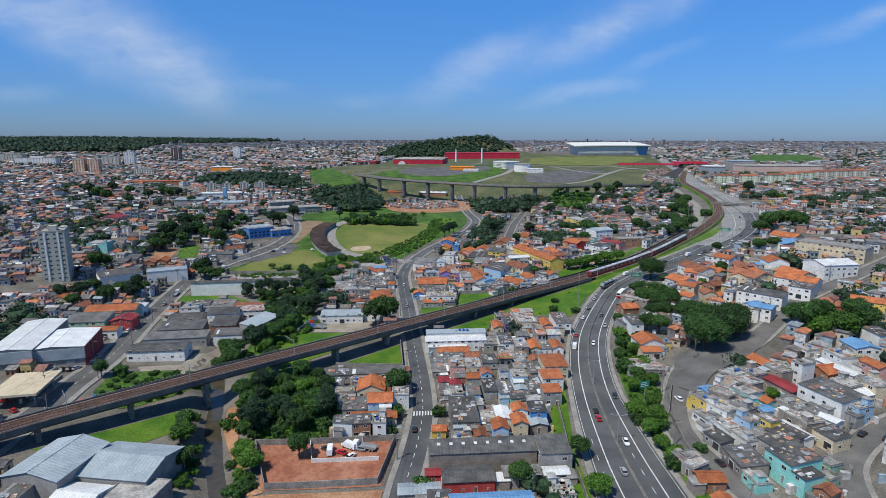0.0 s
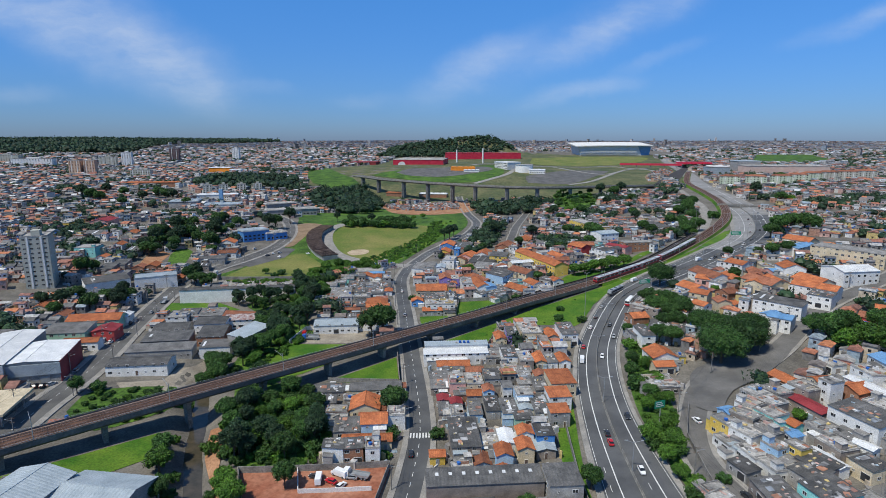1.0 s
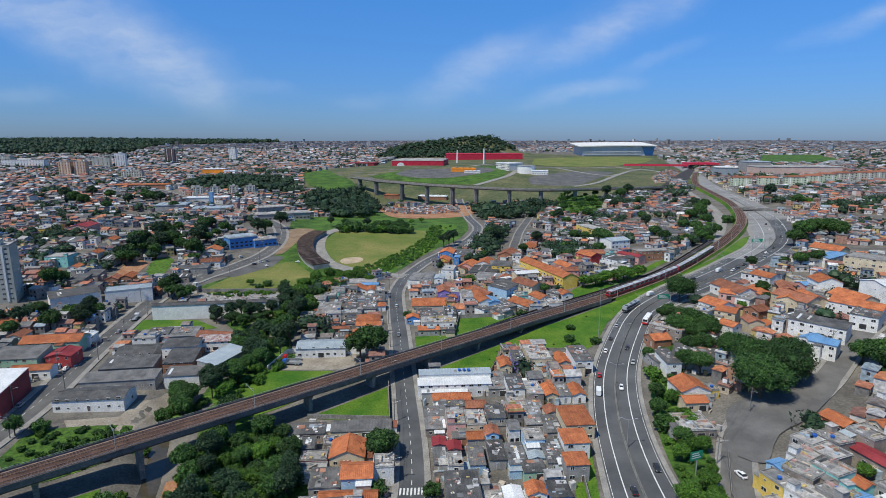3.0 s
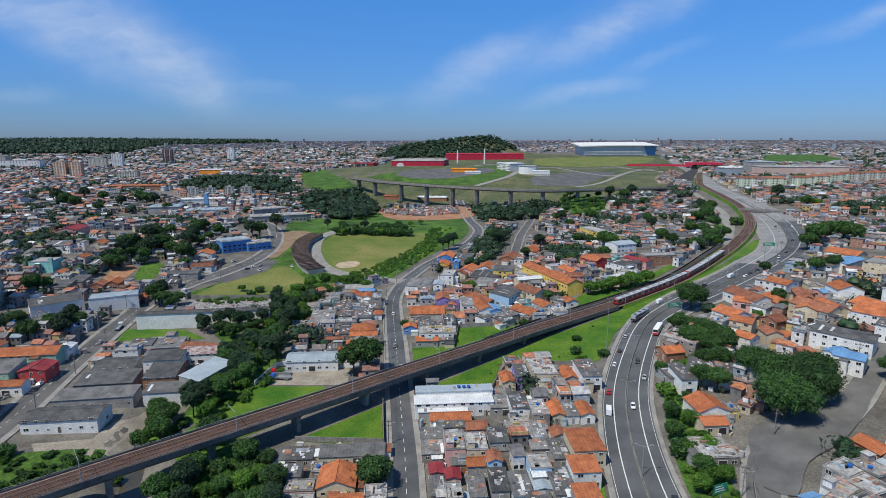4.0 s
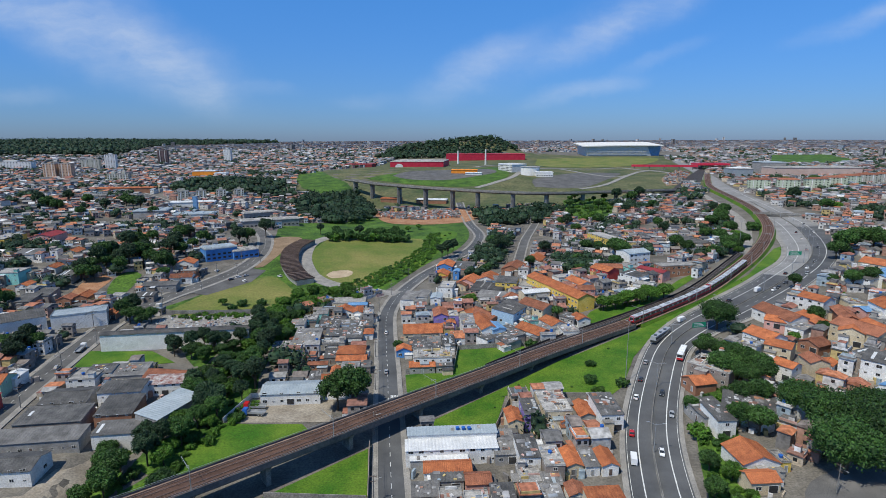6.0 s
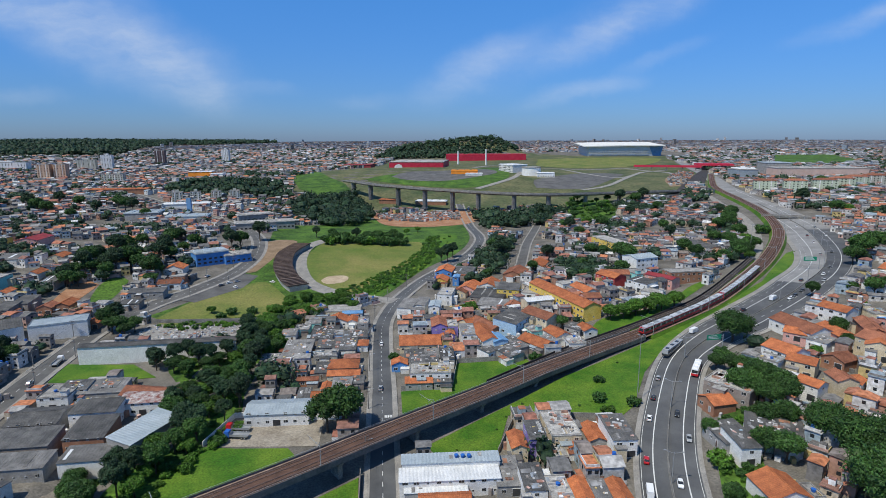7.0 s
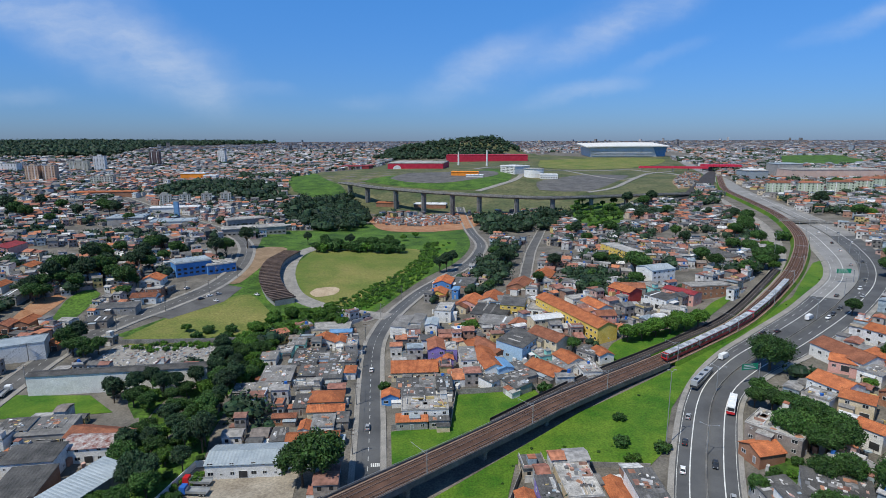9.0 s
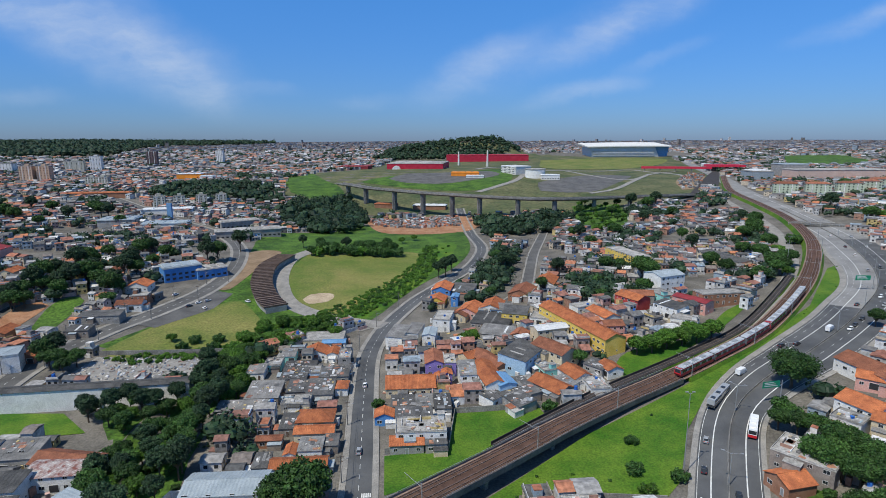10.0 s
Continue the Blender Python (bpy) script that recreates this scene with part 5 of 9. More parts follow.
house(-54.2, 299.7, 22.7, 11.5, 4, 4.5, "M", "white", name="warehouse")
house(-14.4, 421.9, 8.5, 15.0, -14, 5.5, "G", "white", name="community_hall", openings=False, style="shed")
house(-6.4, 425.4, 6.9, 12.6, -14, 5.5, "G", "white", name="community_hall", openings=False, style="shed")
house(1.5, 419.6, 6.2, 11.4, -6, 6, "M", "white", name="community_hall")
house(7.9, 497.7, 11.5, 16.9, -10, 6, "T", "blue")
house(15.4, 480.4, 4.1, 8.3, -10, 5.6, "B", "blue")
house(4.8, 484.4, 10.4, 14.5, -10, 3.2, "T", "yellow")
house(8.3, 442.3, 9.1, 16.0, -10, 6, "S", "white")
house(23.6, 460.1, 11.2, 17.5, -20, 3.2, "T", "pink")
house(17.7, 453.1, 9.5, 11.4, -20, 3, "O", "cream")
house(36.6, 462.9, 11.2, 17.8, -15, 3.2, "T", "white")
house(46.7, 440.1, 13.2, 12.2, -15, 5.8, "D", "yellow")
house(56.8, 485.4, 13.5, 21.0, -20, 3.2, "O", "brick")
house(75.0, 505.1, 12.4, 20.9, -20, 3.2, "T", "white")
house(20.9, 499.6, 14.4, 16.7, -15, 3, "D", "grey")
house(34.0, 435.9, 19.7, 15.6, -20, 3, "D", "block")
house(35.0, 419.4, 16.6, 12.4, -20, 3.2, "G", "grey")
house(45.6, 415.4, 8.2, 9.2, -20, 3.2, "O", "brick")
house(59.7, 436.7, 10.1, 11.6, -20, 3.2, "S", "white")
house(40.8, 456.4, 11.0, 10.6, -15, 3, "G", "skyblue")
house(74.3, 415.5, 56.4, 11.0, -69, 7, "T", "yellow", name="school", category="school", style="gable", axis="x")
house(42.7, 385.9, 21.2, 13.0, 57, 6, "D", "skyblue")
house(57.5, 389.0, 18.3, 11.0, -54, 5.8, "O", "cream")
house(59.6, 412.6, 16.7, 8.0, 18, 6, "W", "cream")
house(50.8, 359.8, 16.1, 10.0, -53, 3.4, "T", "grey")
house(62.1, 368.9, 12.1, 9.0, -67, 3.4, "T", "white")
house(57.0, 362.1, 9.3, 6.0, -48, 3.2, "G", "white")
house(67.5, 360.0, 14.8, 8.0, -84, 3.2, "S", "white")
house(72.4, 374.1, 9.2, 7.0, -47, 3.2, "D", "grey")
house(77.1, 371.9, 8.8, 7.0, -75, 3.2, "T", "white")
house(90.8, 432.1, 17.7, 9.0, -72, 3.4, "T", "white")
house(88.8, 410.1, 9.7, 8.0, 5, 5.8, "O", "pink")
house(110.4, 445.6, 15.5, 10.0, -60, 5.8, "T", "red")
house(85.2, 446.9, 14.7, 8.0, 22, 3.2, "S", "white")
house(26.5, 368.3, 22.6, 9.0, -77, 5.8, "T", "white")
house(31.7, 362.1, 11.0, 7.0, -72, 5.8, "B", "skyblue")
house(28.6, 387.4, 21.0, 9.0, -62, 3.2, "O", "brick")
house(38.6, 359.4, 16.1, 9.0, -69, 3.2, "D", "block")
house(35.9, 351.5, 13.9, 8.0, -60, 3.2, "D", "grey")
house(21.1, 393.8, 9.6, 8.0, 34, 3.2, "T", "cream")
house(51.3, 377.2, 9.5, 6.0, -70, 3, "S", "turquoise")
house(27.3, 354.5, 8.8, 7.0, 47, 3.2, "D", "white")
# east of the highway
house(164.9, 345.2, 22.9, 12.0, -78, 4, "O", "white")
house(143.7, 321.1, 12.8, 11.0, -68, 5.8, "T", "white")
house(160.9, 339.9, 10.6, 8.0, -40, 3.4, "T", "pink")
house(134.1, 314.6, 8.4, 8.0, -54, 6, "S", "white")
house(143.9, 310.4, 9.6, 8.0, -44, 5.8, "T", "cream")
house(136.9, 294.2, 7.8, 7.0, -60, 5.6, "T", "white")
house(163.8, 329.9, 7.8, 8.0, -58, 3.6, "G", "white")
house(160.2, 313.4, 8.5, 9.0, -65, 3.4, "O", "brick")
house(187.7, 355.6, 12.6, 9.0, -65, 5.8, "T", "white")
house(175.3, 337.6, 15.6, 8.0, 88, 3.2, "T", "pink")
house(177.2, 316.0, 9.0, 12.0, -40, 6, "T", "cream")
house(186.6, 314.9, 13.7, 10.0, 88, 6, "T", "cream")
house(204.2, 353.6, 9.2, 8.0, 84, 3.2, "S", "cream")
house(208.7, 336.5, 12.4, 12.0, 81, 6, "T", "white")
house(200.7, 330.0, 8.4, 7.0, -49, 3.4, "S", "grey")
house(168.9, 289.7, 15.4, 9.0, -76, 6, "D", "white")
house(185.5, 332.7, 18.9, 7.0, 69, 5.8, "O", "brick")
house(147.8, 294.8, 8.3, 7.0, 85, 5.8, "O", "cream")
house(153.7, 295.8, 4.9, 7.0, -49, 3.4, "T", "white")
house(230.0, 384.4, 14.1, 9.0, -63, 5, "D", "white")
house(246.6, 388.6, 26.7, 10.0, 34, 5, "B", "white")
house(103.5, 293.5, 8.5, 9.0, -77, 3.4, "T", "brick")
house(112.3, 300.1, 15.8, 13.0, -47, 5.5, "S", "block")
house(97.0, 271.9, 13.3, 10.0, -85, 3.6, "D", "grey")
house(109.7, 270.2, 15.9, 12.0, -28, 4.0, "D", "white")
house(158.6, 270.0, 4.8, 9.0, -63, 6, "B", "white")
house(166.9, 307.9, 5.8, 7.0, -29, 3.2, "G", "block")
house(203.1, 342.1, 8.5, 8.0, 5, 3.2, "B", "pink")
house(96.8, 244.6, 11.2, 11.2, 4, 3.4, "T", "white")
house(93.7, 234.0, 8.5, 6.1, 4, 3.4, "T", "cream")
house(96.9, 265.1, 6.2, 11.4, 4, 5.8, "D", "white")
house(86.9, 219.0, 10.9, 11.4, 4, 3.2, "S", "block")
house(104.2, 242.4, 3.0, 6.0, 4, 3.2, "S", "yellow")
# terraces on the hillside
house(94.4, 183.5, 7.7, 5.1, -73, 5.6, "S", "yellow")
house(98.4, 189.5, 4.7, 4.9, -70, 5.6, "B", "skyblue")
house(102.6, 185.5, 8.2, 7.9, -59, 6, "S", "block")
house(107.6, 192.8, 6.2, 9.1, -59, 5.6, "S", "white")
house(110.1, 185.1, 7.4, 7.5, -67, 6, "S", "turquoise")
house(114.7, 192.7, 7.2, 7.4, -69, 5.6, "S", "block")
house(113.8, 200.3, 6.4, 9.5, -64, 5.4, "S", "grey")
house(120.3, 199.5, 8.0, 6.5, -73, 5.6, "S", "block")
house(97.9, 176.8, 7.8, 7.2, -63, 5.4, "S", "white")
house(104.8, 175.5, 7.2, 7.2, -70, 6, "S", "grey")
house(91.9, 176.6, 7.5, 5.0, -78, 2.8, "S", "white")
house(95.7, 168.5, 8.8, 6.6, -79, 3.4, "S", "white")
house(101.2, 167.7, 5.9, 4.8, -68, 5.6, "S", "skyblue")
house(97.5, 161.7, 7.9, 5.6, -78, 3.4, "S", "white")
house(102.5, 164.2, 5.3, 4.1, -74, 3.2, "G", "white")
house(89.6, 162.8, 7.4, 5.2, -74, 3, "D", "grey")
house(91.2, 150.0, 10.6, 8.1, -89, 3.6, "D", "block")
house(104.9, 156.6, 7.1, 9.0, -71, 3.4, "D", "grey")
house(101.6, 144.4, 9.5, 10.3, -78, 6.4, "D", "turquoise")
house(101.2, 137.4, 4.9, 6.2, -78, 5.4, "D", "turquoise")
house(109.2, 159.8, 9.1, 7.7, -68, 3.6, "D", "block")
house(113.2, 162.1, 10.9, 4.0, -74, 3.4, "W", "white")
house(106.8, 165.7, 5.7, 4.5, -71, 6, "S", "yellow")
house(109.3, 172.6, 4.4, 4.4, -73, 5.6, "B", "white")
house(115.6, 181.7, 5.1, 4.7, -73, 3.4, "T", "turquoise")
house(107.1, 175.3, 5.1, 4.8, -77, 5.4, "S", "turquoise")
house(122.7, 176.8, 8.9, 8.0, -74, 3.4, "S", "grey")
house(126.3, 172.4, 6.9, 6.1, -72, 3.4, "G", "block")
house(120.0, 167.9, 8.7, 7.1, -76, 3.6, "S", "block")
house(121.5, 156.8, 7.0, 6.6, -77, 4, "D", "cream")
house(127.4, 166.3, 6.0, 4.0, -66, 3.4, "W", "white")
house(127.1, 190.8, 13.3, 5.9, -76, 3.6, "R", "block")
house(133.6, 175.9, 15.8, 10.4, -72, 7, "D", "white")
house(148.2, 180.6, 6.9, 7.7, -71, 3.4, "W", "white")
house(152.6, 198.5, 15.8, 4.7, -78, 4, "W", "white")
house(147.9, 199.1, 8.4, 8.5, -70, 3.2, "T", "brick")
house(137.5, 196.9, 4.8, 6.2, -73, 8.4, "S", "white")
house(131.1, 200.2, 8.3, 7.8, -71, 5.4, "S", "block")
house(130.7, 212.0, 8.8, 6.7, -76, 3.4, "T", "brick")
house(144.6, 183.7, 7.4, 6.4, -69, 5.6, "S", "grey")
house(138.6, 203.8, 4.7, 6.4, -81, 5.6, "T", "cream")
house(76.5, 154.1, 4.0, 6.7, -74, 3.2, "S", "pink")
house(76.5, 150.1, 4.3, 6.8, -62, 3.2, "S", "grey")
house(77.3, 143.1, 5.4, 7.5, -89, 3.2, "T", "brick")
house(112.9, 145.0, 4.3, 4.9, -72, 3, "S", "green")
house(108.4, 139.3, 4.0, 4.1, -67, 3, "S", "green")
house(104.2, 133.5, 4.3, 4.5, -60, 3.2, "O", "brick")
house(90.2, 141.5, 6.9, 4.8, -84, 2.8, "S", "turquoise")
house(162.9, 194.2, 8.6, 5.7, -83, 6, "T", "pink")
house(153.3, 182.1, 8.4, 7.5, -81, 5.6, "S", "cream")
house(158.7, 205.7, 10.3, 8.6, -87, 5.6, "S", "white")
house(137.9, 168.8, 5.7, 6.7, -73, 5.8, "S", "skyblue")
house(169.5, 211.2, 9.8, 10.0, -2, 6, "B", "white")
house(153.9, 219.8, 6.9, 7.0, -77, 3.2, "S", "white")
house(184.6, 221.6, 7.5, 9.0, 8, 5.8, "D", "white")
house(207.3, 257.7, 13.6, 8.0, -37, 5.6, "T", "yellow")
house(198.5, 258.7, 9.1, 8.0, -47, 3.4, "O", "red")
house(160.6, 264.4, 10.0, 9.0, -45, 6, "B", "white")
house(193.6, 285.9, 10.6, 9.0, -49, 6, "D", "white")
house(170.3, 282.2, 21.7, 10.0, -47, 6, "D", "white")
# larger buildings east and north
house(257.9, 355.9, 39.7, 16.0, -53, 8, "S", "cream", name="school", category="school")
house(230.3, 318.1, 22.0, 16.0, 8, 7, "W", "white", name="warehouse")
house(257.4, 404.8, 18.7, 12.0, -63, 6, "T", "cream")
house(203.9, 308.8, 17.0, 12.0, -76, 6, "T", "cream")
house(181.1, 315.8, 19.1, 12.0, -69, 6, "O", "cream")
house(198.9, 298.4, 21.1, 10.0, -52, 5.8, "T", "white")
house(138.2, 474.2, 17.9, 14.0, 23, 9, "M", "white", name="school", category="school")
house(141.7, 551.3, 39.6, 12.0, -75, 8, "S", "yellow", name="apartment_house")
house(123.2, 426.2, 14.5, 9.0, -61, 5.8, "D", "white")
house(114.7, 450.0, 15.6, 9.0, -7, 5.8, "O", "grey")
house(126.9, 448.2, 14.8, 9.0, -73, 5.6, "S", "turquoise")
house(137.2, 432.7, 18.3, 8.0, -55, 5.6, "R", "pink")
house(152.8, 438.1, 23.8, 9.0, 9, 5.8, "S", "brick")
house(124.8, 412.6, 12.0, 8.0, -31, 3.4, "S", "white")
house(199.9, 528.4, 40.8, 10.0, -77, 5, "D", "cream")
# works and warehouses by the wide street
house(-131.5, 248.4, 25.5, 11.0, 6, 4.5, "D", "white", name="warehouse", style="gable", axis="x")
house(-130.8, 264.9, 29.3, 8.7, 8, 4, "G", "grey", name="warehouse")
house(-138.6, 294.2, 16.9, 13.9, 8, 4.5, "D", "grey", name="workshop", style="gable", axis="x")
house(-133.9, 278.2, 22.0, 11.5, 8, 4.5, "D", "block", name="workshop", openings=False)
house(-144.4, 313.6, 11.1, 12.6, 8, 5, "S", "white", name="workshop")
house(-130.4, 319.0, 16.5, 11.3, 8, 4, "G", "grey", name="workshop")
house(-120.2, 298.1, 15.7, 9.6, 8, 6, "D", "white", name="workshop")
house(-107.1, 270.7, 14.0, 8.6, 8, 4, "G", "white", name="workshop", openings=False)
house(-114.5, 285.4, 12.8, 13.9, 8, 4.5, "D", "brick", name="workshop")
house(-184.4, 303.8, 26.5, 10.9, 8, 5, "T", "green")
house(-185.2, 282.4, 20.1, 13.2, 8, 5.5, "G", "green", name="workshop")
house(-168.9, 286.8, 10.6, 10.8, 8, 5.5, "R", "red", name="workshop")
house(-172.1, 271.9, 15.8, 6.2, 8, 4, "T", "white")
house(-173.9, 311.8, 6.0, 9.6, 8, 5, "W", "white")
house(-226.1, 323.6, 10.3, 12.0, 8, 4, "T", "cream")
house(-209.1, 313.4, 6.9, 9.9, 8, 3.4, "O", "white")
house(-95.1, 283.4, 21.3, 10.0, 71, 6, "M", "grey", name="warehouse", openings=False, style="shed")
house(-108.6, 312.8, 20.1, 9.0, -9, 5, "O", "white", name="warehouse", openings=False, style="gable", axis="x")
house(-127.5, 359.0, 70.0, 6.0, 8, 8.2, "D", "white", name="warehouse", openings=False, style="gable", axis="x", rise=0.6)
house(-221.9, 376.7, 26.0, 14.0, 40, 5.5, "D", "white", name="warehouse", openings=False, style="shed")
house(-194.9, 388.8, 25.9, 13.0, 26, 7, "M", "white", name="warehouse", openings=False, style="slab")
house(-260.2, 415.9, 9.0, 9.0, 8, 4, "T", "white")
house(-256.1, 432.0, 6.8, 10.6, 8, 5, "T", "white")
house(-268.0, 475.0, 8.2, 12.6, 8, 3.4, "T", "white")
house(-221.0, 417.4, 8.1, 9.7, 8, 4, "O", "brick")
house(-214.2, 423.4, 8.4, 12.8, 8, 4, "T", "brick")
house(-289.1, 510.0, 5.0, 8.3, 8, 6, "S", "white")
house(-277.9, 450.1, 15.3, 15.0, 8, 6, "S", "turquoise")
house(-277.3, 513.0, 9.5, 14.3, 8, 5, "T", "cream")
house(-215.3, 523.4, 8.4, 12.8, 8, 6, "O", "white")
house(-176.7, 471.9, 14.7, 8.7, 8, 3.4, "O", "white")
house(-187.8, 503.6, 13.4, 13.6, 8, 3.4, "T", "white")
house(-182.2, 452.1, 21.8, 8.8, 8, 3.4, "D", "grey")
house(-333.9, 566.5, 16.9, 25.6, 8, 5, "R", "pink")
house(-361.6, 554.1, 15.9, 31.5, 8, 4, "S", "yellow")
house(-181.9, 432.4, 11.8, 8.3, 8, 3.2, "D", "block")
house(-175.2, 480.5, 10.0, 7.8, 8, 5.6, "S", "brick")
house(-184.8, 400.6, 6.8, 6.8, 8, 3.4, "T", "brick")
house(-304.8, 501.9, 15.4, 17.0, 8, 4, "G", "white")
house(-305.1, 476.1, 10.3, 12.0, 8, 4, "G", "cream")
house(-247.1, 458.8, 8.9, 13.5, 8, 4, "D", "grey")
house(-236.9, 421.9, 9.4, 14.2, 8, 4, "D", "block")
house(-239.6, 410.2, 9.6, 14.4, 8, 4, "D", "block")
house(-107.7, 309.1, 16.6, 11.9, 8, 5, "X", "white", name="workshop")
house(-140.8, 318.2, 10.3, 8.0, 8, 5, "D", "white")
house(-130.4, 320.4, 10.2, 7.0, 8, 4.5, "G", "grey")
# sheds by the stream
house(-115.0, 152.8, 17.8, 20.7, -8, 6.5, "M", "grey", name="warehouse", openings=False, style="gable", axis="y")
house(-94.8, 155.4, 23.2, 18.6, -8, 5.5, "M", "grey", name="warehouse", openings=False, style="gable", axis="x")
house(-86.5, 141.8, 14.3, 13.1, -8, 4.5, "S", "block", name="workshop", openings=False)
house(-118.7, 139.2, 6.5, 9.6, -8, 4, "D", "grey")
house(-100.9, 139.5, 12.5, 11.8, -8, 4, "W", "white", name="workshop", openings=False)
def big_warehouse():
    t = house(-173.5, 243.8, 25, 26, 16, 8, "W", "grey", "warehouse", False, "y", "gable", "warehouse", 1.0)
    s = Solid()
    s.box(12.45, 12.8, -13.2, 13, -1, 9.6)
    part("end_wall", s, M["maroon"], t, "maroon painted side wall")
    s = Solid()
    s.box(-12.5, 12.8, -13.6, -13.2, 4.2, 9.0)
    part("fascia", s, M["grey_metal"], t, "grey sheet-metal fascia")
    for k in range(3):
        c = Solid()
        c.box(-10 + 7.5 * k, -6.5 + 7.5 * k, -13.12, -12.95, 0.2, 4.0)
        part("roller_door", c, M["galv"], t)
    for k in range(9):
        c = Solid()
        c.box(-9 + 2.2 * k, -8.2 + 2.2 * k, -11.5 + k * 0.6, -9.8 + k * 0.6, 9.0, 9.55)
        part("roof_vent", c, M["galv"], t)
    w = house(-190.0, 246.5, 17, 44, 16, 8.4, "W", "grey", "warehouse", False, "y", "gable", "warehouse", 0.9)
    s = Solid()
    s.box(-8.6, 8.6, -22.7, -22.2, 4.4, 9.4)
    part("fascia", s, M["grey_metal"], w, "grey sheet-metal fascia")


big_warehouse()
taken.append((-161, 203, 12))
taken.append((-175, 205, 14))




# ---- the far city, one body of small buildings ----


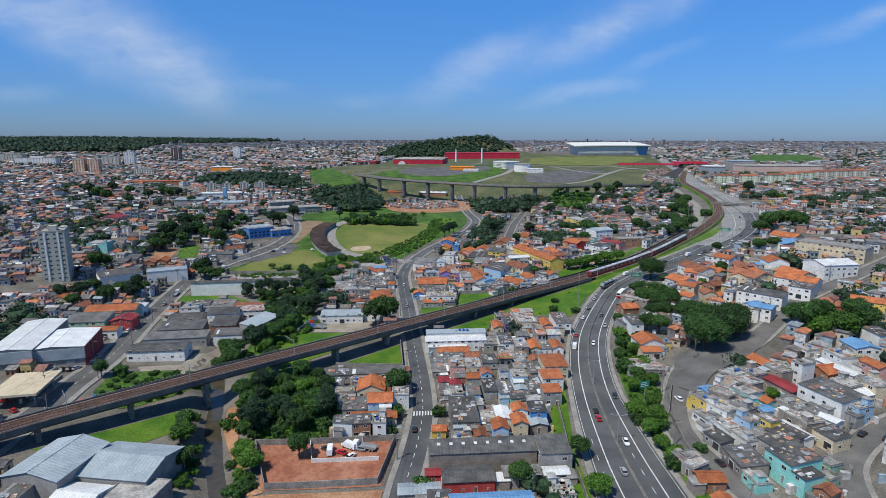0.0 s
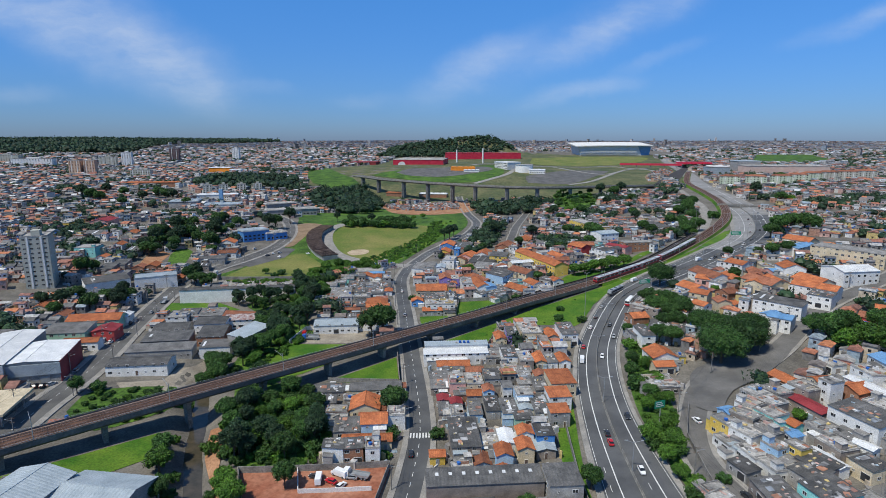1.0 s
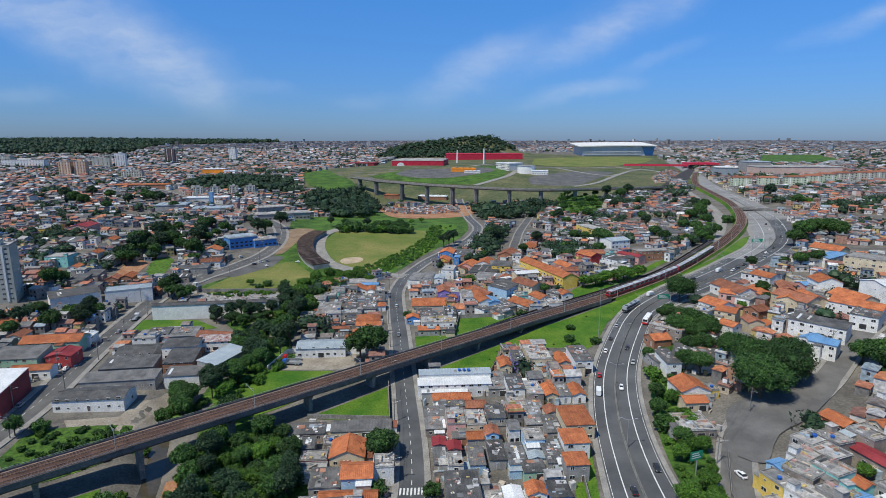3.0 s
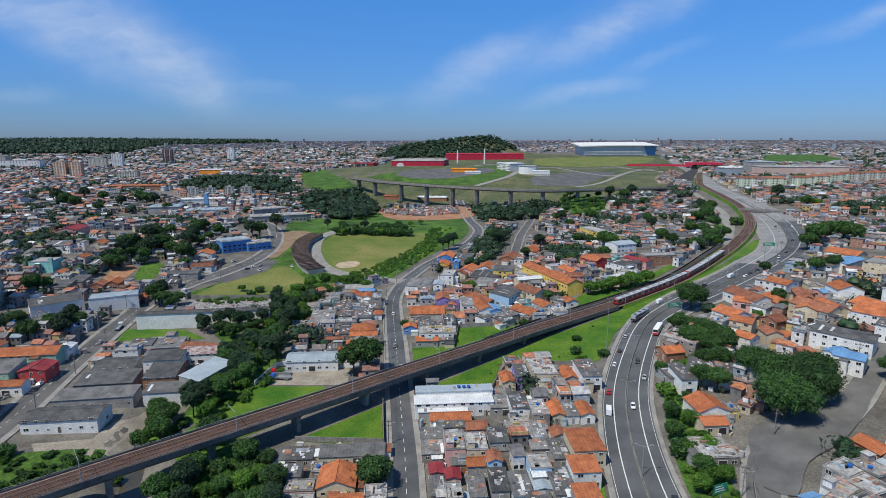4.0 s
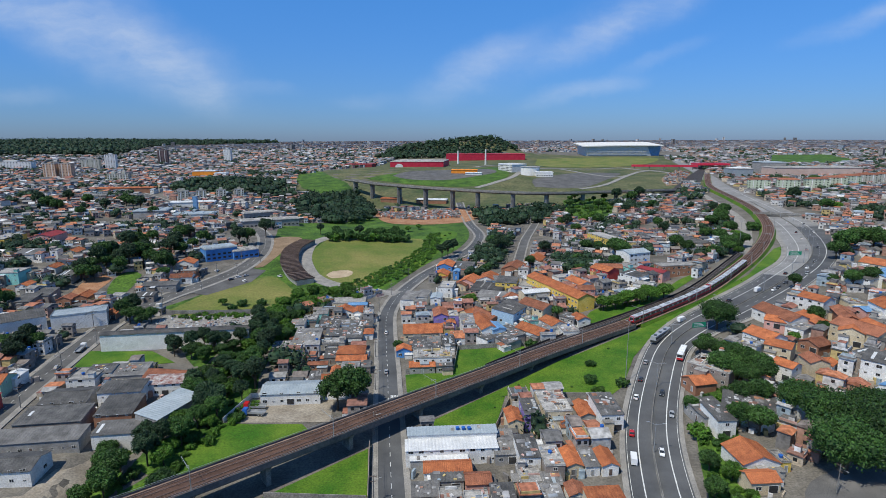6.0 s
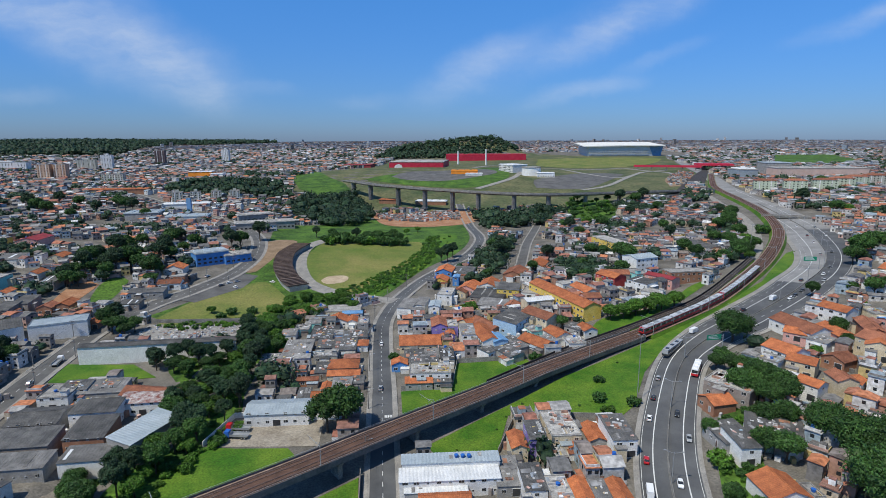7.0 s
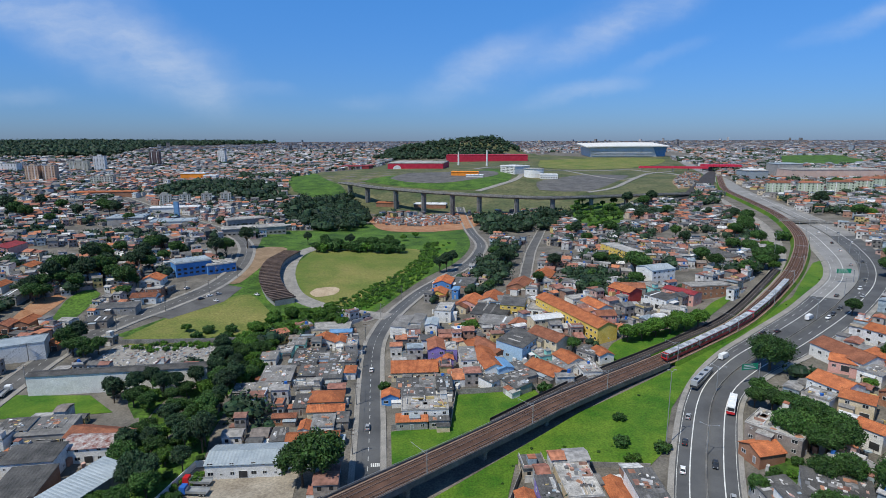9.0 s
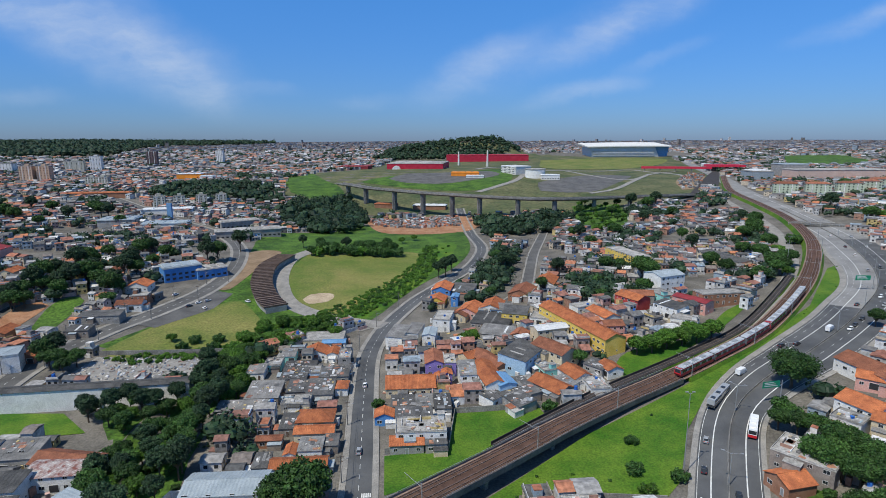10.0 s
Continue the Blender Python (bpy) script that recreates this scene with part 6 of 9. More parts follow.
def far_city():
    g = random.Random(8)
    walls, roofs, tanks, trees, infill = Solid(), Solid(), Solid(), [], []
    bands = [(120, 420, 7.0), (420, 900, 7.6), (900, 1600, 10.0), (1600, 2600, 14.5), (2600, 4750, 25.0)]
    hot = [(x, y, r + 1, w, d, t) for x, y, r, *e in taken for w, d, t in ([e] if e else [(2 * r, 2 * r, 0)])]
    grid = {}
    for q in hot:
        grid.setdefault((int(q[0] // 40), int(q[1] // 40)), []).append(q)

    def blocked(x, y, r):
        i, j = int(x // 40), int(y // 40)
        for a in (i - 1, i, i + 1):
            for b in (j - 1, j, j + 1):
                for q in grid.get((a, b), ()):
                    c, s_ = math.cos(radians(q[5])), math.sin(radians(q[5]))
                    dx, dy = x - q[0], y - q[1]
                    if abs(c * dx + s_ * dy) < q[3] / 2 + r and abs(c * dy - s_ * dx) < q[4] / 2 + r:
                        return True
        return False
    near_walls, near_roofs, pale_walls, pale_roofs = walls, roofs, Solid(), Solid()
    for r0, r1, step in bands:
        # the outermost bands take the palettes with haze painted into them
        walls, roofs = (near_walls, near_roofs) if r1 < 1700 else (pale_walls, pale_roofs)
        n = int(r1 / step)
        for iy in range(0, n + 1):
            for ix in range(-n, n + 1):
                bx, by = ix * step, iy * step
                q = math.hypot(bx, by)
                if not r0 <= q < r1 or abs(bx) > by * 0.98 + 60 or by < 118:
                    continue
                # blocks of streets, each turned its own way
                key = (math.floor((bx + 0.3 * by) / 140), math.floor((by - 0.3 * bx) / 110))
                h1 = random.Random(key[0] * 7919 + key[1] * 104729 + 3)
                turn = h1.choice((-38, -24, -12, 16, 28, 40)) + h1.uniform(-5, 5) if q > 420 else (42 if bx > 80 else 5)
                x, y = bx + g.uniform(-0.26, 0.26) * step, by + g.uniform(-0.26, 0.26) * step
                if q > 420:
                    # the district's rows follow its own streets
                    sx, sy = (key[0] + 0.5) * 140, (key[1] + 0.5) * 110
                    mx, my = (sx - 0.3 * sy) / 1.09, (sy + 0.3 * sx) / 1.09
                    ct, st = math.cos(radians(turn)), math.sin(radians(turn))
                    x, y = mx + ct * (x - mx) - st * (y - my), my + st * (x - mx) + ct * (y - my)
                fx, fy = (bx + 0.3 * by) / 140 % 1, (by - 0.3 * bx) / 110 % 1
                if (fx < 0.07 or fy < 0.08) and 420 < q < 2600:
                    if g.random() < 0.82:
                        continue
                kind = g.random()
                w, d = step * g.uniform(0.5, 1.02), step * g.uniform(0.5, 1.05)
                h = g.choice((3.0, 3.2, 3.4, 5.6, 6.0, 6.4)) if q < 2600 else g.uniform(4, 9)
                grow = noise.noise(Vector((x / 75, y / 75, 3.1))) + 0.5 * noise.noise(Vector((x / 24, y / 24, 7.7)))
                green = q < 2600 and kind < (0.10 if grow < (0.28 if q < 1100 else 0.32) else 0.84)
                if q > 1700 and (inside(x, y, BIG_GREEN) or inside(x, y, EAST_GREEN)):
                    continue
                if q < 1700:
                    if inside(x, y, BIG_GREEN) or (q < 900 and any(open_ground(x + ex, y + ey) for ex, ey in ((-3.5, -3.5), (3.5, -3.5), (3.5, 3.5), (-3.5, 3.5)))):
                        continue
                    if any(near_line(x, y, line) < half + (3.2 if q < 420 else 5) for line, half in roads_2d.values()):
                        continue
                if q < 700 and blocked(x, y, step * 0.42):
                    continue
                if inside(x, y, WOOD_HILL) or inside(x, y, WEST_WOOD) or inside(x, y, MID_WOOD) or inside(x, y, MID_WOOD_B) or inside(x, y, VIA_WOOD) or inside(x, y, STADIUM_GROUND):
                    continue
                z = land(x, y)
                if green:
                    trees.append((x, y, z, g.uniform(3.0, 5.8) * (1 if q < 1600 else step / 12)))
                    continue
                if q < 190 and w > 3.4:
                    infill.append((x, y, w, d, turn, h))
                    continue
                c, s_ = math.cos(radians(turn)), math.sin(radians(turn))

                def at(u, v, zz):
                    return (x + c * u - s_ * v, y + s_ * u + c * v, zz)
                if kind > 0.9985 and q > 2100:
                    h = g.uniform(12, 30)
                    w, d = g.uniform(11, 16), g.uniform(11, 16)
                e = [at(-w / 2, -d / 2, 0), at(w / 2, -d / 2, 0), at(w / 2, d / 2, 0), at(-w / 2, d / 2, 0)]
                walls.hull([(a, b, z - 1.5) for a, b, _ in e], [(a, b, z + h) for a, b, _ in e], 0, False)
                if q < 430 and g.random() < 0.45:
                    # a lower lean-to against the side
                    u, lo = g.choice((-1, 1)) * (w / 2 + 0.9), z + g.uniform(2.2, 2.8)
                    e2 = [at(u - 1.1, -d / 2, 0), at(u + 1.1, -d / 2, 0), at(u + 1.1, d * 0.3, 0), at(u - 1.1, d * 0.3, 0)]
                    walls.hull([(a, b, z - 1.0) for a, b, _ in e2], [(a, b, lo) for a, b, _ in e2], 0, False)
                    roofs.hull([(a, b, lo) for a, b, _ in e2], [(a, b, lo + (0.12 if k else 0.35)) for k, (a, b, _) in enumerate(e2)], 0, False)
                if q < 1500:
                    # dark openings on the two fronts, set into frames
                    for k in range(max(1, int(h / 3))):
                        for f in range(2):
                            u = -w / 4 + f * w / 2
                            lo = z + 1.0 + 3.0 * k
                            walls.face([at(u - 0.6, -d / 2 - 0.03, lo), at(u + 0.6, -d / 2 - 0.03, lo), at(u + 0.6, -d / 2 - 0.03, lo + 1.2), at(u - 0.6, -d / 2 - 0.03, lo + 1.2)], 1)
                elif h > 11:
                    for k in range(int(h / 3)):
                        lo = z + 1.0 + 3.0 * k
                        walls.face([at(-w / 2 + 1, -d / 2 - 0.05, lo), at(w / 2 - 1, -d / 2 - 0.05, lo), at(w / 2 - 1, -d / 2 - 0.05, lo + 1.2), at(-w / 2 + 1, -d / 2 - 0.05, lo + 1.2)], 1)
                o = 0.35
                a, b = w / 2 + o, d / 2 + o
                flat = h > 11 or g.random() < 0.34 or q > 2600
                if q < 700 and g.random() < 0.75:
                    # side openings, a yard wall, then a room, a tank or a canopy on the roof
                    for k in range(max(1, int(h / 3))):
                        for sx in (-1, 1):
                            lo, u = z + 1.0 + 3.0 * k, sx * (w / 2 + 0.03)
                            walls.face([at(u, -0.55, lo), at(u, 0.55, lo), at(u, 0.55, lo + 1.2), at(u, -0.55, lo + 1.2)][::sx], 1)
                    if g.random() < 0.5:
                        yl = z + g.uniform(1.6, 2.4)
                        e3 = [at(-w / 2, -d / 2 - 1.9, 0), at(w / 2, -d / 2 - 1.9, 0), at(w / 2, -d / 2 - 1.7, 0), at(-w / 2, -d / 2 - 1.7, 0)]
                        walls.hull([(p, r, z - 1) for p, r, _ in e3], [(p, r, yl) for p, r, _ in e3], 0, False)
                    if flat:
                        pick = g.random()
                        ox, oy = g.uniform(-0.22, 0.22) * w, g.uniform(-0.2, 0.2) * d
                        if pick < 0.4:
                            rw, rh = w * g.uniform(0.16, 0.26), g.uniform(2.0, 2.7)
                            e3 = [at(ox - rw, oy - rw, 0), at(ox + rw, oy - rw, 0), at(ox + rw, oy + rw, 0), at(ox - rw, oy + rw, 0)]
                            walls.hull([(p, r, z + h + 0.3) for p, r, _ in e3], [(p, r, z + h + rh) for p, r, _ in e3], 0, False)
                            roofs.hull([(p, r, z + h + rh) for p, r, _ in e3], [(p, r, z + h + rh + 0.25) for p, r, _ in e3], 0, False)
                        elif pick < 0.56:
                            c0 = at(ox, oy, z + h + 0.3)
                            tanks.tube(c0, (c0[0], c0[1], c0[2] + 1.15), 0.8, 0.65, 8)
                        for ux0, ux1, vy0, vy1 in ((-w / 2, w / 2, -d / 2, -d / 2 + 0.2), (-w / 2, -w / 2 + 0.2, -d / 2, d / 2), (w / 2 - 0.2, w / 2, -d / 2, d / 2)):
                            e3 = [at(ux0, vy0, 0), at(ux1, vy0, 0), at(ux1, vy1, 0), at(ux0, vy1, 0)]
                            walls.hull([(p, r, z + h + 0.3) for p, r, _ in e3], [(p, r, z + h + 1.1) for p, r, _ in e3], 0, False)
                    elif g.random() < 0.12:
                        c0 = at(w * 0.3, d * 0.25, z + h - 0.2)
                        tanks.tube(c0, (c0[0], c0[1], c0[2] + 1.9), 0.75, 0.62, 8)
                if flat:
                    roofs.hull([at(-a, -b, z + h), at(a, -b, z + h), at(a, b, z + h), at(-a, b, z + h)], [at(-a, -b, z + h + 0.3), at(a, -b, z + h + 0.3), at(a, b, z + h + 0.3), at(-a, b, z + h + 0.3)], 0, False)
                else:
                    rr = d * g.uniform(0.12, 0.24)
                    k = len(roofs.v)
                    roofs.v += [at(-a, -b, z + h - 0.1), at(a, -b, z + h - 0.1), at(a, b, z + h - 0.1), at(-a, b, z + h - 0.1), at(-a, 0, z + h + rr), at(a, 0, z + h + rr)]
                    roofs.f += [(k, k + 1, k + 5, k + 4), (k + 2, k + 3, k + 4, k + 5), (k + 1, k + 2, k + 5), (k + 3, k, k + 4)]
                    roofs.m += [0] * 4
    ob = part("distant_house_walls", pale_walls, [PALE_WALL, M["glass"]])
    tagged(ob, "small plastered houses of the outer city, haze painted into their pale colours", "houses", kind="stuff")
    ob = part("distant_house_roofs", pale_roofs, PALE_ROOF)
    tagged(ob, "grey and clay roofs of the outer city, haze painted into their pale colours", "roofs", kind="stuff")
    # the plots nearest the walk: houses of their own
    for x, y, w, d, turn, h in infill:
        house(x, y, w, d, turn + g.choice((0, 0, 90)) + g.uniform(-4, 4), h, g.choice("TOOGGDDDSSSS"), g.choice(("white", "white", "cream", "grey", "grey", "block", "block", "brick", "cream", "skyblue")))
    walls, roofs = near_walls, near_roofs
    ob = part("distant_house_walls", walls, [FAR_WALL, M["glass"]])
    tagged(ob, "dense far neighbourhoods of small plastered houses", "houses", kind="stuff")
    ob = part("distant_house_roofs", roofs, FAR_ROOF)
    tagged(ob, "mixed orange tile and grey roofs of the far city", "roofs", kind="stuff")
    tagged(part("roof_tanks", tanks, M["tank"]), "small blue plastic water tanks on flat roofs", "water tanks", kind="stuff")
    return trees


WOOD_HILL = [(-215, 1940), (-150, 2150), (100, 2240), (260, 2200), (275, 2080), (205, 2000), (160, 1925), (0, 1910), (-142, 1915)]
WEST_WOOD = [(-1428, 1833), (-1268, 1972), (-1089, 1978), (-1236, 2443), (-1330, 2800), (-1120, 3120), (-960, 3500), (-1300, 3900), (-2000, 4250), (-3300, 4500), (-2554, 3174)]
MID_WOOD = [(-413, 941), (-437, 1045), (-382, 1068), (-340, 1083), (-279, 1040), (-235, 996), (-217, 916), (-232, 886), (-283, 923), (-301, 930), (-357, 911)]
MID_WOOD_B = [(-200, 848), (-185, 912), (-159, 940), (-125, 942), (-93, 862), (-80, 772), (-87, 718), (-125, 715), (-164, 762)]
VIA_WOOD = [(46, 785), (144, 790), (125, 712), (48, 690)]
STADIUM_GROUND = [(380, 1850), (380, 2250), (860, 2250), (860, 1850)]
far_trees = far_city()

# ---- trees ----


def clump(s, c, r, n, g, size, mat=0):
    """A tuft of leaves: small bent leaf sprays over a rounded body."""
    for _ in range(n):
        v = Vector((g.gauss(0, 1), g.gauss(0, 1), g.gauss(0, 1) + 0.25)).normalized()
        p = Vector(c) + Vector((v.x, v.y, v.z * 0.85)) * r * g.uniform(0.66, 1.22)
        nrm = (v + Vector((g.gauss(0, 0.7), g.gauss(0, 0.7), g.gauss(0, 0.7)))).normalized()
        a = nrm.orthogonal().normalized()
        b = nrm.cross(a)
        t = g.uniform(0, 6.28)
        a, b = a * math.cos(t) + b * math.sin(t), b * math.cos(t) - a * math.sin(t)
        k = size * g.uniform(0.6, 1.4)
        s.face([p - a * k, p - b * k * 0.6 - nrm * k * 0.25, p + a * k, p + b * k * 0.6 - nrm * k * 0.25], mat)


def core(s, c, r, g, mat=0):
    k, rings = 7, 4
    base = len(s.v)
    for i in range(rings + 1):
        th = math.pi * i / rings
        for j in range(k):
            ph = 2 * math.pi * j / k
            q = r * g.uniform(0.78, 1.0)
            s.v.append((c[0] + q * math.sin(th) * math.cos(ph), c[1] + q * math.sin(th) * math.sin(ph), c[2] + q * 0.82 * math.cos(th)))
    for i in range(rings):
        for j in range(k):
            a, b = base + i * k + j, base + i * k + (j + 1) % k
            s.f.append((a, a + k, b + k, b))
            s.m.append(mat)


def tree_meshes(height, radius, lobes, seed, leaf, flat=0.6, dens=110, size=0.27, seat=0.72):
    g = random.Random(seed)
    trunk, crown = Solid(), Solid()
    fork = height * 0.42
    trunk.tube((0, 0, -0.6), (0.1, 0.05, fork), radius * 0.075, radius * 0.05, 8)
    for i in range(lobes):
        t = 2.4 * i
        q = math.sqrt((i + 0.5) / lobes) * radius * 0.78
        c = (q * math.cos(t) * g.uniform(0.8, 1.15), q * math.sin(t) * g.uniform(0.8, 1.15), height * seat + (1 - (q / radius) ** 2) * height * 0.22 * flat + g.uniform(-0.09, 0.06) * height)
        r = radius * g.uniform(0.15, 0.36)
        if i % 2 == 0:
            trunk.tube((0.1, 0.05, fork * g.uniform(0.75, 1.0)), c, radius * 0.035, radius * 0.012, 5)
        core(crown, c, r * 0.66, g)
        clump(crown, c, r, int(dens * 1.5 * (r / (radius * 0.34)) ** 2), g, size * radius / 4.5 + 0.07)
        lower = (c[0] * 0.95, c[1] * 0.95, c[2] - r * 1.0)
        core(crown, lower, r * 0.6, g)
        clump(crown, lower, r * 0.85, int(dens * 0.55), g, size * radius / 4.5 + 0.07)
    return trunk.mesh("trunk", [M["trunk"]]), crown.mesh("crown", [M[leaf]])


TREE_KINDS = {
    "round": [tree_meshes(8.0, 4.2, 32, s, "leaf", 1.1, 130, 0.22) for s in (1, 2, 3)],
    "light": [tree_meshes(6.0, 3.6, 26, s, "leaf_light", 0.9, 130, 0.22, seat=0.62) for s in (4, 5)],
    "dull": [tree_meshes(11.0, 4.2, 34, s, "leaf_blue", 1.7, 120, 0.22, seat=0.62) for s in (6, 7)],
    "great": [tree_meshes(15.0, 9.0, 84, s, "leaf_deep", 0.9, 120, 0.14, 0.60) for s in (8, 9)],
    "bush": [tree_meshes(3.0, 2.3, 10, s, "leaf", 0.9, 80, 0.30, 0.42) for s in (10, 11)] + [tree_meshes(2.8, 2.3, 10, 12, "leaf_light", 0.9, 80, 0.30, 0.42)],
}
TREE_KINDS["lush"] = [tree_meshes(2.6, 2.5, 10, s, "leaf_light", 0.9, 80, 0.26, 0.40) for s in (13, 14)]
TREE_WORDS = {"lush": "low lush bright-green bush", "round": "broad dark-green leafy street tree", "light": "small bright-green leafy tree", "dull": "tall dull-green tree with ragged crown", "great": "huge spreading dark-green tree over the street", "bush": "low leafy green bush"}
tree_rng = random.Random(21)


far_growth = {}


def tree(x, y, kind="round", size=1.0, turn=None):
    tr, cr = tree_rng.choice(TREE_KINDS[kind])
    if y < 212 and near_line(x, y, STREAM) < (5.0 if kind in ("bush", "lush") else 8.5):
        return None
    turn = tree_rng.uniform(0, 360) if turn is None else turn
    if math.hypot(x, y) > (330 if kind in ("bush", "lush") else 540):
        m = on_land(x, y, turn) @ Matrix.Diagonal((size, size, size, 1))
        for k, me in ((0, tr), (1, cr)):
            s = far_growth.setdefault(me.materials[0].name, (Solid(), me.materials[0]))[0]
            n = len(s.v)
            s.v += [tuple(m @ v.co) for v in me.vertices]
            s.f += [tuple(n + i for i in f.vertices) for f in me.polygons]
            s.m += [0] * len(me.polygons)
        return None
    low = kind in ("bush", "lush")
    t = thing("bush" if low else "tree", on_land(x, y, turn) @ Matrix.Diagonal((size, size, size * tree_rng.uniform(0.88, 1.12), 1)), TREE_WORDS[kind], "bush" if low else "tree", "bushes" if low else "trees")
    part("trunk", tr, None, t)
    part("crown", cr, None, t)
    return t


def grove(poly, kinds, gap, seed, size=(0.75, 1.2), keep=1.0, clear=True):
    g = random.Random(seed)
    x0, x1 = min(p[0] for p in poly), max(p[0] for p in poly)
    y0, y1 = min(p[1] for p in poly), max(p[1] for p in poly)
    y = y0
    while y < y1:
        x = x0
        while x < x1:
            px, py = x + g.uniform(-0.4, 0.4) * gap, y + g.uniform(-0.4, 0.4) * gap
            k, sz = g.choice(kinds), g.uniform(*size)
            if inside(px, py, poly) and g.random() < keep and (not clear or (free(px, py, 1.0, False) and all(near_line(px, py, line) > half - 1 for n, (line, half) in roads_2d.items() if n != "STREAM"))):
                tree(px, py, k, sz)
            x += gap
        y += gap


for px, py, ps in ((119, 236, 1.15), (133, 245, 1.1), (127, 257, 1.0), (142, 258, 0.95), (125, 268, 0.8)):
    tree(px, py, "great", ps)
grove(COPSE, ["round", "round", "light", "dull"], 6.2, 41, (0.75, 1.1))
grove(COPSE, ["bush", "bush", "lush"], 4.2, 71, (1.0, 1.9), 0.9)
grove([p[:2] for p in GRASS_B], ["lush", "bush"], 9.0, 72, (0.12, 0.34), 0.6)
grove(GULLY, ["round", "dull", "round", "light", "bush"], 5.6, 42, (0.7, 1.15))
grove([(-80, 150), (-98, 196), (-90, 200), (-68, 148)], ["bush", "bush", "light"], 4.5, 43, (0.8, 1.4))
grove([(-62, 148), (-84, 202), (-74, 206), (-54, 150)], ["bush", "bush", "light"], 5.0, 44, (0.7, 1.3), 0.8)
grove([(-135, 205), (-108, 232), (-96, 222), (-118, 200)], ["bush", "bush"], 4.5, 45, (0.6, 1.1))
grove([(-60, 178), (-16, 180), (-14, 188), (-62, 186)], ["bush"], 3.6, 46, (0.6, 1.0))
grove([(-57, 458), (-46, 491), (-18, 546), (-2, 590), (8, 660), (14, 655), (10, 615), (-6, 552), (-31, 490), (-48, 458)], ["bush", "bush"], 7.0, 47, (0.4, 0.8), 0.5)
grove([(-90, 238), (-84, 252), (-79, 270), (-76, 288), (-68, 300), (-66, 292), (-71, 276), (-77, 262), (-80, 246)], ["lush", "bush", "lush"], 3.8, 52, (0.7, 1.2), 0.9)
grove([(-95, 417), (-94, 444), (-79, 461), (-63, 465), (-52, 452), (-62, 428), (-72, 420), (-74, 390), (-76, 366)], ["lush", "lush", "light", "bush"], 4.6, 61, (0.8, 1.3))
grove(BANK_GROWTH, ["lush", "lush", "bush"], 3.4, 62, (0.45, 0.9))
grove(HEDGE, ["lush", "bush", "lush"], 3.6, 63, (0.5, 0.95), 0.9)
grove(SHRUB_R, ["bush", "bush", "lush", "light"], 4.0, 48, (0.55, 1.0), 0.85)
grove(WORKS_SCRUB, ["bush"], 4.2, 49, (0.5, 0.9), 0.8)
grove(GREEN_HILL, ["bush", "light", "round"], 10, 50, (0.8, 1.4), 0.6)
grove([(-88, 416), (-70, 438), (-50, 448), (-42, 440), (-60, 420)], ["bush", "bush", "light"], 5, 51, (0.7, 1.2), 0.9)
tree(-123.0, 345.0, "dull", 1.05)
tree(-116.0, 349.0, "dull", 1.0)
tree(-105.0, 349.5, "dull", 0.9)
tree(-230.2, 327.4, "dull", 1)
tree(-217.9, 327.0, "dull", 1.1)
tree(-201.9, 325.7, "round", 1.3)
tree(-188.5, 331.1, "dull", 1.1)
tree(-219.4, 342.6, "round", 1.2)
tree(-191.3, 349.0, "round", 1.1)
tree(-215.9, 316.2, "round", 1)
tree(-17.4, 213.6, "round", 1.3)
tree(-29.1, 290.7, "round", 1.9)
tree(-16.3, 195.7, "bush", 1.5)
tree(0.1, 195.4, "bush", 1.6)
tree(26.9, 231.6, "bush", 1.4)
tree(29.2, 237.8, "bush", 1.1)
tree(93.4, 276.7, "round", 0.7)
tree(88.9, 261.2, "bush", 2)
tree(84.3, 243.5, "round", 0.8)
tree(79.3, 229.6, "round", 0.8)
tree(79.2, 221.4, "bush", 2)
tree(79.9, 210.7, "round", 0.8)
tree(87.7, 222.6, "light", 0.9)
tree(113.9, 298.0, "round", 1.3)
tree(122.2, 301.6, "round", 1.4)
tree(125.9, 294.2, "round", 1.3)
tree(103.7, 263.6, "round", 1)
tree(108.0, 259.6, "round", 1.2)
tree(110.8, 277.5, "round", 1.0)
tree(70.4, 183.3, "light", 1.1)
tree(75.1, 177.6, "light", 1.2)
tree(171.3, 245.3, "round", 1.3)
tree(172.8, 253.4, "round", 1.2)
tree(176.7, 246.6, "round", 1.2)
tree(158.8, 324.5, "light", 0.7)
tree(135.5, 346.0, "great", 0.9)
tree(175.7, 229.2, "light", 2.2)
tree(170.5, 234.1, "light", 1.8)
tree(166.9, 242.3, "round", 1.6)
tree(177.4, 246.4, "round", 1.5)
tree(189.1, 234.0, "round", 1.4)
tree(192.3, 245.5, "round", 1.5)
tree(168.5, 253.2, "round", 1.2)
tree(45.1, 162.4, "round", 0.9)
tree(45.9, 142.8, "light", 1.1)
tree(70.6, 181.0, "bush", 1.6)
tree(71.3, 171.9, "light", 0.9)
tree(72.0, 163.9, "light", 0.8)
tree(74.6, 175.8, "bush", 1.8)
tree(71.2, 153.2, "bush", 1.6)
tree(-46.6, 168.6, "round", 0.9)
tree(-15.5, 217.3, "round", 1.0)
tree(-15.1, 222.3, "bush", 1.5)
tree(24.2, 149.9, "round", 0.95)
tree(-5.5, 150.5, "bush", 1.6)
tree(121.1, 187.5, "light", 0.7)
tree(83.1, 160.5, "bush", 1)
tree(-91.7, 185.6, "round", 0.9)
tree(-90.3, 178.1, "round", 0.8)
tree(-94.1, 193.6, "round", 0.9)
tree(-81.9, 161.6, "round", 0.9)
tree(-76.5, 151.5, "light", 0.9)
tree(-73.6, 175.4, "bush", 1.8)
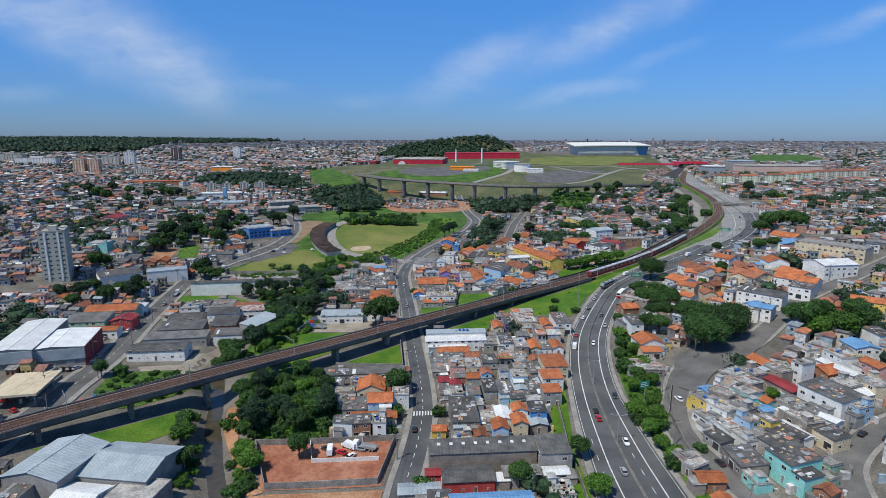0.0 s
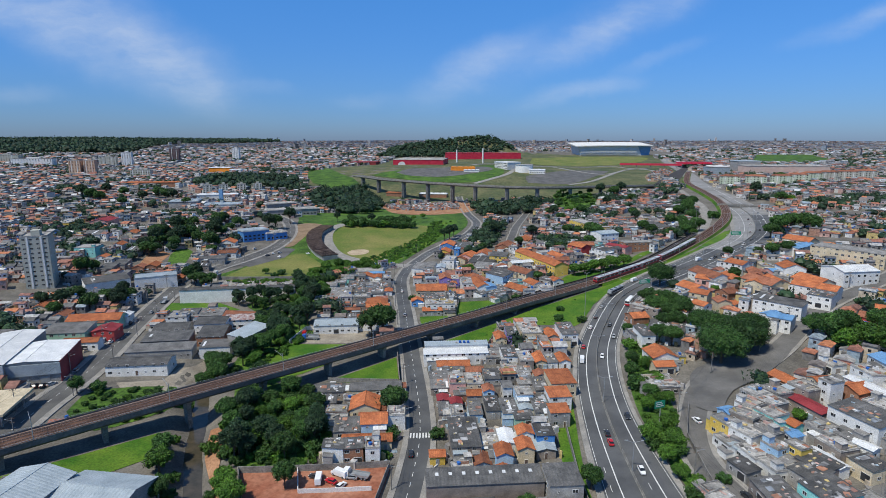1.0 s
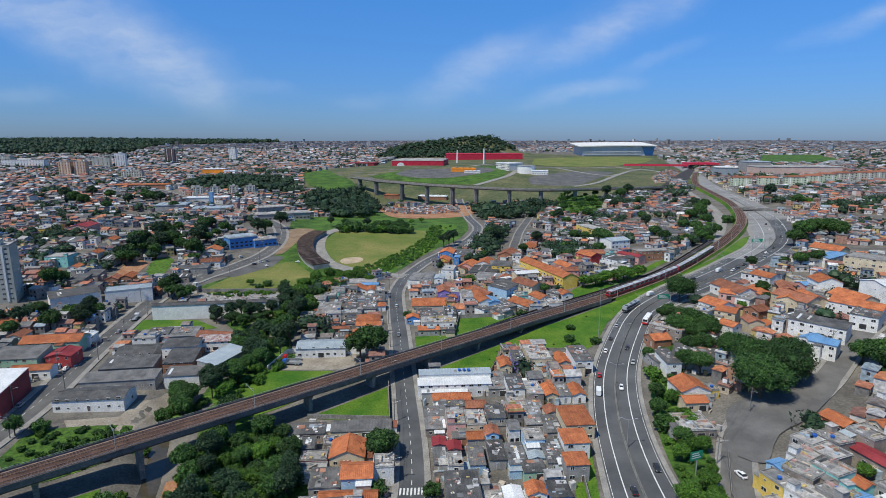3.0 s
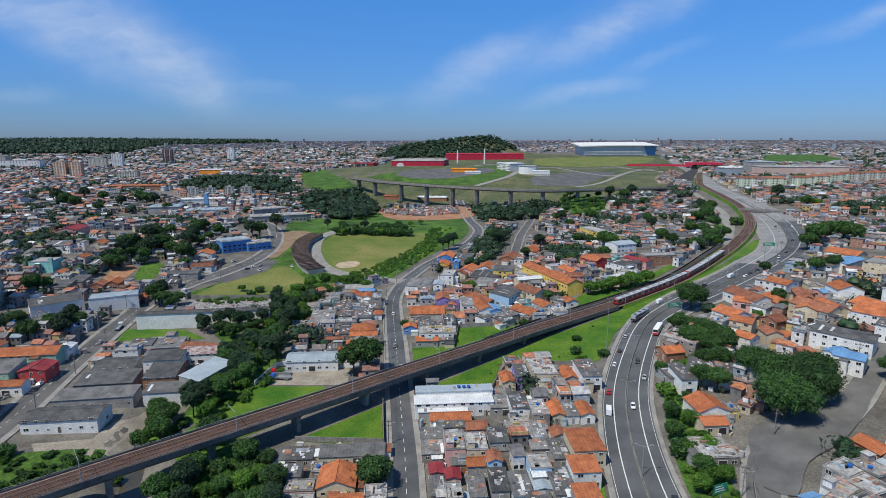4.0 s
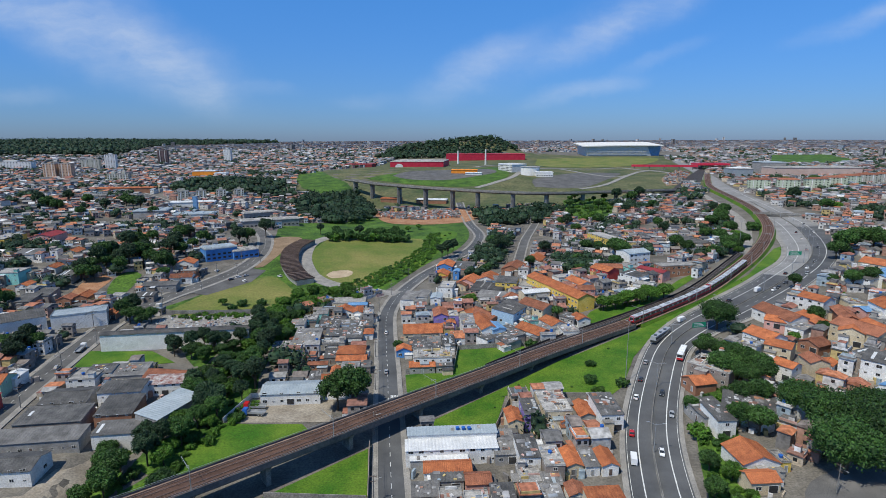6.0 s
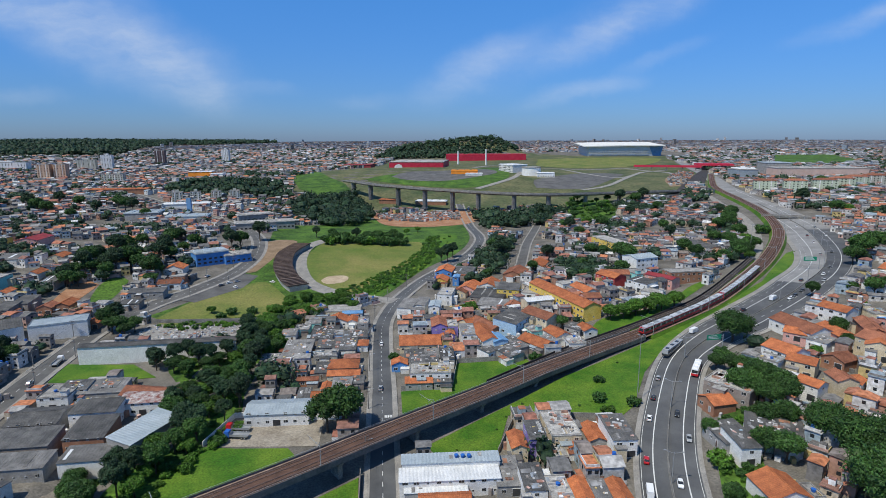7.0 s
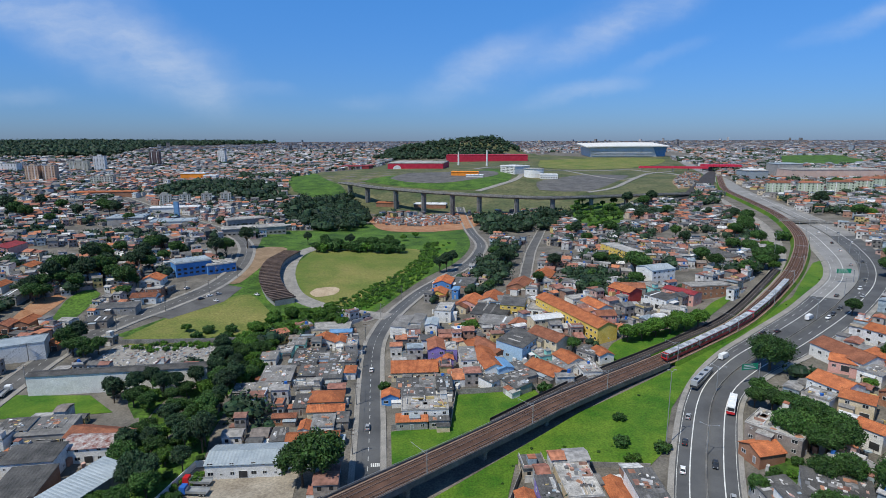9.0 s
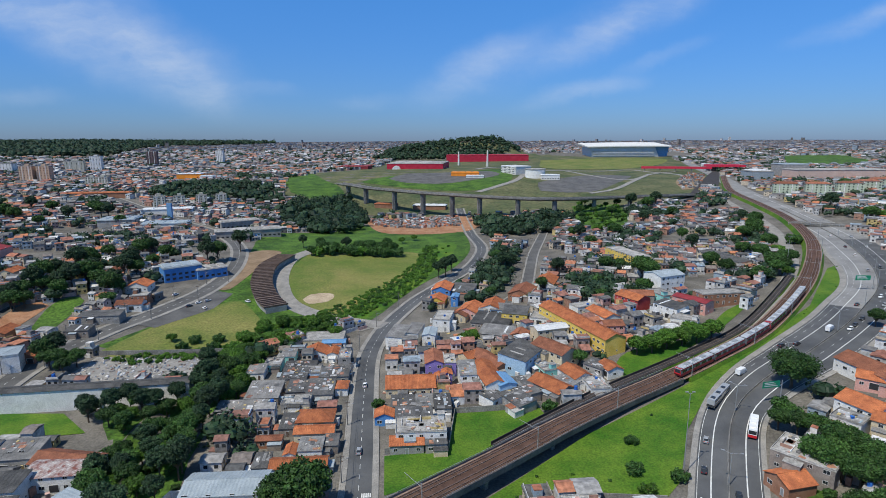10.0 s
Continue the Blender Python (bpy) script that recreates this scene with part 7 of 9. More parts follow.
tree(-66.9, 162.3, "bush", 1.8)
tree(-60.9, 150.7, "bush", 2)
tree(-78.1, 190.4, "bush", 1.6)
tree(-61.2, 156.4, "bush", 1.4)
tree(-145.0, 224.4, "round", 0.8)
tree(-138.9, 228.6, "bush", 1.5)
tree(124.5, 333.0, "bush", 1.7)
tree(125.0, 328.0, "bush", 1.6)
tree(116.8, 321.8, "round", 0.9)
tree(120.5, 317.8, "round", 0.9)
tree(123.6, 313.4, "round", 1)
tree(93.3, 386.9, "light", 1.35)
tree(99.9, 387.2, "light", 1.35)
tree(107.2, 389.2, "light", 1.35)
tree(114.3, 390.6, "light", 1.35)
tree(121.5, 392.0, "light", 1.35)
tree(129.3, 394.7, "light", 1.35)
tree(105.2, 391.1, "light", 1.35)
tree(120.5, 395.9, "light", 1.35)
tree(19.1, 411.6, "light", 1.3)
tree(22.1, 415.1, "light", 1.1)
tree(-8.1, 368.6, "bush", 1.3)
tree(9.7, 543.5, "dull", 1.3)
tree(4.7, 541.2, "dull", 1.1)
tree(14.1, 558.7, "dull", 1.1)
tree(115.3, 298.1, "round", 1.0)
tree(118.2, 294.5, "round", 1.2)
tree(120.9, 291.0, "round", 1.2)
tree(124.5, 288.9, "round", 1.2)
tree(126.6, 302.3, "round", 1.1)
tree(127.5, 295.7, "round", 1.1)
tree(116.9, 275.8, "round", 1.1)
tree(107.3, 274.9, "light", 1.0)
tree(47.8, 346.0, "bush", 1.6)
tree(67.0, 381.0, "round", 0.8)
tree(-16.9, 353.4, "bush", 1.2)
tree(-34.8, 289.8, "round", 1.7)
tree(-166.3, 392.7, "round", 1.1)
tree(-160.1, 395.8, "round", 1.0)
tree(193.3, 472.5, "round", 1.3)
tree(212.4, 488.1, "round", 1.3)
tree(216.7, 483.0, "light", 1.1)
tree(123.7, 465.7, "round", 1.2)
tree(129.4, 530.3, "round", 1)
tree(65.5, 306.2, "bush", 1.3)
tree(66.0, 296.7, "bush", 1.3)
tree(76.6, 301.5, "bush", 1.4)
tree(69.4, 321.8, "bush", 1.1)
tree(257.8, 612.4, "round", 1.5)
tree(272.4, 620.4, "round", 1.5)
tree(222.9, 547.8, "round", 1.4)
tree(217.5, 490.2, "round", 1.2)
tree(235.1, 511.9, "round", 1.3)
tree(229.0, 535.8, "round", 1.4)
tree(292.8, 681.5, "dull", 1.3)
tree(51.4, 548.3, "dull", 1.3)
tree(49.2, 578.9, "round", 1.2)
tree(131.7, 653.9, "dull", 1.4)
tree(132.4, 619.5, "round", 1.3)
tree(128.9, 669.0, "round", 1.3)
tree(137.0, 493.4, "round", 1.5)
tree(158.6, 692.3, "light", 1.5)
tree(98.1, 462.7, "round", 0.9)
tree(69.1, 491.7, "round", 1)
tree(37.0, 485.7, "round", 0.9)
tree(277.3, 462.4, "round", 1.9)
tree(295.2, 476.6, "round", 1.9)
tree(305.0, 473.5, "round", 1.9)
tree(303.9, 461.6, "round", 1.8)
tree(263.4, 450.6, "round", 1.6)
tree(224.1, 381.3, "round", 1.1)
tree(235.3, 384.1, "round", 1.2)
tree(177.6, 339.2, "round", 0.9)
tree(173.8, 329.2, "round", 0.7)
tree(208.4, 369.4, "bush", 1.6)
tree(198.3, 389.5, "round", 0.9)
tree(218.5, 389.1, "round", 0.8)
tree(-234.0, 501.5, "round", 1.5)
tree(-231.7, 513.5, "round", 1.5)
tree(-226.0, 519.7, "round", 1.4)
tree(-250.2, 515.0, "round", 1.5)
tree(-237.7, 485.3, "round", 1.4)
tree(-232.7, 462.9, "round", 1.3)
tree(-239.5, 461.3, "round", 1.3)
tree(-210.8, 540.7, "round", 1.3)
tree(-194.4, 490.0, "round", 1.3)
tree(-189.9, 471.7, "round", 1.2)
tree(-247.2, 571.6, "round", 1.3)
tree(-252.2, 543.7, "dull", 1.4)
tree(-243.5, 545.1, "round", 1.4)
tree(-224.9, 480.9, "round", 1.3)
tree(-227.3, 594.5, "round", 1.4)
tree(-250.4, 398.6, "round", 1.5)
tree(-248.0, 404.2, "round", 1.3)
tree(-195.1, 343.7, "dull", 1.2)
tree(-204.1, 346.6, "round", 1.2)
tree(-196.3, 351.3, "dull", 1.1)
tree(-170.4, 392.8, "round", 1.2)
tree(-161.7, 388.6, "round", 0.9)
tree(-203.7, 551.6, "round", 1.2)
tree(-100.5, 604.2, "round", 1)
tree(-92.7, 613.0, "round", 1.2)
tree(-83.8, 618.0, "round", 1.1)
tree(-74.7, 623.0, "dull", 1.1)
tree(-63.6, 615.2, "round", 1.3)
tree(-53.9, 615.7, "round", 1.4)
tree(-43.9, 614.1, "round", 1.3)
tree(-34.2, 616.4, "round", 1.2)
tree(-40.8, 634.0, "round", 1.2)
tree(-99.6, 634.7, "round", 1.1)
tree(-114.6, 633.3, "dull", 1)
tree(-30.3, 665.9, "light", 1)
tree(-20.2, 681.5, "light", 1)
tree(-132.1, 428.1, "light", 0.8)
tree(-119.4, 427.0, "bush", 1.6)
tree(-108.0, 429.0, "bush", 1.6)
tree(-97.5, 434.5, "bush", 1.8)
tree(-86.4, 429.1, "bush", 1.7)
tree(-79.1, 436.2, "bush", 1.8)
tree(-70.7, 440.6, "bush", 1.7)
tree(-63.3, 443.1, "bush", 1.5)
tree(-107.1, 418.8, "bush", 1.6)
tree(-95.2, 418.8, "bush", 1.8)
tree(-81.9, 414.3, "bush", 1.7)
tree(-121.9, 418.5, "bush", 1.6)
tree(-243.0, 465.6, "dull", 1.25)
tree(-242.2, 474.1, "round", 1.42)
tree(-241.7, 484.2, "dull", 1.59)
tree(-252.3, 506.8, "round", 1.76)
tree(-248.3, 513.0, "dull", 1.25)
tree(-233.6, 500.0, "round", 1.42)
tree(-245.8, 532.3, "dull", 1.59)
tree(-246.4, 545.1, "round", 1.76)
tree(-228.8, 523.3, "dull", 1.25)
tree(-214.3, 503.5, "round", 1.42)
tree(-226.9, 496.4, "dull", 1.59)
tree(-197.7, 487.8, "round", 1.76)
tree(-199.5, 496.5, "dull", 1.25)
tree(-203.0, 527.5, "round", 1.42)
tree(-211.5, 537.7, "dull", 1.59)
tree(-225.1, 578.5, "round", 1.76)
tree(-222.0, 586.9, "dull", 1.25)
tree(-204.1, 573.4, "round", 1.42)
tree(-170.9, 568.8, "dull", 1.59)
tree(-166.9, 578.0, "round", 1.76)
tree(-172.7, 400.5, "dull", 1.25)
tree(-175.2, 397.5, "round", 1.42)
tree(-161.0, 610.1, "dull", 1.59)
tree(-227.9, 511.2, "round", 1.76)
tree(-231.2, 490.8, "dull", 1.25)
tree(-235.7, 459.1, "round", 1.42)
tree(-207.1, 520.0, "dull", 1.59)
tree(-439.4, 718.2, "round", 2)
tree(-457.2, 729.9, "dull", 1.8)
tree(-425.8, 714.1, "round", 1.7)
tree(-367.3, 761.3, "round", 1.8)
tree(-347.8, 741.6, "dull", 1.6)
tree(-387.5, 782.6, "round", 1.7)
tree(-428.6, 772.6, "round", 1.6)
tree(-453.6, 776.1, "dull", 1.6)
tree(-375.5, 719.6, "dull", 1.5)
tree(-313.8, 704.4, "round", 1.5)
tree(-383.8, 688.8, "round", 1.4)
tree(273.0, 625.6, "round", 1.9)
tree(296.6, 666.4, "round", 1.7)
tree(254.7, 570.7, "round", 1.5)
tree(247.7, 547.5, "light", 1.4)
tree(216.2, 498.7, "round", 1.5)
tree(228.6, 507.3, "round", 1.4)
tree(227.4, 532.5, "round", 1.4)
tree(134.1, 498.7, "round", 1.7)
tree(230.0, 812.5, "dull", 1.8)
tree(247.6, 806.1, "round", 1.8)
tree(262.0, 819.4, "dull", 1.7)
tree(166.1, 661.9, "round", 1.6)
tree(173.0, 705.2, "light", 1.7)
tree(395.5, 711.1, "dull", 1.8)
tree(484.0, 872.2, "round", 1.8)
tree(523.8, 873.2, "round", 2)
tree(390.6, 650.0, "round", 1.7)
tree(401.9, 652.0, "light", 1.7)
tree(209.7, 711.1, "dull", 1.4)
tree(254.6, 751.3, "round", 1.3)
tree(214.5, 629.7, "round", 1.3)
tree(185.8, 516.6, "round", 1.4)
tree(185.8, 496.4, "round", 1.3)
tree(200.6, 578.9, "dull", 1.3)
tree(103.7, 486.8, "round", 1.1)
tree(85.9, 525.1, "dull", 1.2)
tree(120.1, 533.2, "round", 1.2)
tree(90.1, 474.8, "bush", 2.2)
tree(60.3, 474.6, "bush", 2.2)
tree(56.7, 550.7, "dull", 1.2)
tree(71.1, 433.3, "bush", 2)
tree(285.2, 588.7, "bush", 3)
tree(-97.2, 606.5, "bush", 3.2)
tree(-86.5, 611.5, "bush", 3.4)
tree(-77.2, 614.3, "bush", 3.0)
tree(-66.9, 610.9, "bush", 3.6)
tree(-58.2, 611.4, "bush", 3.8)
tree(-49.0, 607.8, "bush", 3.6)
tree(-39.4, 608.1, "bush", 3.2)
tree(-30.7, 608.2, "bush", 3.2)
tree(-94.3, 625.8, "bush", 3.2)
tree(-65.5, 628.1, "bush", 3.4)



def far_woods():
    g = random.Random(31)
    s = Solid()

    def lump(x, y, z, r, leaves=18, grain=0.22):
        for k in range(3):
            core(s, (x + g.uniform(-0.6, 0.6) * r, y + g.uniform(-0.6, 0.6) * r, z + r * g.uniform(0.6, 1.1)), r * g.uniform(0.5, 0.75), g)
        for k in range(3):
            clump(s, (x + g.uniform(-0.5, 0.5) * r, y + g.uniform(-0.5, 0.5) * r, z + r * g.uniform(0.7, 1.2)), r * g.uniform(0.6, 0.9), leaves // 3, g, r * grain)
    for x, y, z, r in far_trees:
        lump(x, y, z, r, *((66, 0.15) if y < 800 else (15, 0.22)))
    for poly, gap, r in ((WOOD_HILL, 13, 8.0), (WEST_WOOD, 27, 12), (MID_WOOD, 11.0, 5.6), (MID_WOOD_B, 9.0, 6.0), (VIA_WOOD, 9.0, 6.0)):
        x0, x1 = min(p[0] for p in poly), max(p[0] for p in poly)
        y0, y1 = min(p[1] for p in poly), max(p[1] for p in poly)
        for iy in range(int((y1 - y0) / gap) + 1):
            for ix in range(int((x1 - x0) / gap) + 1):
                x, y = x0 + (ix + g.uniform(-0.4, 0.4)) * gap, y0 + (iy + g.uniform(-0.4, 0.4)) * gap
                if inside(x, y, poly) and g.random() > 0.1:
                    lump(x, y, land(x, y), r * g.choice((0.6, 0.8, 0.9, 1.0, 1.1, 1.3, 1.5)), *((90, 0.15) if gap == 9.0 else (18, 0.22)))
    # the leaf colour carries a painted tint of distance haze
    tagged(part("distant_woods", s, M["leaf_blue"]), "far dark-green woods and scattered city trees, bluish haze put into the leaf colour", "woods", kind="stuff")


far_woods()
for grown, grown_mat in far_growth.values():
    tagged(part("distant_growth", grown, grown_mat), "far leafy trees and undergrowth among houses and park", "trees", kind="stuff")

# ---- road viaduct on tall piers ----
FLYOVER = [(-146, 985), (-110, 946), (-91, 925), (-57, 897), (-18, 866), (19, 846), (52, 828), (85, 815), (120, 808), (160, 814), (205, 832), (300, 872), (380, 905)]


def build_flyover():
    path = []
    for p in spline(FLYOVER, 10):
        path.append(np.array((p[0], p[1], float(np.interp(p[0], [-146, -90, 0, 140, 380], [39, 36.5, 35.2, 33, 29])))))
    t = thing("road_viaduct", pose(0, 0, 0), "long grey concrete road viaduct on tall paired piers", "viaduct", kind="structure")
    part("deck", sweep(path, [(-6.5, 0), (-6.5, -0.8), (-3.5, -2.4), (3.5, -2.4), (6.5, -0.8), (6.5, 0)]), M["concrete"], t)
    for u in (-6.4, 6.4):
        part("parapet", sweep(path, [(u - 0.15, 0), (u - 0.15, 1.0), (u + 0.15, 1.0), (u + 0.15, 0)]), M["concrete"], t)
    part("carriageway", sweep(path, [(-6.2, 0.02), (-6.2, 0.06), (6.2, 0.06), (6.2, 0.02)]), M["asphalt_old"], t)
    for x in (-130, -98, -57, -19, 19, 57, 97, 140, 185, 240, 300):
        p = min(path, key=lambda q: abs(q[0] - x))
        g = land(p[0], p[1])
        for off in (-2.6, 2.6):
            s = Solid()
            s.box(-1.6, 1.6, -1.3, 1.3, -1, p[2] - 2.4 - g)
            part("pier", s, M["concrete"], t, at=pose(p[0] + off * 0.5, p[1] + off, g, 0, 0, 20))


build_flyover()

# ---- curved park pavilion ----
PAVILION = [(-117, 592), (-122, 560), (-116, 524), (-103, 493), (-92, 476)]


def build_pavilion():
    path = spline(PAVILION, 3.2)
    t = thing("curved_pavilion", pose(0, 0, 0), "long curved park pavilion with ribbed dark-brown roof", "pavilion")
    pts = [np.array((p[0], p[1], land(p[0], p[1]))) for p in path]
    part("wall", sweep(pts, [(-6.3, -1), (-6.3, 3.6), (6.3, 3.6), (6.3, -1)]), M["wall_grey"], t)
    nor = sides(pts)
    for i in range(len(pts) - 1):
        s = Solid()
        q = []
        for (p, (nx, ny)), u in (((pts[i], nor[i]), -7.2), ((pts[i], nor[i]), 7.2), ((pts[i + 1], nor[i + 1]), 7.2), ((pts[i + 1], nor[i + 1]), -7.2)):
            q.append((p[0] + nx * u, p[1] + ny * u, p[2]))
        s.hull([(x, y, z + 3.6) for x, y, z in q], [(q[0][0], q[0][1], q[0][2] + 4.0), (q[1][0], q[1][1], q[1][2] + 4.0), (q[2][0], q[2][1], q[2][2] + 4.7), (q[3][0], q[3][1], q[3][2] + 4.7)])
        part("roof_panel", s, M["timber"], t)
    ring = spline([(-104, 622), (-113, 592), (-110, 553), (-101, 520), (-87, 491), (-64, 470), (-38, 456), (-24, 450)], 4)
    tagged(part("pavement", ribbon(ring, -6.0, 5.2, 0.38, 3, 0.4), M["pavement"]), "pale curved concrete path round the field", "path", kind="structure")


build_pavilion()


# ---- large far buildings ----


def hall(x, y, w, d, turn, h, wall, roof, label, name="hall", bands=0, band_mat="glass", z=None):
    z = land(x, y) if z is None else z
    t = thing(name, pose(x, y, z, 0, 0, turn), label, "building")
    taken.append((x, y, max(w, d) / 2, w, d, turn))
    s = Solid()
    s.box(-w / 2, w / 2, -d / 2, d / 2, -6, h)
    part("wall", s, M[wall], t)
    s = Solid()
    s.box(-w / 2 - 0.6, w / 2 + 0.6, -d / 2 - 0.6, d / 2 + 0.6, h, h + 0.9, inset=0.3)
    part("roof", s, M[roof], t)
    for i in range(4):
        s = Solid()
        u = -w / 2 + w * (i + 0.5) / 4
        s.box(u - w * 0.10, u + w * 0.10, -d / 2 + 1.5, d / 2 - 1.5, h + 0.9, h + 1.4, inset=0.3)
        part("roof_monitor", s, M[roof], t)
    for k in range(bands):
        for i in range(max(2, int(w / 4))):
            c = Solid()
            u = -w / 2 + w * (i + 0.5) / max(2, int(w / 4))
            c.box(u - 1.1, u + 1.1, -d / 2 - 0.08, -d / 2 + 0.05, 1.1 + 3 * k, 2.5 + 3 * k)
            part("window", c, M[band_mat], t)
    return t


def apartment(x, y, w, d, turn, storeys, wall, label, roof="slab", per=4, step=3.0, name="apartment_block"):
    """A block of flats with a window on each floor and bay, a parapet and a lift house."""
    z = land(x, y)
    t = thing(name, pose(x, y, z, 0, 0, turn), label, "apartment building", "blocks of flats")
    taken.append((x, y, max(w, d) / 2, w, d, turn))
    h = storeys * step + 0.6
    s = Solid()
    s.box(-w / 2, w / 2, -d / 2, d / 2, -3, h)
    part("wall", s, M[wall], t)
    for u in (-w / 4, w / 4):
        s = Solid()
        s.box(u - 0.5, u + 0.5, -d / 2 - 0.35, -d / 2, 0, h)
        part("pilaster", s, M["wall_white"], t)
    if roof == "slab":
        part("roof", slab_roof(w, d, 0.9, 0.25), M["slab"], t, at=pose(0, 0, h))
        s = Solid()
        s.box(-w * 0.16, w * 0.16, -d * 0.2, d * 0.2, h + 0.14, h + 3.4)
        part("lift_house", s, M[wall], t)
    else:
        part("roof", hip_roof(w, d, d * 0.2), M[roof], t, at=pose(0, 0, h))
    if math.hypot(x, y) > 900:
        c = Solid()
        for k in range(storeys):
            for i in range(per):
                u = -w / 2 + w * (i + 0.5) / per
                c.box(u - 0.8, u + 0.8, -d / 2 - 0.06, -d / 2 + 0.02, k * step + 1.5, k * step + 2.8)
            for i in range(2):
                for sx in (-1, 1):
                    c.box(sx * w / 2 - 0.06, sx * w / 2 + 0.06, -d / 4 + i * d / 2 - 0.7, -d / 4 + i * d / 2 + 0.7, k * step + 1.5, k * step + 2.8)
        part("glazing", c, M["glass"], t)["kind"] = "stuff"
        return t
    for k in range(storeys):
        for i in range(per):
            u = -w / 2 + w * (i + 0.5) / per
            part("window", WIN[1], None, t, at=pose(u + (0.9 if abs(abs(u) - w / 4) < 0.6 else 0), -d / 2 - 0.002, k * step + 1.5))
        for i in range(2):
            for sx in (-1, 1):
                part("window", WIN[0], None, t, at=pose(sx * (w / 2 + 0.002), -d / 4 + i * d / 2, k * step + 1.5, 0, 0, 90 * sx))
    return t


M["pale_cladding"] = surface("pale_cladding", (0.46, 0.49, 0.52), (0.56, 0.59, 0.61), 0.05, 0.6, fine=0.12)
M["wall_pale"] = surface("pale_tower_plaster", (0.38, 0.38, 0.32), (0.47, 0.46, 0.39), 0.2, 0.85, fine=0.15)
M["wall_lime"] = surface("pale_lime_plaster", (0.40, 0.45, 0.33), (0.50, 0.55, 0.42), 0.2, 0.85, fine=0.15)
M["wall_apricot"] = surface("apricot_plaster", (0.50, 0.33, 0.22), (0.60, 0.42, 0.30), 0.2, 0.85, fine=0.15)
M["wall_umber"] = surface("dark_umber_cladding", (0.10, 0.07, 0.07), (0.16, 0.11, 0.11), 0.2, 0.8, fine=0.15)
M["wall_mall"] = surface("pink_grey_cladding", (0.50, 0.36, 0.30), (0.60, 0.45, 0.38), 0.1, 0.8, fine=0.15)
apartment(-262, 374, 15, 17, 24, 11, "wall_pale", "pale grey-green eleven-storey residential tower with balconies")
apartment(-752, 1180, 21, 18, 12, 10, "wall_apricot", "apricot-coloured tower block with white window bays")
apartment(-728, 1190, 21, 18, 12, 10, "wall_apricot", "apricot-coloured tower block with white window bays")
apartment(-585, 1100, 18, 14, 8, 5, "wall_pale", "pale green low block of flats")
apartment(-564, 1096, 18, 14, 8, 5, "wall_pale", "pale green low block of flats")
apartment(-790, 1700, 26, 16, 10, 13, "wall_umber", "dark brown slab tower far off")
apartment(-640, 1790, 20, 18, 5, 13, "wall_white", "white residential tower far off")
apartment(-860, 1480, 40, 18, 15, 8, "wall_pale", "grey-white slab block far off")
apartment(-822, 1500, 24, 18, 15, 12, "wall_white", "white slab block far off")
apartment(-1010, 1420, 90, 24, 12, 6, "wall_white", "long white institutional block far off", per=14)
apartment(-1120, 1480, 60, 24, 12, 7, "wall_pale", "long grey institutional block far off", per=10)
for px, py, pt in ((-326, 858, 20), (-304, 872, 20), (-284, 886, 20), (-345, 846, 20)):
    apartment(px, py, 13, 10, pt, 4, "wall_pale", "small grey-blue four-storey flats among trees", per=3)
for px, py, pt in ((437, 856, -22), (466, 838, -22), (500, 832, -16), (532, 846, -10), (566, 866, -8), (600, 880, -6), (636, 888, -6), (672, 896, -6)):
    apartment(px, py, 27, 12, pt, 5, "wall_lime" if px < 570 else "wall_pale", "five-storey pale lime and cream flats with orange tile roof", "tile_old", per=6)


def red_halls():
    hall(-42, 1320, 112, 120, -6, 11, "red", "slab", "long low crimson hall with flat roof")
    s = Solid()
    hall(135, 1800, 235, 60, -2, 17, "red", "red", "very long crimson hall with pale roof edge")
    hall(-175, 1330, 60, 40, -6, 7, "maroon", "maroon", "low maroon annex hall")
    t = thing("entrance_arch", pose(-84, 1254, land(-84, 1254)), "white arched entrance of the red hall", "entrance")
    s = Solid()
    n = 10
    low = [(8 * math.cos(math.pi * i / n), 0, 7 * math.sin(math.pi * i / n)) for i in range(n + 1)]
    s.hull([(x, -3, z) for x, _, z in low], [(x, 3, z) for x, _, z in low])
    part("arch", s, M["wall_white"], t)
    for x, y, h in ((46, 1560, 34), (110, 1460, 38)):
        c = thing("chimney", on_land(x, y), "slim white industrial chimney beside the red halls", "chimney")
        s = Solid()
        s.tube((0, 0, -2), (0, 0, h), 2.4, 1.7, 12)
        part("shaft", s, M["wall_white"], c)
    hall(46, 1132, 48, 14, -4, 6, "orange", "orange", "small orange sales pavilion")
    hall(62, 1112, 30, 8, -4, 3.5, "wall_white", "white_metal", "white tents beside the orange pavilion", "tent_row")


red_halls()


def campus():
    hall(140, 1178, 44, 34, -60, 13, "wall_white", "white_metal", "white four-storey campus building with dark ribbon windows", "campus_building", 4)
    t = thing("round_auditorium", on_land(166, 1122), "white drum-shaped auditorium with flat roof", "building")
    s = Solid()
    s.tube((0, 0, -2), (0, 0, 14), 17, 17, 28)
    part("wall", s, M["wall_white"], t)
    s = Solid()
    s.tube((0, 0, 14), (0, 0, 14.8), 18, 18, 28)
    part("roof", s, M["slab"], t)
    hall(188, 1100, 30, 16, -4, 7, "wall_white", "white_metal", "low white annex with dark glazing", "campus_annex", 1)


campus()


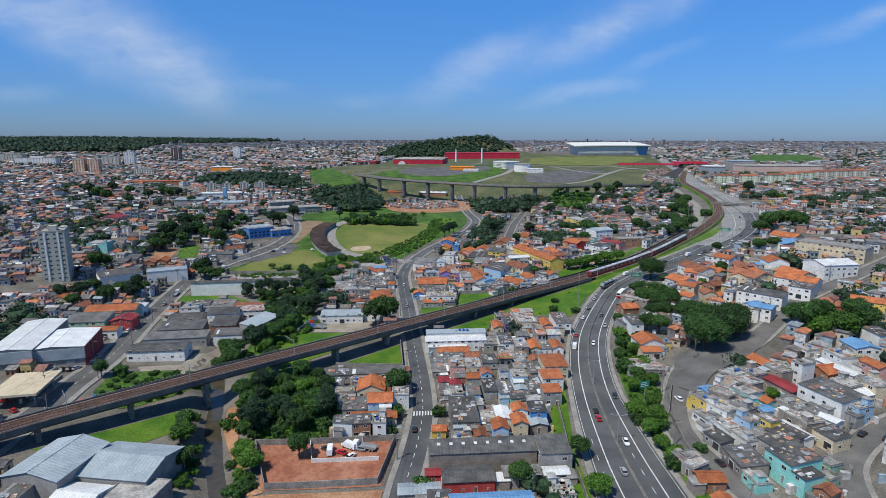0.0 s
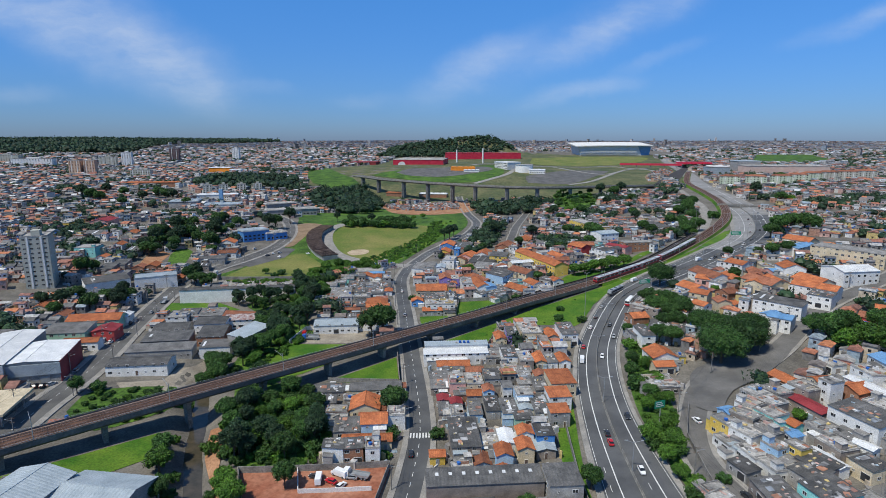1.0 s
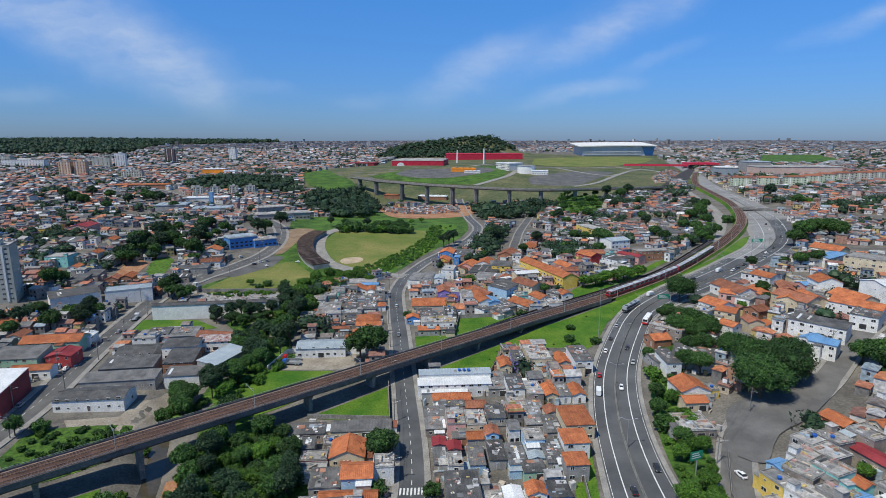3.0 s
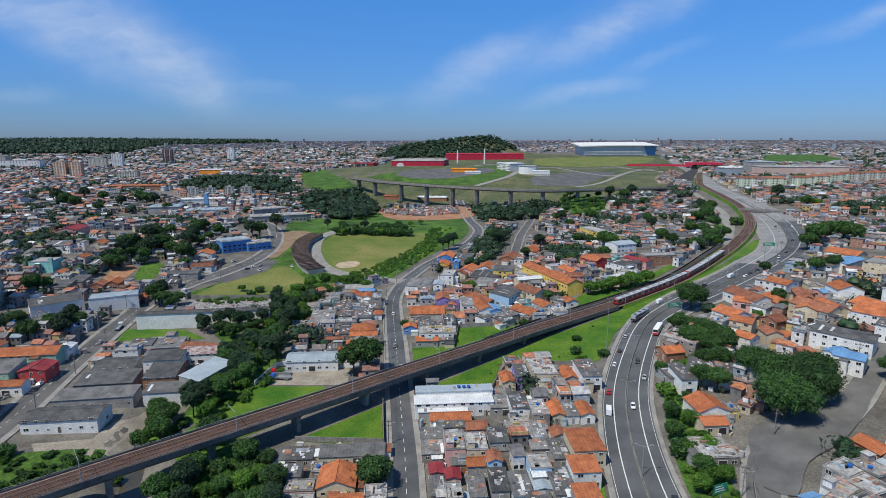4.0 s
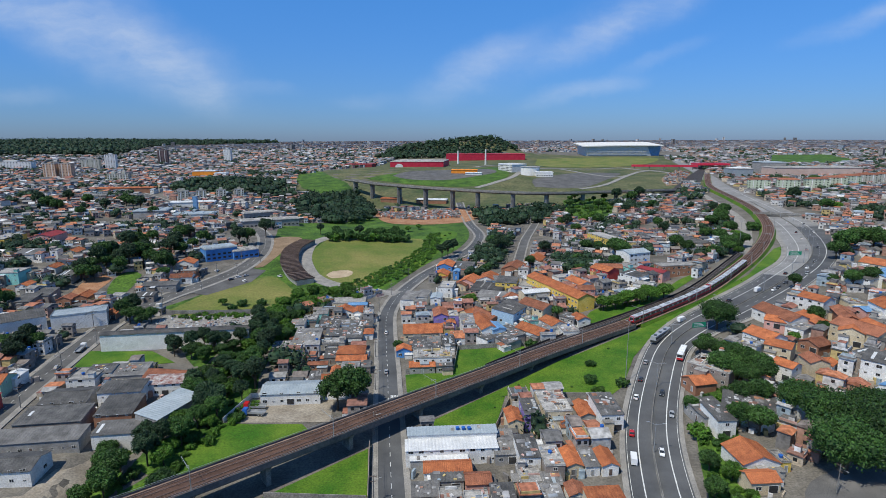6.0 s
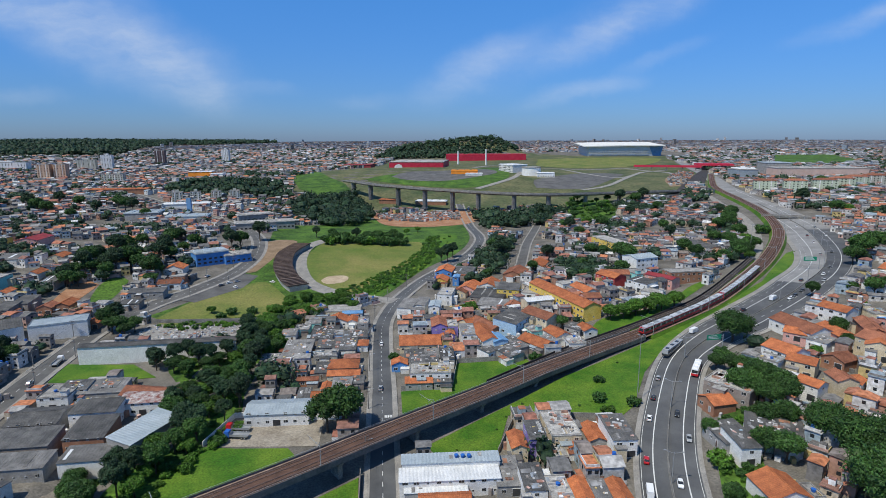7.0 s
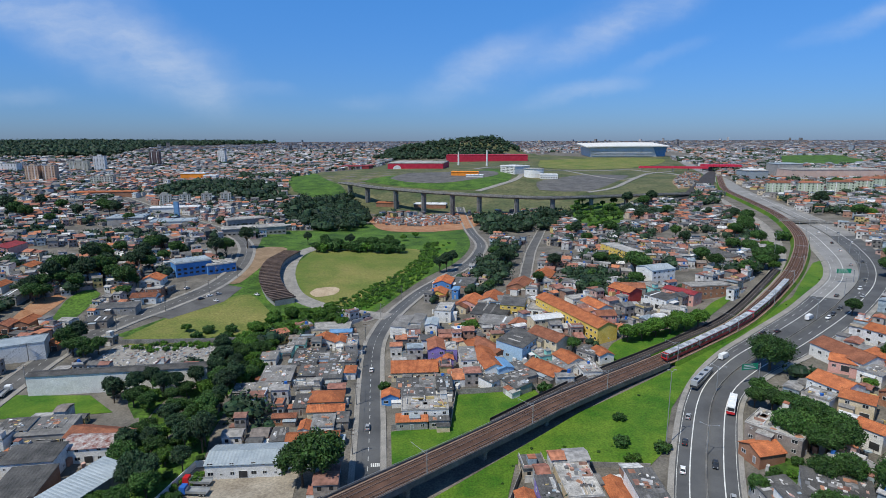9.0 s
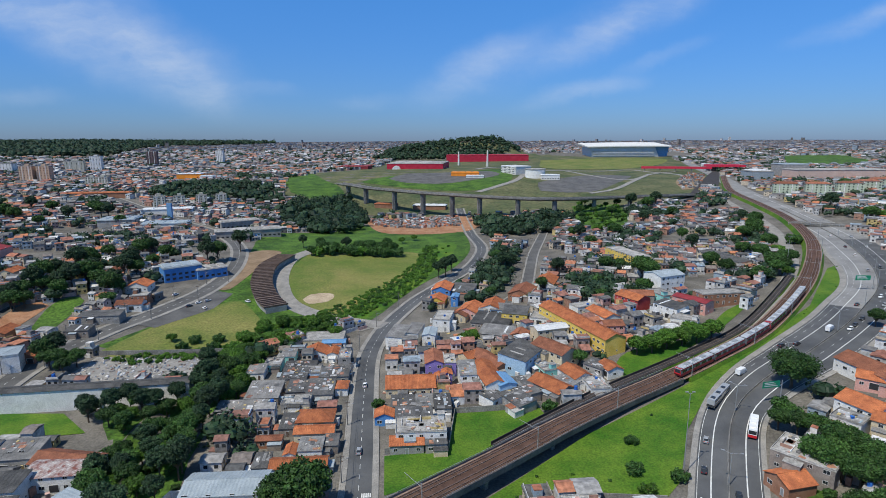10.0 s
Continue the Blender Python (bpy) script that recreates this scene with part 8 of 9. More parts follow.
def stadium():
    z = land(620, 2010)
    t = thing("stadium", pose(594, 2010, z, 0, 0, -4) @ Matrix.Diagonal((0.8, 0.9, 0.95, 1)), "large white stadium with overhanging flat roof and glazed end", "stadium")
    taken.append((628, 2010, 170))
    s = Solid()
    s.hull([(-140, -90, -6), (120, -90, -6), (120, 90, -6), (-140, 90, -6)], [(-145, -95, 29), (100, -95, 31), (100, 95, 31), (-145, 95, 29)])
    part("stand", s, M["pale_cladding"], t)
    s = Solid()
    s.hull([(100, -88, -6), (150, -80, -6), (150, 80, -6), (100, 88, -6)], [(100, -88, 32), (160, -80, 32), (160, 80, 32), (100, 88, 32)])
    part("glazed_end", s, M["blue_metal"], t)
    s = Solid()
    n = 14
    for i in range(n):
        a, b = i / n, (i + 1) / n
        x0, x1 = -160 + 320 * a, -160 + 320 * b
        f0, f1 = 29 + 2.5 * math.sin(a * 2.2), 29 + 2.5 * math.sin(b * 2.2)
        s.hull([(x0, -104, f0), (x1, -104, f1), (x1, 104, f1 + 10), (x0, 104, f0 + 10)], [(x0, -104, f0 + 3), (x1, -104, f1 + 3), (x1, 104, f1 + 13), (x0, 104, f0 + 13)])
    part("roof", s, M["wall_white"], t, smooth=False)
    for k in range(4):
        c = Solid()
        c.box(-138, 98, -95 - k * 0.5, -93 - k * 0.5, 2 + 5 * k, 3 + 5 * k)
        part("ledge", c, M["wall_white"], t)


stadium()


def station():
    t = thing("railway_station", on_land(590, 1320, -4), "railway station with long red canopy roof over the tracks", "station")
    for k in range(6):
        s = Solid()
        s.box(-34 + 11.5 * k, -23.5 + 11.5 * k, -22, 22, 9, 13, inset=0.8)
        part("canopy_bay", s, M["red"], t)
    for k in range(7):
        for v in (-18, 18):
            s = Solid()
            s.box(-34.5 + 11.5 * k, -33.5 + 11.5 * k, v - 0.5, v + 0.5, -3, 9)
            part("column", s, M["concrete"], t)
    s = Solid()
    s.box(-30, 30, -16, 16, -3, 5)
    part("platform_block", s, M["wall_umber"], t)
    b = thing("footbridge", on_land(475, 1296, -14), "long red covered footbridge to the station", "footbridge")
    s = Solid()
    s.box(-62, 72, -3, 3, 6, 10.5, inset=0.5)
    part("covered_deck", s, M["red"], b)
    for u in (-55, -25, 5, 35, 62):
        s = Solid()
        s.box(u - 0.8, u + 0.8, -1.5, 1.5, -3, 6)
        part("pillar", s, M["concrete"], b)
    h = hall(532, 1092, 34, 40, -4, 14, "grey_metal", "slab", "grey service hall with two white roof lights", "service_hall")
    for u in (-8, 8):
        s = Solid()
        s.box(u - 5.5, u + 5.5, -18, 18, 15.4, 16.4, inset=0.6)
        part("roof_light", s, M["white_metal"], h)
    hall(640, 1060, 142, 46, -3, 17, "wall_mall", "slab", "long pink-grey shopping centre with banded wall", "shopping_centre", 2, "wall_white")
    hall(596, 1110, 40, 40, -3, 24, "wall_grey", "grey_metal", "grey glazed entrance hall of the shopping centre", "entrance_hall")


station()
hall(-447, 1165, 42, 26, 6, 14, "orange", "white_metal", "bright orange and white retail store", "store")
hall(-415, 1160, 22, 20, 6, 9, "wall_white", "white_metal", "white loading wing of the store", "store")
hall(-175, 533, 24, 16, 38, 9, "wall_blue", "grey_metal", "bright blue commercial building with flat roof", "shop_building", 2)
hall(-158, 541, 20, 14, 38, 6, "wall_blue", "slab", "lower blue commercial building", "shop_building", 1)
hall(-318, 712, 34, 26, 12, 8, "wall_grey", "grey_metal", "white hall with vaulted grey roof", "market_hall")
hall(-268, 705, 42, 18, 12, 7, "wall_white", "grey_metal", "white supermarket hall with grey roof", "market_hall")
hall(-312, 800, 54, 14, 14, 6, "wall_white", "white_metal", "long white-roofed market hall", "market_hall")
hall(-460, 915, 80, 16, 10, 7, "wall_brick", "tile", "long low hall with orange roof", "school_hall")
t_pylon = thing("sign_tower", on_land(-296, 770), "tall narrow light-blue sign tower", "sign tower")
pylon = Solid()
pylon.box(-2.6, 2.6, -1.6, 1.6, -2, 17, inset=0.1)
part("tower", pylon, M["blue_metal"], t_pylon)
hall(-10, 905, 44, 16, -8, 5, "wall_brick", "white_metal", "low shed with white roof below the viaduct", "shed")
hall(-70, 915, 30, 14, -8, 5, "wall_brick", "tile", "low shed with orange roof below the viaduct", "shed")
hall(-179, 682, 59, 16, 22, 7, "wall_grey", "slab", "long weathered grey institutional hall beside the wood", "long_hall", 1)
hall(-208, 738, 39, 14, 34, 7, "wall_grey", "slab", "long weathered grey institutional hall beside the wood", "long_hall", 1)



def scatter_stalls(name, zone, count, seed, label, category):
    """Crowded small stalls, huts and stacks over a stretch of bare ground."""
    g = random.Random(seed)
    s = Solid()
    x0, x1, y0, y1 = min(p[0] for p in zone), max(p[0] for p in zone), min(p[1] for p in zone), max(p[1] for p in zone)
    for _ in range(count):
        x, y = g.uniform(x0, x1), g.uniform(y0, y1)
        if not inside(x, y, zone) or near_line(x, y, STREET) < 7:
            continue
        z, h, w, d, a = land(x, y) + 0.4, g.uniform(1.2, 3.0), g.uniform(0.8, 2.4), g.uniform(0.7, 1.8), g.uniform(-0.5, 0.5)
        c, k = math.cos(a), math.sin(a)
        e = [(x + c * u - k * v, y + k * u + c * v) for u, v in ((-w, -d), (w, -d), (w, d), (-w, d))]
        s.hull([(*p, z - 0.9) for p in e], [(*p, z + h + (0.3 if i > 1 else 0)) for i, p in enumerate(e)], 0, False)
    tagged(part(name, s, FAR_ROOF), label, category, kind="stuff")


MARKET = [(-85, 824), (42, 862), (40, 788), (-20, 768), (-64, 780)]
scatter_stalls("market_stalls", MARKET, 900, 77, "crowded small market stalls and stacked goods on bare earth", "market stalls")
scatter_stalls("site_huts", LOT_B, 700, 78, "site huts, machines and stacks on a works yard", "site huts")


def build_rubble():
    g = random.Random(91)
    s = Solid()
    for _ in range(420):
        x, y = g.uniform(-158, -100), g.uniform(382, 408)
        if not inside(x, y, RUBBLE):
            continue
        z, h, w, d, a = land(x, y), g.uniform(0.2, 0.9), g.uniform(0.2, 1.1), g.uniform(0.2, 0.8), g.uniform(0, 3)
        c, k = math.cos(a), math.sin(a)
        e = [(x + c * u - k * v, y + k * u + c * v) for u, v in ((-w, -d), (w, -d), (w, d), (-w, d))]
        s.hull([(*p, z - 0.2) for p in e], [(x + (p[0] - x) * 0.7, y + (p[1] - y) * 0.7, z + h * (0.6 if i > 1 else 1)) for i, p in enumerate(e)], 0, False)
    tagged(part("rubble", s, PALE_WALL), "broken pale masonry rubble on a cleared plot", "rubble", kind="stuff")


build_rubble()

# ---- vehicles ----
PAINT = {"red": (0.45, 0.02, 0.025), "white": (0.72, 0.72, 0.71), "dark": (0.03, 0.032, 0.036), "grey": (0.30, 0.31, 0.32), "blue": (0.03, 0.12, 0.42), "yellow": (0.70, 0.50, 0.03)}
for key, c in PAINT.items():
    M["paint_" + key] = surface("car_paint_" + key, c, tuple(min(1, v * 1.15) for v in c), 0.4, 0.3, spec=0.5)
M["lamp_red"] = surface("tail_light_red", (0.5, 0.01, 0.01), (0.6, 0.02, 0.02), 1, 0.3)
M["lamp_clear"] = surface("headlight_clear", (0.7, 0.7, 0.68), (0.8, 0.8, 0.78), 1, 0.2)


def wheel_mesh():
    s = Solid()
    s.tube((-0.11, 0, 0), (0.11, 0, 0), 0.33, 0.33, 12, 0)
    s.tube((-0.115, 0, 0), (0.115, 0, 0), 0.2, 0.2, 10, 1)
    return s.mesh("wheel", [M["tyre"], M["galv"]])


WHEEL = wheel_mesh()


def wheels(t, half, ys, r=0.33):
    for y in ys:
        for x in (-half, half):
            part("wheel", WHEEL, None, t, at=pose(x, y, r) @ Matrix.Diagonal((1.2, r / 0.33, r / 0.33, 1)))


def loft(s, rows, mat=0):
    """A body along y made of cross-sections: y, half width, bottom, top, top half width."""
    base = len(s.v)
    for y, w, b, tp, tw in rows:
        m = (b + tp) / 2 + (tp - b) * 0.12
        s.v += [(-w * 0.94, y, b), (w * 0.94, y, b), (w, y, m), (tw, y, tp), (-tw, y, tp), (-w, y, m)]
    for i in range(len(rows) - 1):
        a = base + 6 * i
        for j in range(6):
            k = (j + 1) % 6
            s.f.append((a + j, a + k, a + 6 + k, a + 6 + j))
            s.m.append(mat)
    s.f.append(tuple(base + j for j in (5, 4, 3, 2, 1, 0)))
    e = base + 6 * (len(rows) - 1)
    s.f.append(tuple(e + j for j in range(6)))
    s.m += [mat, mat]


def make_car(colour, kind):
    """The vehicle faces +y and stands at its own origin."""
    words = {"red": "red", "white": "white", "dark": "black", "grey": "silver-grey", "blue": "blue", "yellow": "yellow"}[colour]
    p = M["paint_" + colour]
    if kind == "car":
        t = thing("car", pose(0, 0, 0), f"{words} compact passenger car on the road", "car", "cars")
        s = Solid()
        loft(s, [(-2.05, 0.72, 0.35, 0.75, 0.66), (-1.95, 0.82, 0.25, 0.92, 0.74), (-1.0, 0.86, 0.22, 0.95, 0.78), (0.9, 0.86, 0.22, 0.93, 0.78), (1.75, 0.82, 0.25, 0.80, 0.70), (2.05, 0.70, 0.35, 0.66, 0.60)])
        part("body", s, p, t)
        s = Solid()
        s.hull([(-0.74, -1.75, 0.9), (0.74, -1.75, 0.9), (0.74, 1.0, 0.9), (-0.74, 1.0, 0.9)], [(-0.58, -1.15, 1.42), (0.58, -1.15, 1.42), (0.58, 0.25, 1.42), (-0.58, 0.25, 1.42)])
        part("glazing", s, M["glass"], t)
        s = Solid()
        s.box(-0.6, 0.6, -1.2, 0.3, 1.42, 1.5, inset=0.06)
        part("roof", s, p, t)
        wheels(t, 0.76, (-1.25, 1.3))
        for x in (-0.55, 0.55):
            s = Solid()
            s.box(x - 0.16, x + 0.16, 1.9, 2.06, 0.58, 0.72)
            part("headlight", s, M["lamp_clear"], t)
            s = Solid()
            s.box(x - 0.14, x + 0.14, -2.07, -1.95, 0.65, 0.85)
            part("tail_light", s, M["lamp_red"], t)
    elif kind == "van":
        t = thing("delivery_van", pose(0, 0, 0), f"{words} delivery van on the road", "van", "vans")
        s = Solid()
        loft(s, [(-2.9, 0.95, 0.35, 2.35, 0.88), (1.4, 0.98, 0.35, 2.4, 0.9), (2.2, 0.96, 0.35, 1.5, 0.85), (2.9, 0.85, 0.4, 1.1, 0.75)])
        part("body", s, p, t)
        s = Solid()
        s.hull([(-0.84, 1.5, 2.25), (0.84, 1.5, 2.25), (0.84, 2.2, 1.53), (-0.84, 2.2, 1.53)], [(-0.82, 1.56, 2.3), (0.82, 1.56, 2.3), (0.82, 2.26, 1.57), (-0.82, 2.26, 1.57)])
        part("windscreen", s, M["glass"], t)
        wheels(t, 0.86, (-1.8, 1.9), 0.38)
    elif kind == "bus":
        two = colour == "white"
        t = thing("city_bus", pose(0, 0, 0), "white city bus with red lower sides" if two else "dark grey articulated city bus with yellow front", "bus", "buses")
        n = 6.0 if two else 9.0
        s = Solid()
        s.box(-1.27, 1.27, -n, n, 0.9, 3.15, inset=0.05)
        part("body", s, M["paint_white"] if two else M["paint_grey"], t)
        s = Solid()
        s.box(-1.29, 1.29, -n - 0.02, n + 0.02, 0.32, 1.25)
        part("skirt", s, M["paint_red"] if two else M["paint_dark"], t)
        s = Solid()
        s.box(-1.285, 1.285, -n + 0.4, n - 0.4, 1.6, 2.5)
        s.box(-1.1, 1.1, n - 0.1, n + 0.03, 1.5, 2.7)
        part("glazing", s, M["glass"], t)
        for k in range(3):
            s = Solid()
            s.box(-0.7, 0.7, -n + 1.5 + k * n * 0.62, -n + 3.2 + k * n * 0.62, 3.15, 3.4, inset=0.1)
            part("roof_unit", s, M["paint_white"] if two else M["paint_dark"], t)
        if not two:
            s = Solid()
            s.box(-1.25, 1.25, n, n + 0.08, 0.5, 1.4)
            part("bumper", s, M["paint_yellow"], t)
        wheels(t, 1.12, (-n + 2.2, n - 2.2) if two else (-n + 2.2, 0, n - 2.2), 0.48)
    else:
        t = thing("flatbed_truck", pose(0, 0, 0), f"{words} flatbed truck with long grey bed", "truck", "trucks")
        s = Solid()
        s.box(-1.2, 1.2, 2.3, 4.2, 0.6, 2.7, inset=0.12)
        part("cab", s, p, t)
        s = Solid()
        s.box(-1.0, 1.0, 4.05, 4.16, 1.7, 2.4)
        part("windscreen", s, M["glass"], t)
        s = Solid()
        s.box(-1.25, 1.25, -4.2, 2.1, 0.95, 1.2)
        for sx in (-1.2, 1.2):
            s.box(sx - 0.05, sx + 0.05, -4.2, 2.1, 1.2, 1.75)
        s.box(-1.25, 1.25, 2.0, 2.1, 1.2, 2.2)
        part("bed", s, M["galv"], t)
        wheels(t, 1.0, (-3.2, -2.1, 3.2), 0.48)
    return t


models = {}


def vehicle(kind, x, y, turn, colour, z=None):
    m = pose(x, y, land(x, y) + 0.32 if z is None else z, 0, 0, turn)
    if (kind, colour) not in models:
        models[kind, colour] = make_car(colour, kind)
        models[kind, colour].matrix_basis = m
        return models[kind, colour]
    return copy_thing(models[kind, colour], m)


highway_path = spline(HIGHWAY, 5)
highway_sides = sides(highway_path)


def traffic():
    rows = [
        ("car", 70.6, 267.0, "red"),
        ("van", 65.9, 249.8, "white"),
        ("car", 79.6, 289.7, "white"),
        ("car", 85.7, 304.0, "dark"),
        ("car", 95.3, 320.5, "grey"),
        ("bus", 110.5, 344.7, "dark"),
        ("van", 125.0, 358.7, "white"),
        ("bus", 108.7, 320.7, "white"),
        ("car", 76.1, 253.3, "white"),
        ("car", 86.0, 275.6, "grey"),
        ("car", 90.7, 292.4, "dark"),
        ("car", 151.1, 379.1, "dark"),
        ("car", 157.9, 380.6, "dark"),
        ("van", 179.4, 391.4, "white"),
        ("car", 188.7, 391.7, "dark"),
        ("car", 197.3, 398.7, "dark"),
        ("car", 210.1, 403.8, "white"),
        ("car", 184.9, 387.1, "white"),
        ("car", 212.0, 418.1, "dark"),
        ("car", 220.6, 415.3, "grey"),
        ("car", 227.9, 429.9, "white"),
        ("car", 246.3, 443.5, "dark"),
        ("car", 267.7, 484.0, "grey"),
        ("car", 281.6, 492.8, "dark"),
        ("car", 294.1, 532.8, "white"),
        ("car", 315.8, 555.9, "white"),
        ("car", 304.5, 561.1, "dark"),
        ("car", 323.3, 605.1, "white"),
        ("car", 337.4, 598.1, "grey"),
        ("car", 57.3, 182.0, "red"),
        ("car", 63.2, 170.6, "white"),
        ("car", 56.4, 154.2, "grey"),
        ("car", 58.9, 187.7, "dark"),
        ("car", 68.3, 199.3, "dark"),
    ]
    for kind, x, y, colour in rows:
        i = min(range(len(highway_path)), key=lambda k: (highway_path[k][0] - x) ** 2 + (highway_path[k][1] - y) ** 2)
        nx, ny = highway_sides[i]
        u = (x - highway_path[i][0]) * nx + (y - highway_path[i][1]) * ny
        w = highway_path[i][2]
        lane = min((-8.4, -3.1, 3.1, 8.4) if w < 0.95 else (-8.7, -5.5, -2.5, 2.5, 5.5, 8.7), key=lambda v: abs(v * w - u)) * w
        way = math.degrees(math.atan2(ny, nx))
        vehicle(kind, highway_path[i][0] + nx * lane, highway_path[i][1] + ny * lane, way + (180 if lane > 0 else 0), colour)


traffic()
for x, y, turn, colour in ((-173, 229, 20, "white"), (-168, 228.5, 15, "white"), (-164.5, 228.6, 12, "dark"), (-162, 229.2, 12, "dark"), (-159.5, 231, -20, "grey"), (-166, 198, 75, "red"), (-157.5, 191, 60, "red"), (-33, 171, 60, "red"),
                           (-29.5, 168.6, -30, "white"), (-27, 173, 80, "grey"), (-38.5, 173.5, 70, "dark"), (93, 183, -35, "red"), (90, 193.5, 10, "white"), (134, 160.5, -60, "dark"), (112.5, 151, -30, "red"), (139, 157, -55, "dark"), (85.5, 153, 10, "dark"),
                           (-114.7, 492, 60, "white"), (-163, 498, -20, "white"), (-146, 480, -40, "dark"), (-143, 486, -40, "white"), (-139, 490, -40, "grey"), (-136, 478, 50, "white"), (-158.5, 245, 8, "grey"), (-164, 280, 10, "white"), (-170.5, 310, 12, "dark"), (-169, 330, 12, "grey"), (-9, 185, 4, "dark"), (-24.5, 372, 4, "white"), (-19.5, 322, 4, "grey")):
    vehicle("car", x, y, turn, colour)
vehicle("truck", -66.5, 291, 88, "red", land(-66.5, 291) + 0.17)
vehicle("truck", -65.5, 286.5, 86, "blue", land(-65.5, 286.5) + 0.17)
vehicle("truck", -172, 352, 12, "white")
vehicle("van", -37, 172, 5, "white")
vehicle("van", -31, 174.5, 60, "white")
vehicle("truck", -25.5, 173.5, 75, "white")


# ---- train on the elevated line ----


M["train_roof"] = surface("train_roof_metal", (0.36, 0.38, 0.41), (0.48, 0.50, 0.53), 0.3, 0.5, fine=0.15)
M["train_grey"] = surface("train_steel", (0.16, 0.17, 0.19), (0.24, 0.25, 0.27), 0.4, 0.45, metal=0.3)


def build_train():
    cum, pts = 0.0, []
    for a, b in zip(rail_path[:-1], rail_path[1:]):
        pts.append((cum, a))
        cum += float(np.linalg.norm(b[:2] - a[:2]))

    def at(d):
        i = max(k for k in range(len(pts)) if pts[k][0] <= d)
        a, b = rail_path[i], rail_path[i + 1]
        q = (d - pts[i][0]) / float(np.linalg.norm(b[:2] - a[:2]))
        n = (b - a)[:2] / np.linalg.norm((b - a)[:2])
        p = a * (1 - q) + b * q
        return np.array((p[0] + n[1] * 2.1, p[1] - n[0] * 2.1, p[2]))
    start = min(pts, key=lambda q: abs(q[1][0] - 97))[0]
    for k in range(6):
        a, b = at(start + 21.2 * k), at(start + 21.2 * k + 20.6)
        c = (a + b) / 2
        turn = math.degrees(math.atan2(b[1] - a[1], b[0] - a[0])) - 90
        tilt = math.degrees(math.atan2(b[2] - a[2], float(np.linalg.norm((b - a)[:2]))))
        lead = k in (0, 3)
        t = thing("train_car", pose(c[0], c[1], c[2] + 0.54, tilt, 0, turn), "stainless-steel metro car with red cab front and maroon livery" if lead else "stainless-steel metro car with maroon livery", "train", "cars of the train")
        s = Solid()
        s.box(-1.45, 1.45, -10.2, 10.2, 0.5, 3.4)
        part("body", s, M["train_grey"], t)
        s = Solid()
        s.box(-1.47, 1.47, -10.15, 10.15, 0.55, 1.65)
        s.box(-1.47, 1.47, -10.15, 10.15, 2.85, 3.35)
        part("livery", s, M["maroon"], t)
        s = Solid()
        s.box(-1.38, 1.38, -10.12, 10.12, 3.42, 3.80, inset=0.22)
        part("roof", s, M["train_roof"], t, "pale ribbed metal roof")
        for j in range(5):
            s = Solid()
            s.box(-1.475, 1.475, -9.2 + j * 3.9, -6.6 + j * 3.9, 1.75, 2.75)
            part("window", s, M["glass"], t)
        if lead:
            s = Solid()
            s.hull([(-1.46, -10.2, 0.5), (1.46, -10.2, 0.5), (1.46, -9.0, 0.5), (-1.46, -9.0, 0.5)], [(-1.4, -10.6, 1.4), (1.4, -10.6, 1.4), (1.46, -9.0, 1.4), (-1.46, -9.0, 1.4)])
            s.hull([(-1.4, -10.6, 1.4), (1.4, -10.6, 1.4), (1.47, -9.0, 1.4), (-1.47, -9.0, 1.4)], [(-1.2, -10.0, 3.8), (1.2, -10.0, 3.8), (1.3, -9.0, 3.8), (-1.3, -9.0, 3.8)])
            part("nose", s, M["paint_red"], t, "red painted cab front")
            s = Solid()
            s.hull([(-1.1, -10.50, 1.9), (1.1, -10.50, 1.9), (1.1, -10.40, 1.9), (-1.1, -10.40, 1.9)], [(-1.0, -10.22, 3.1), (1.0, -10.22, 3.1), (1.0, -10.12, 3.1), (-1.0, -10.12, 3.1)])
            part("windscreen", s, M["glass"], t)
        for yy in (-6.8, 6.8):
            s = Solid()
            s.box(-1.2, 1.2, yy - 1.6, yy + 1.6, 0.0, 0.5)
            part("bogie", s, M["dark_steel"], t)
        for yy in (-5, 0, 5):
            s = Solid()
            s.box(-0.9, 0.9, yy - 1.4, yy + 1.4, 3.80, 4.05, inset=0.15)
            part("roof_unit", s, M["galv"], t)


build_train()

# ---- street furniture ----


def lamp_post(x, y, turn, h, arms, label, name="street_lamp"):
    t = thing(name, on_land(x, y, turn), label, "street lamp", "street lamps")
    s = Solid()
    s.tube((0, 0, -0.3), (0, 0, h), 0.16, 0.09)
    part("pole", s, M["galv"], t)
    for a in arms:
        s = Solid()
        s.tube((0, 0, h - 0.3), (a * 2.4, 0, h + 0.35), 0.06)
        part("arm", s, M["galv"], t)
        s = Solid()
        s.box(a * 2.4 - 0.45, a * 2.4 + 0.45, -0.18, 0.18, h + 0.3, h + 0.48)
        part("lamp_head", s, M["galv"], t)


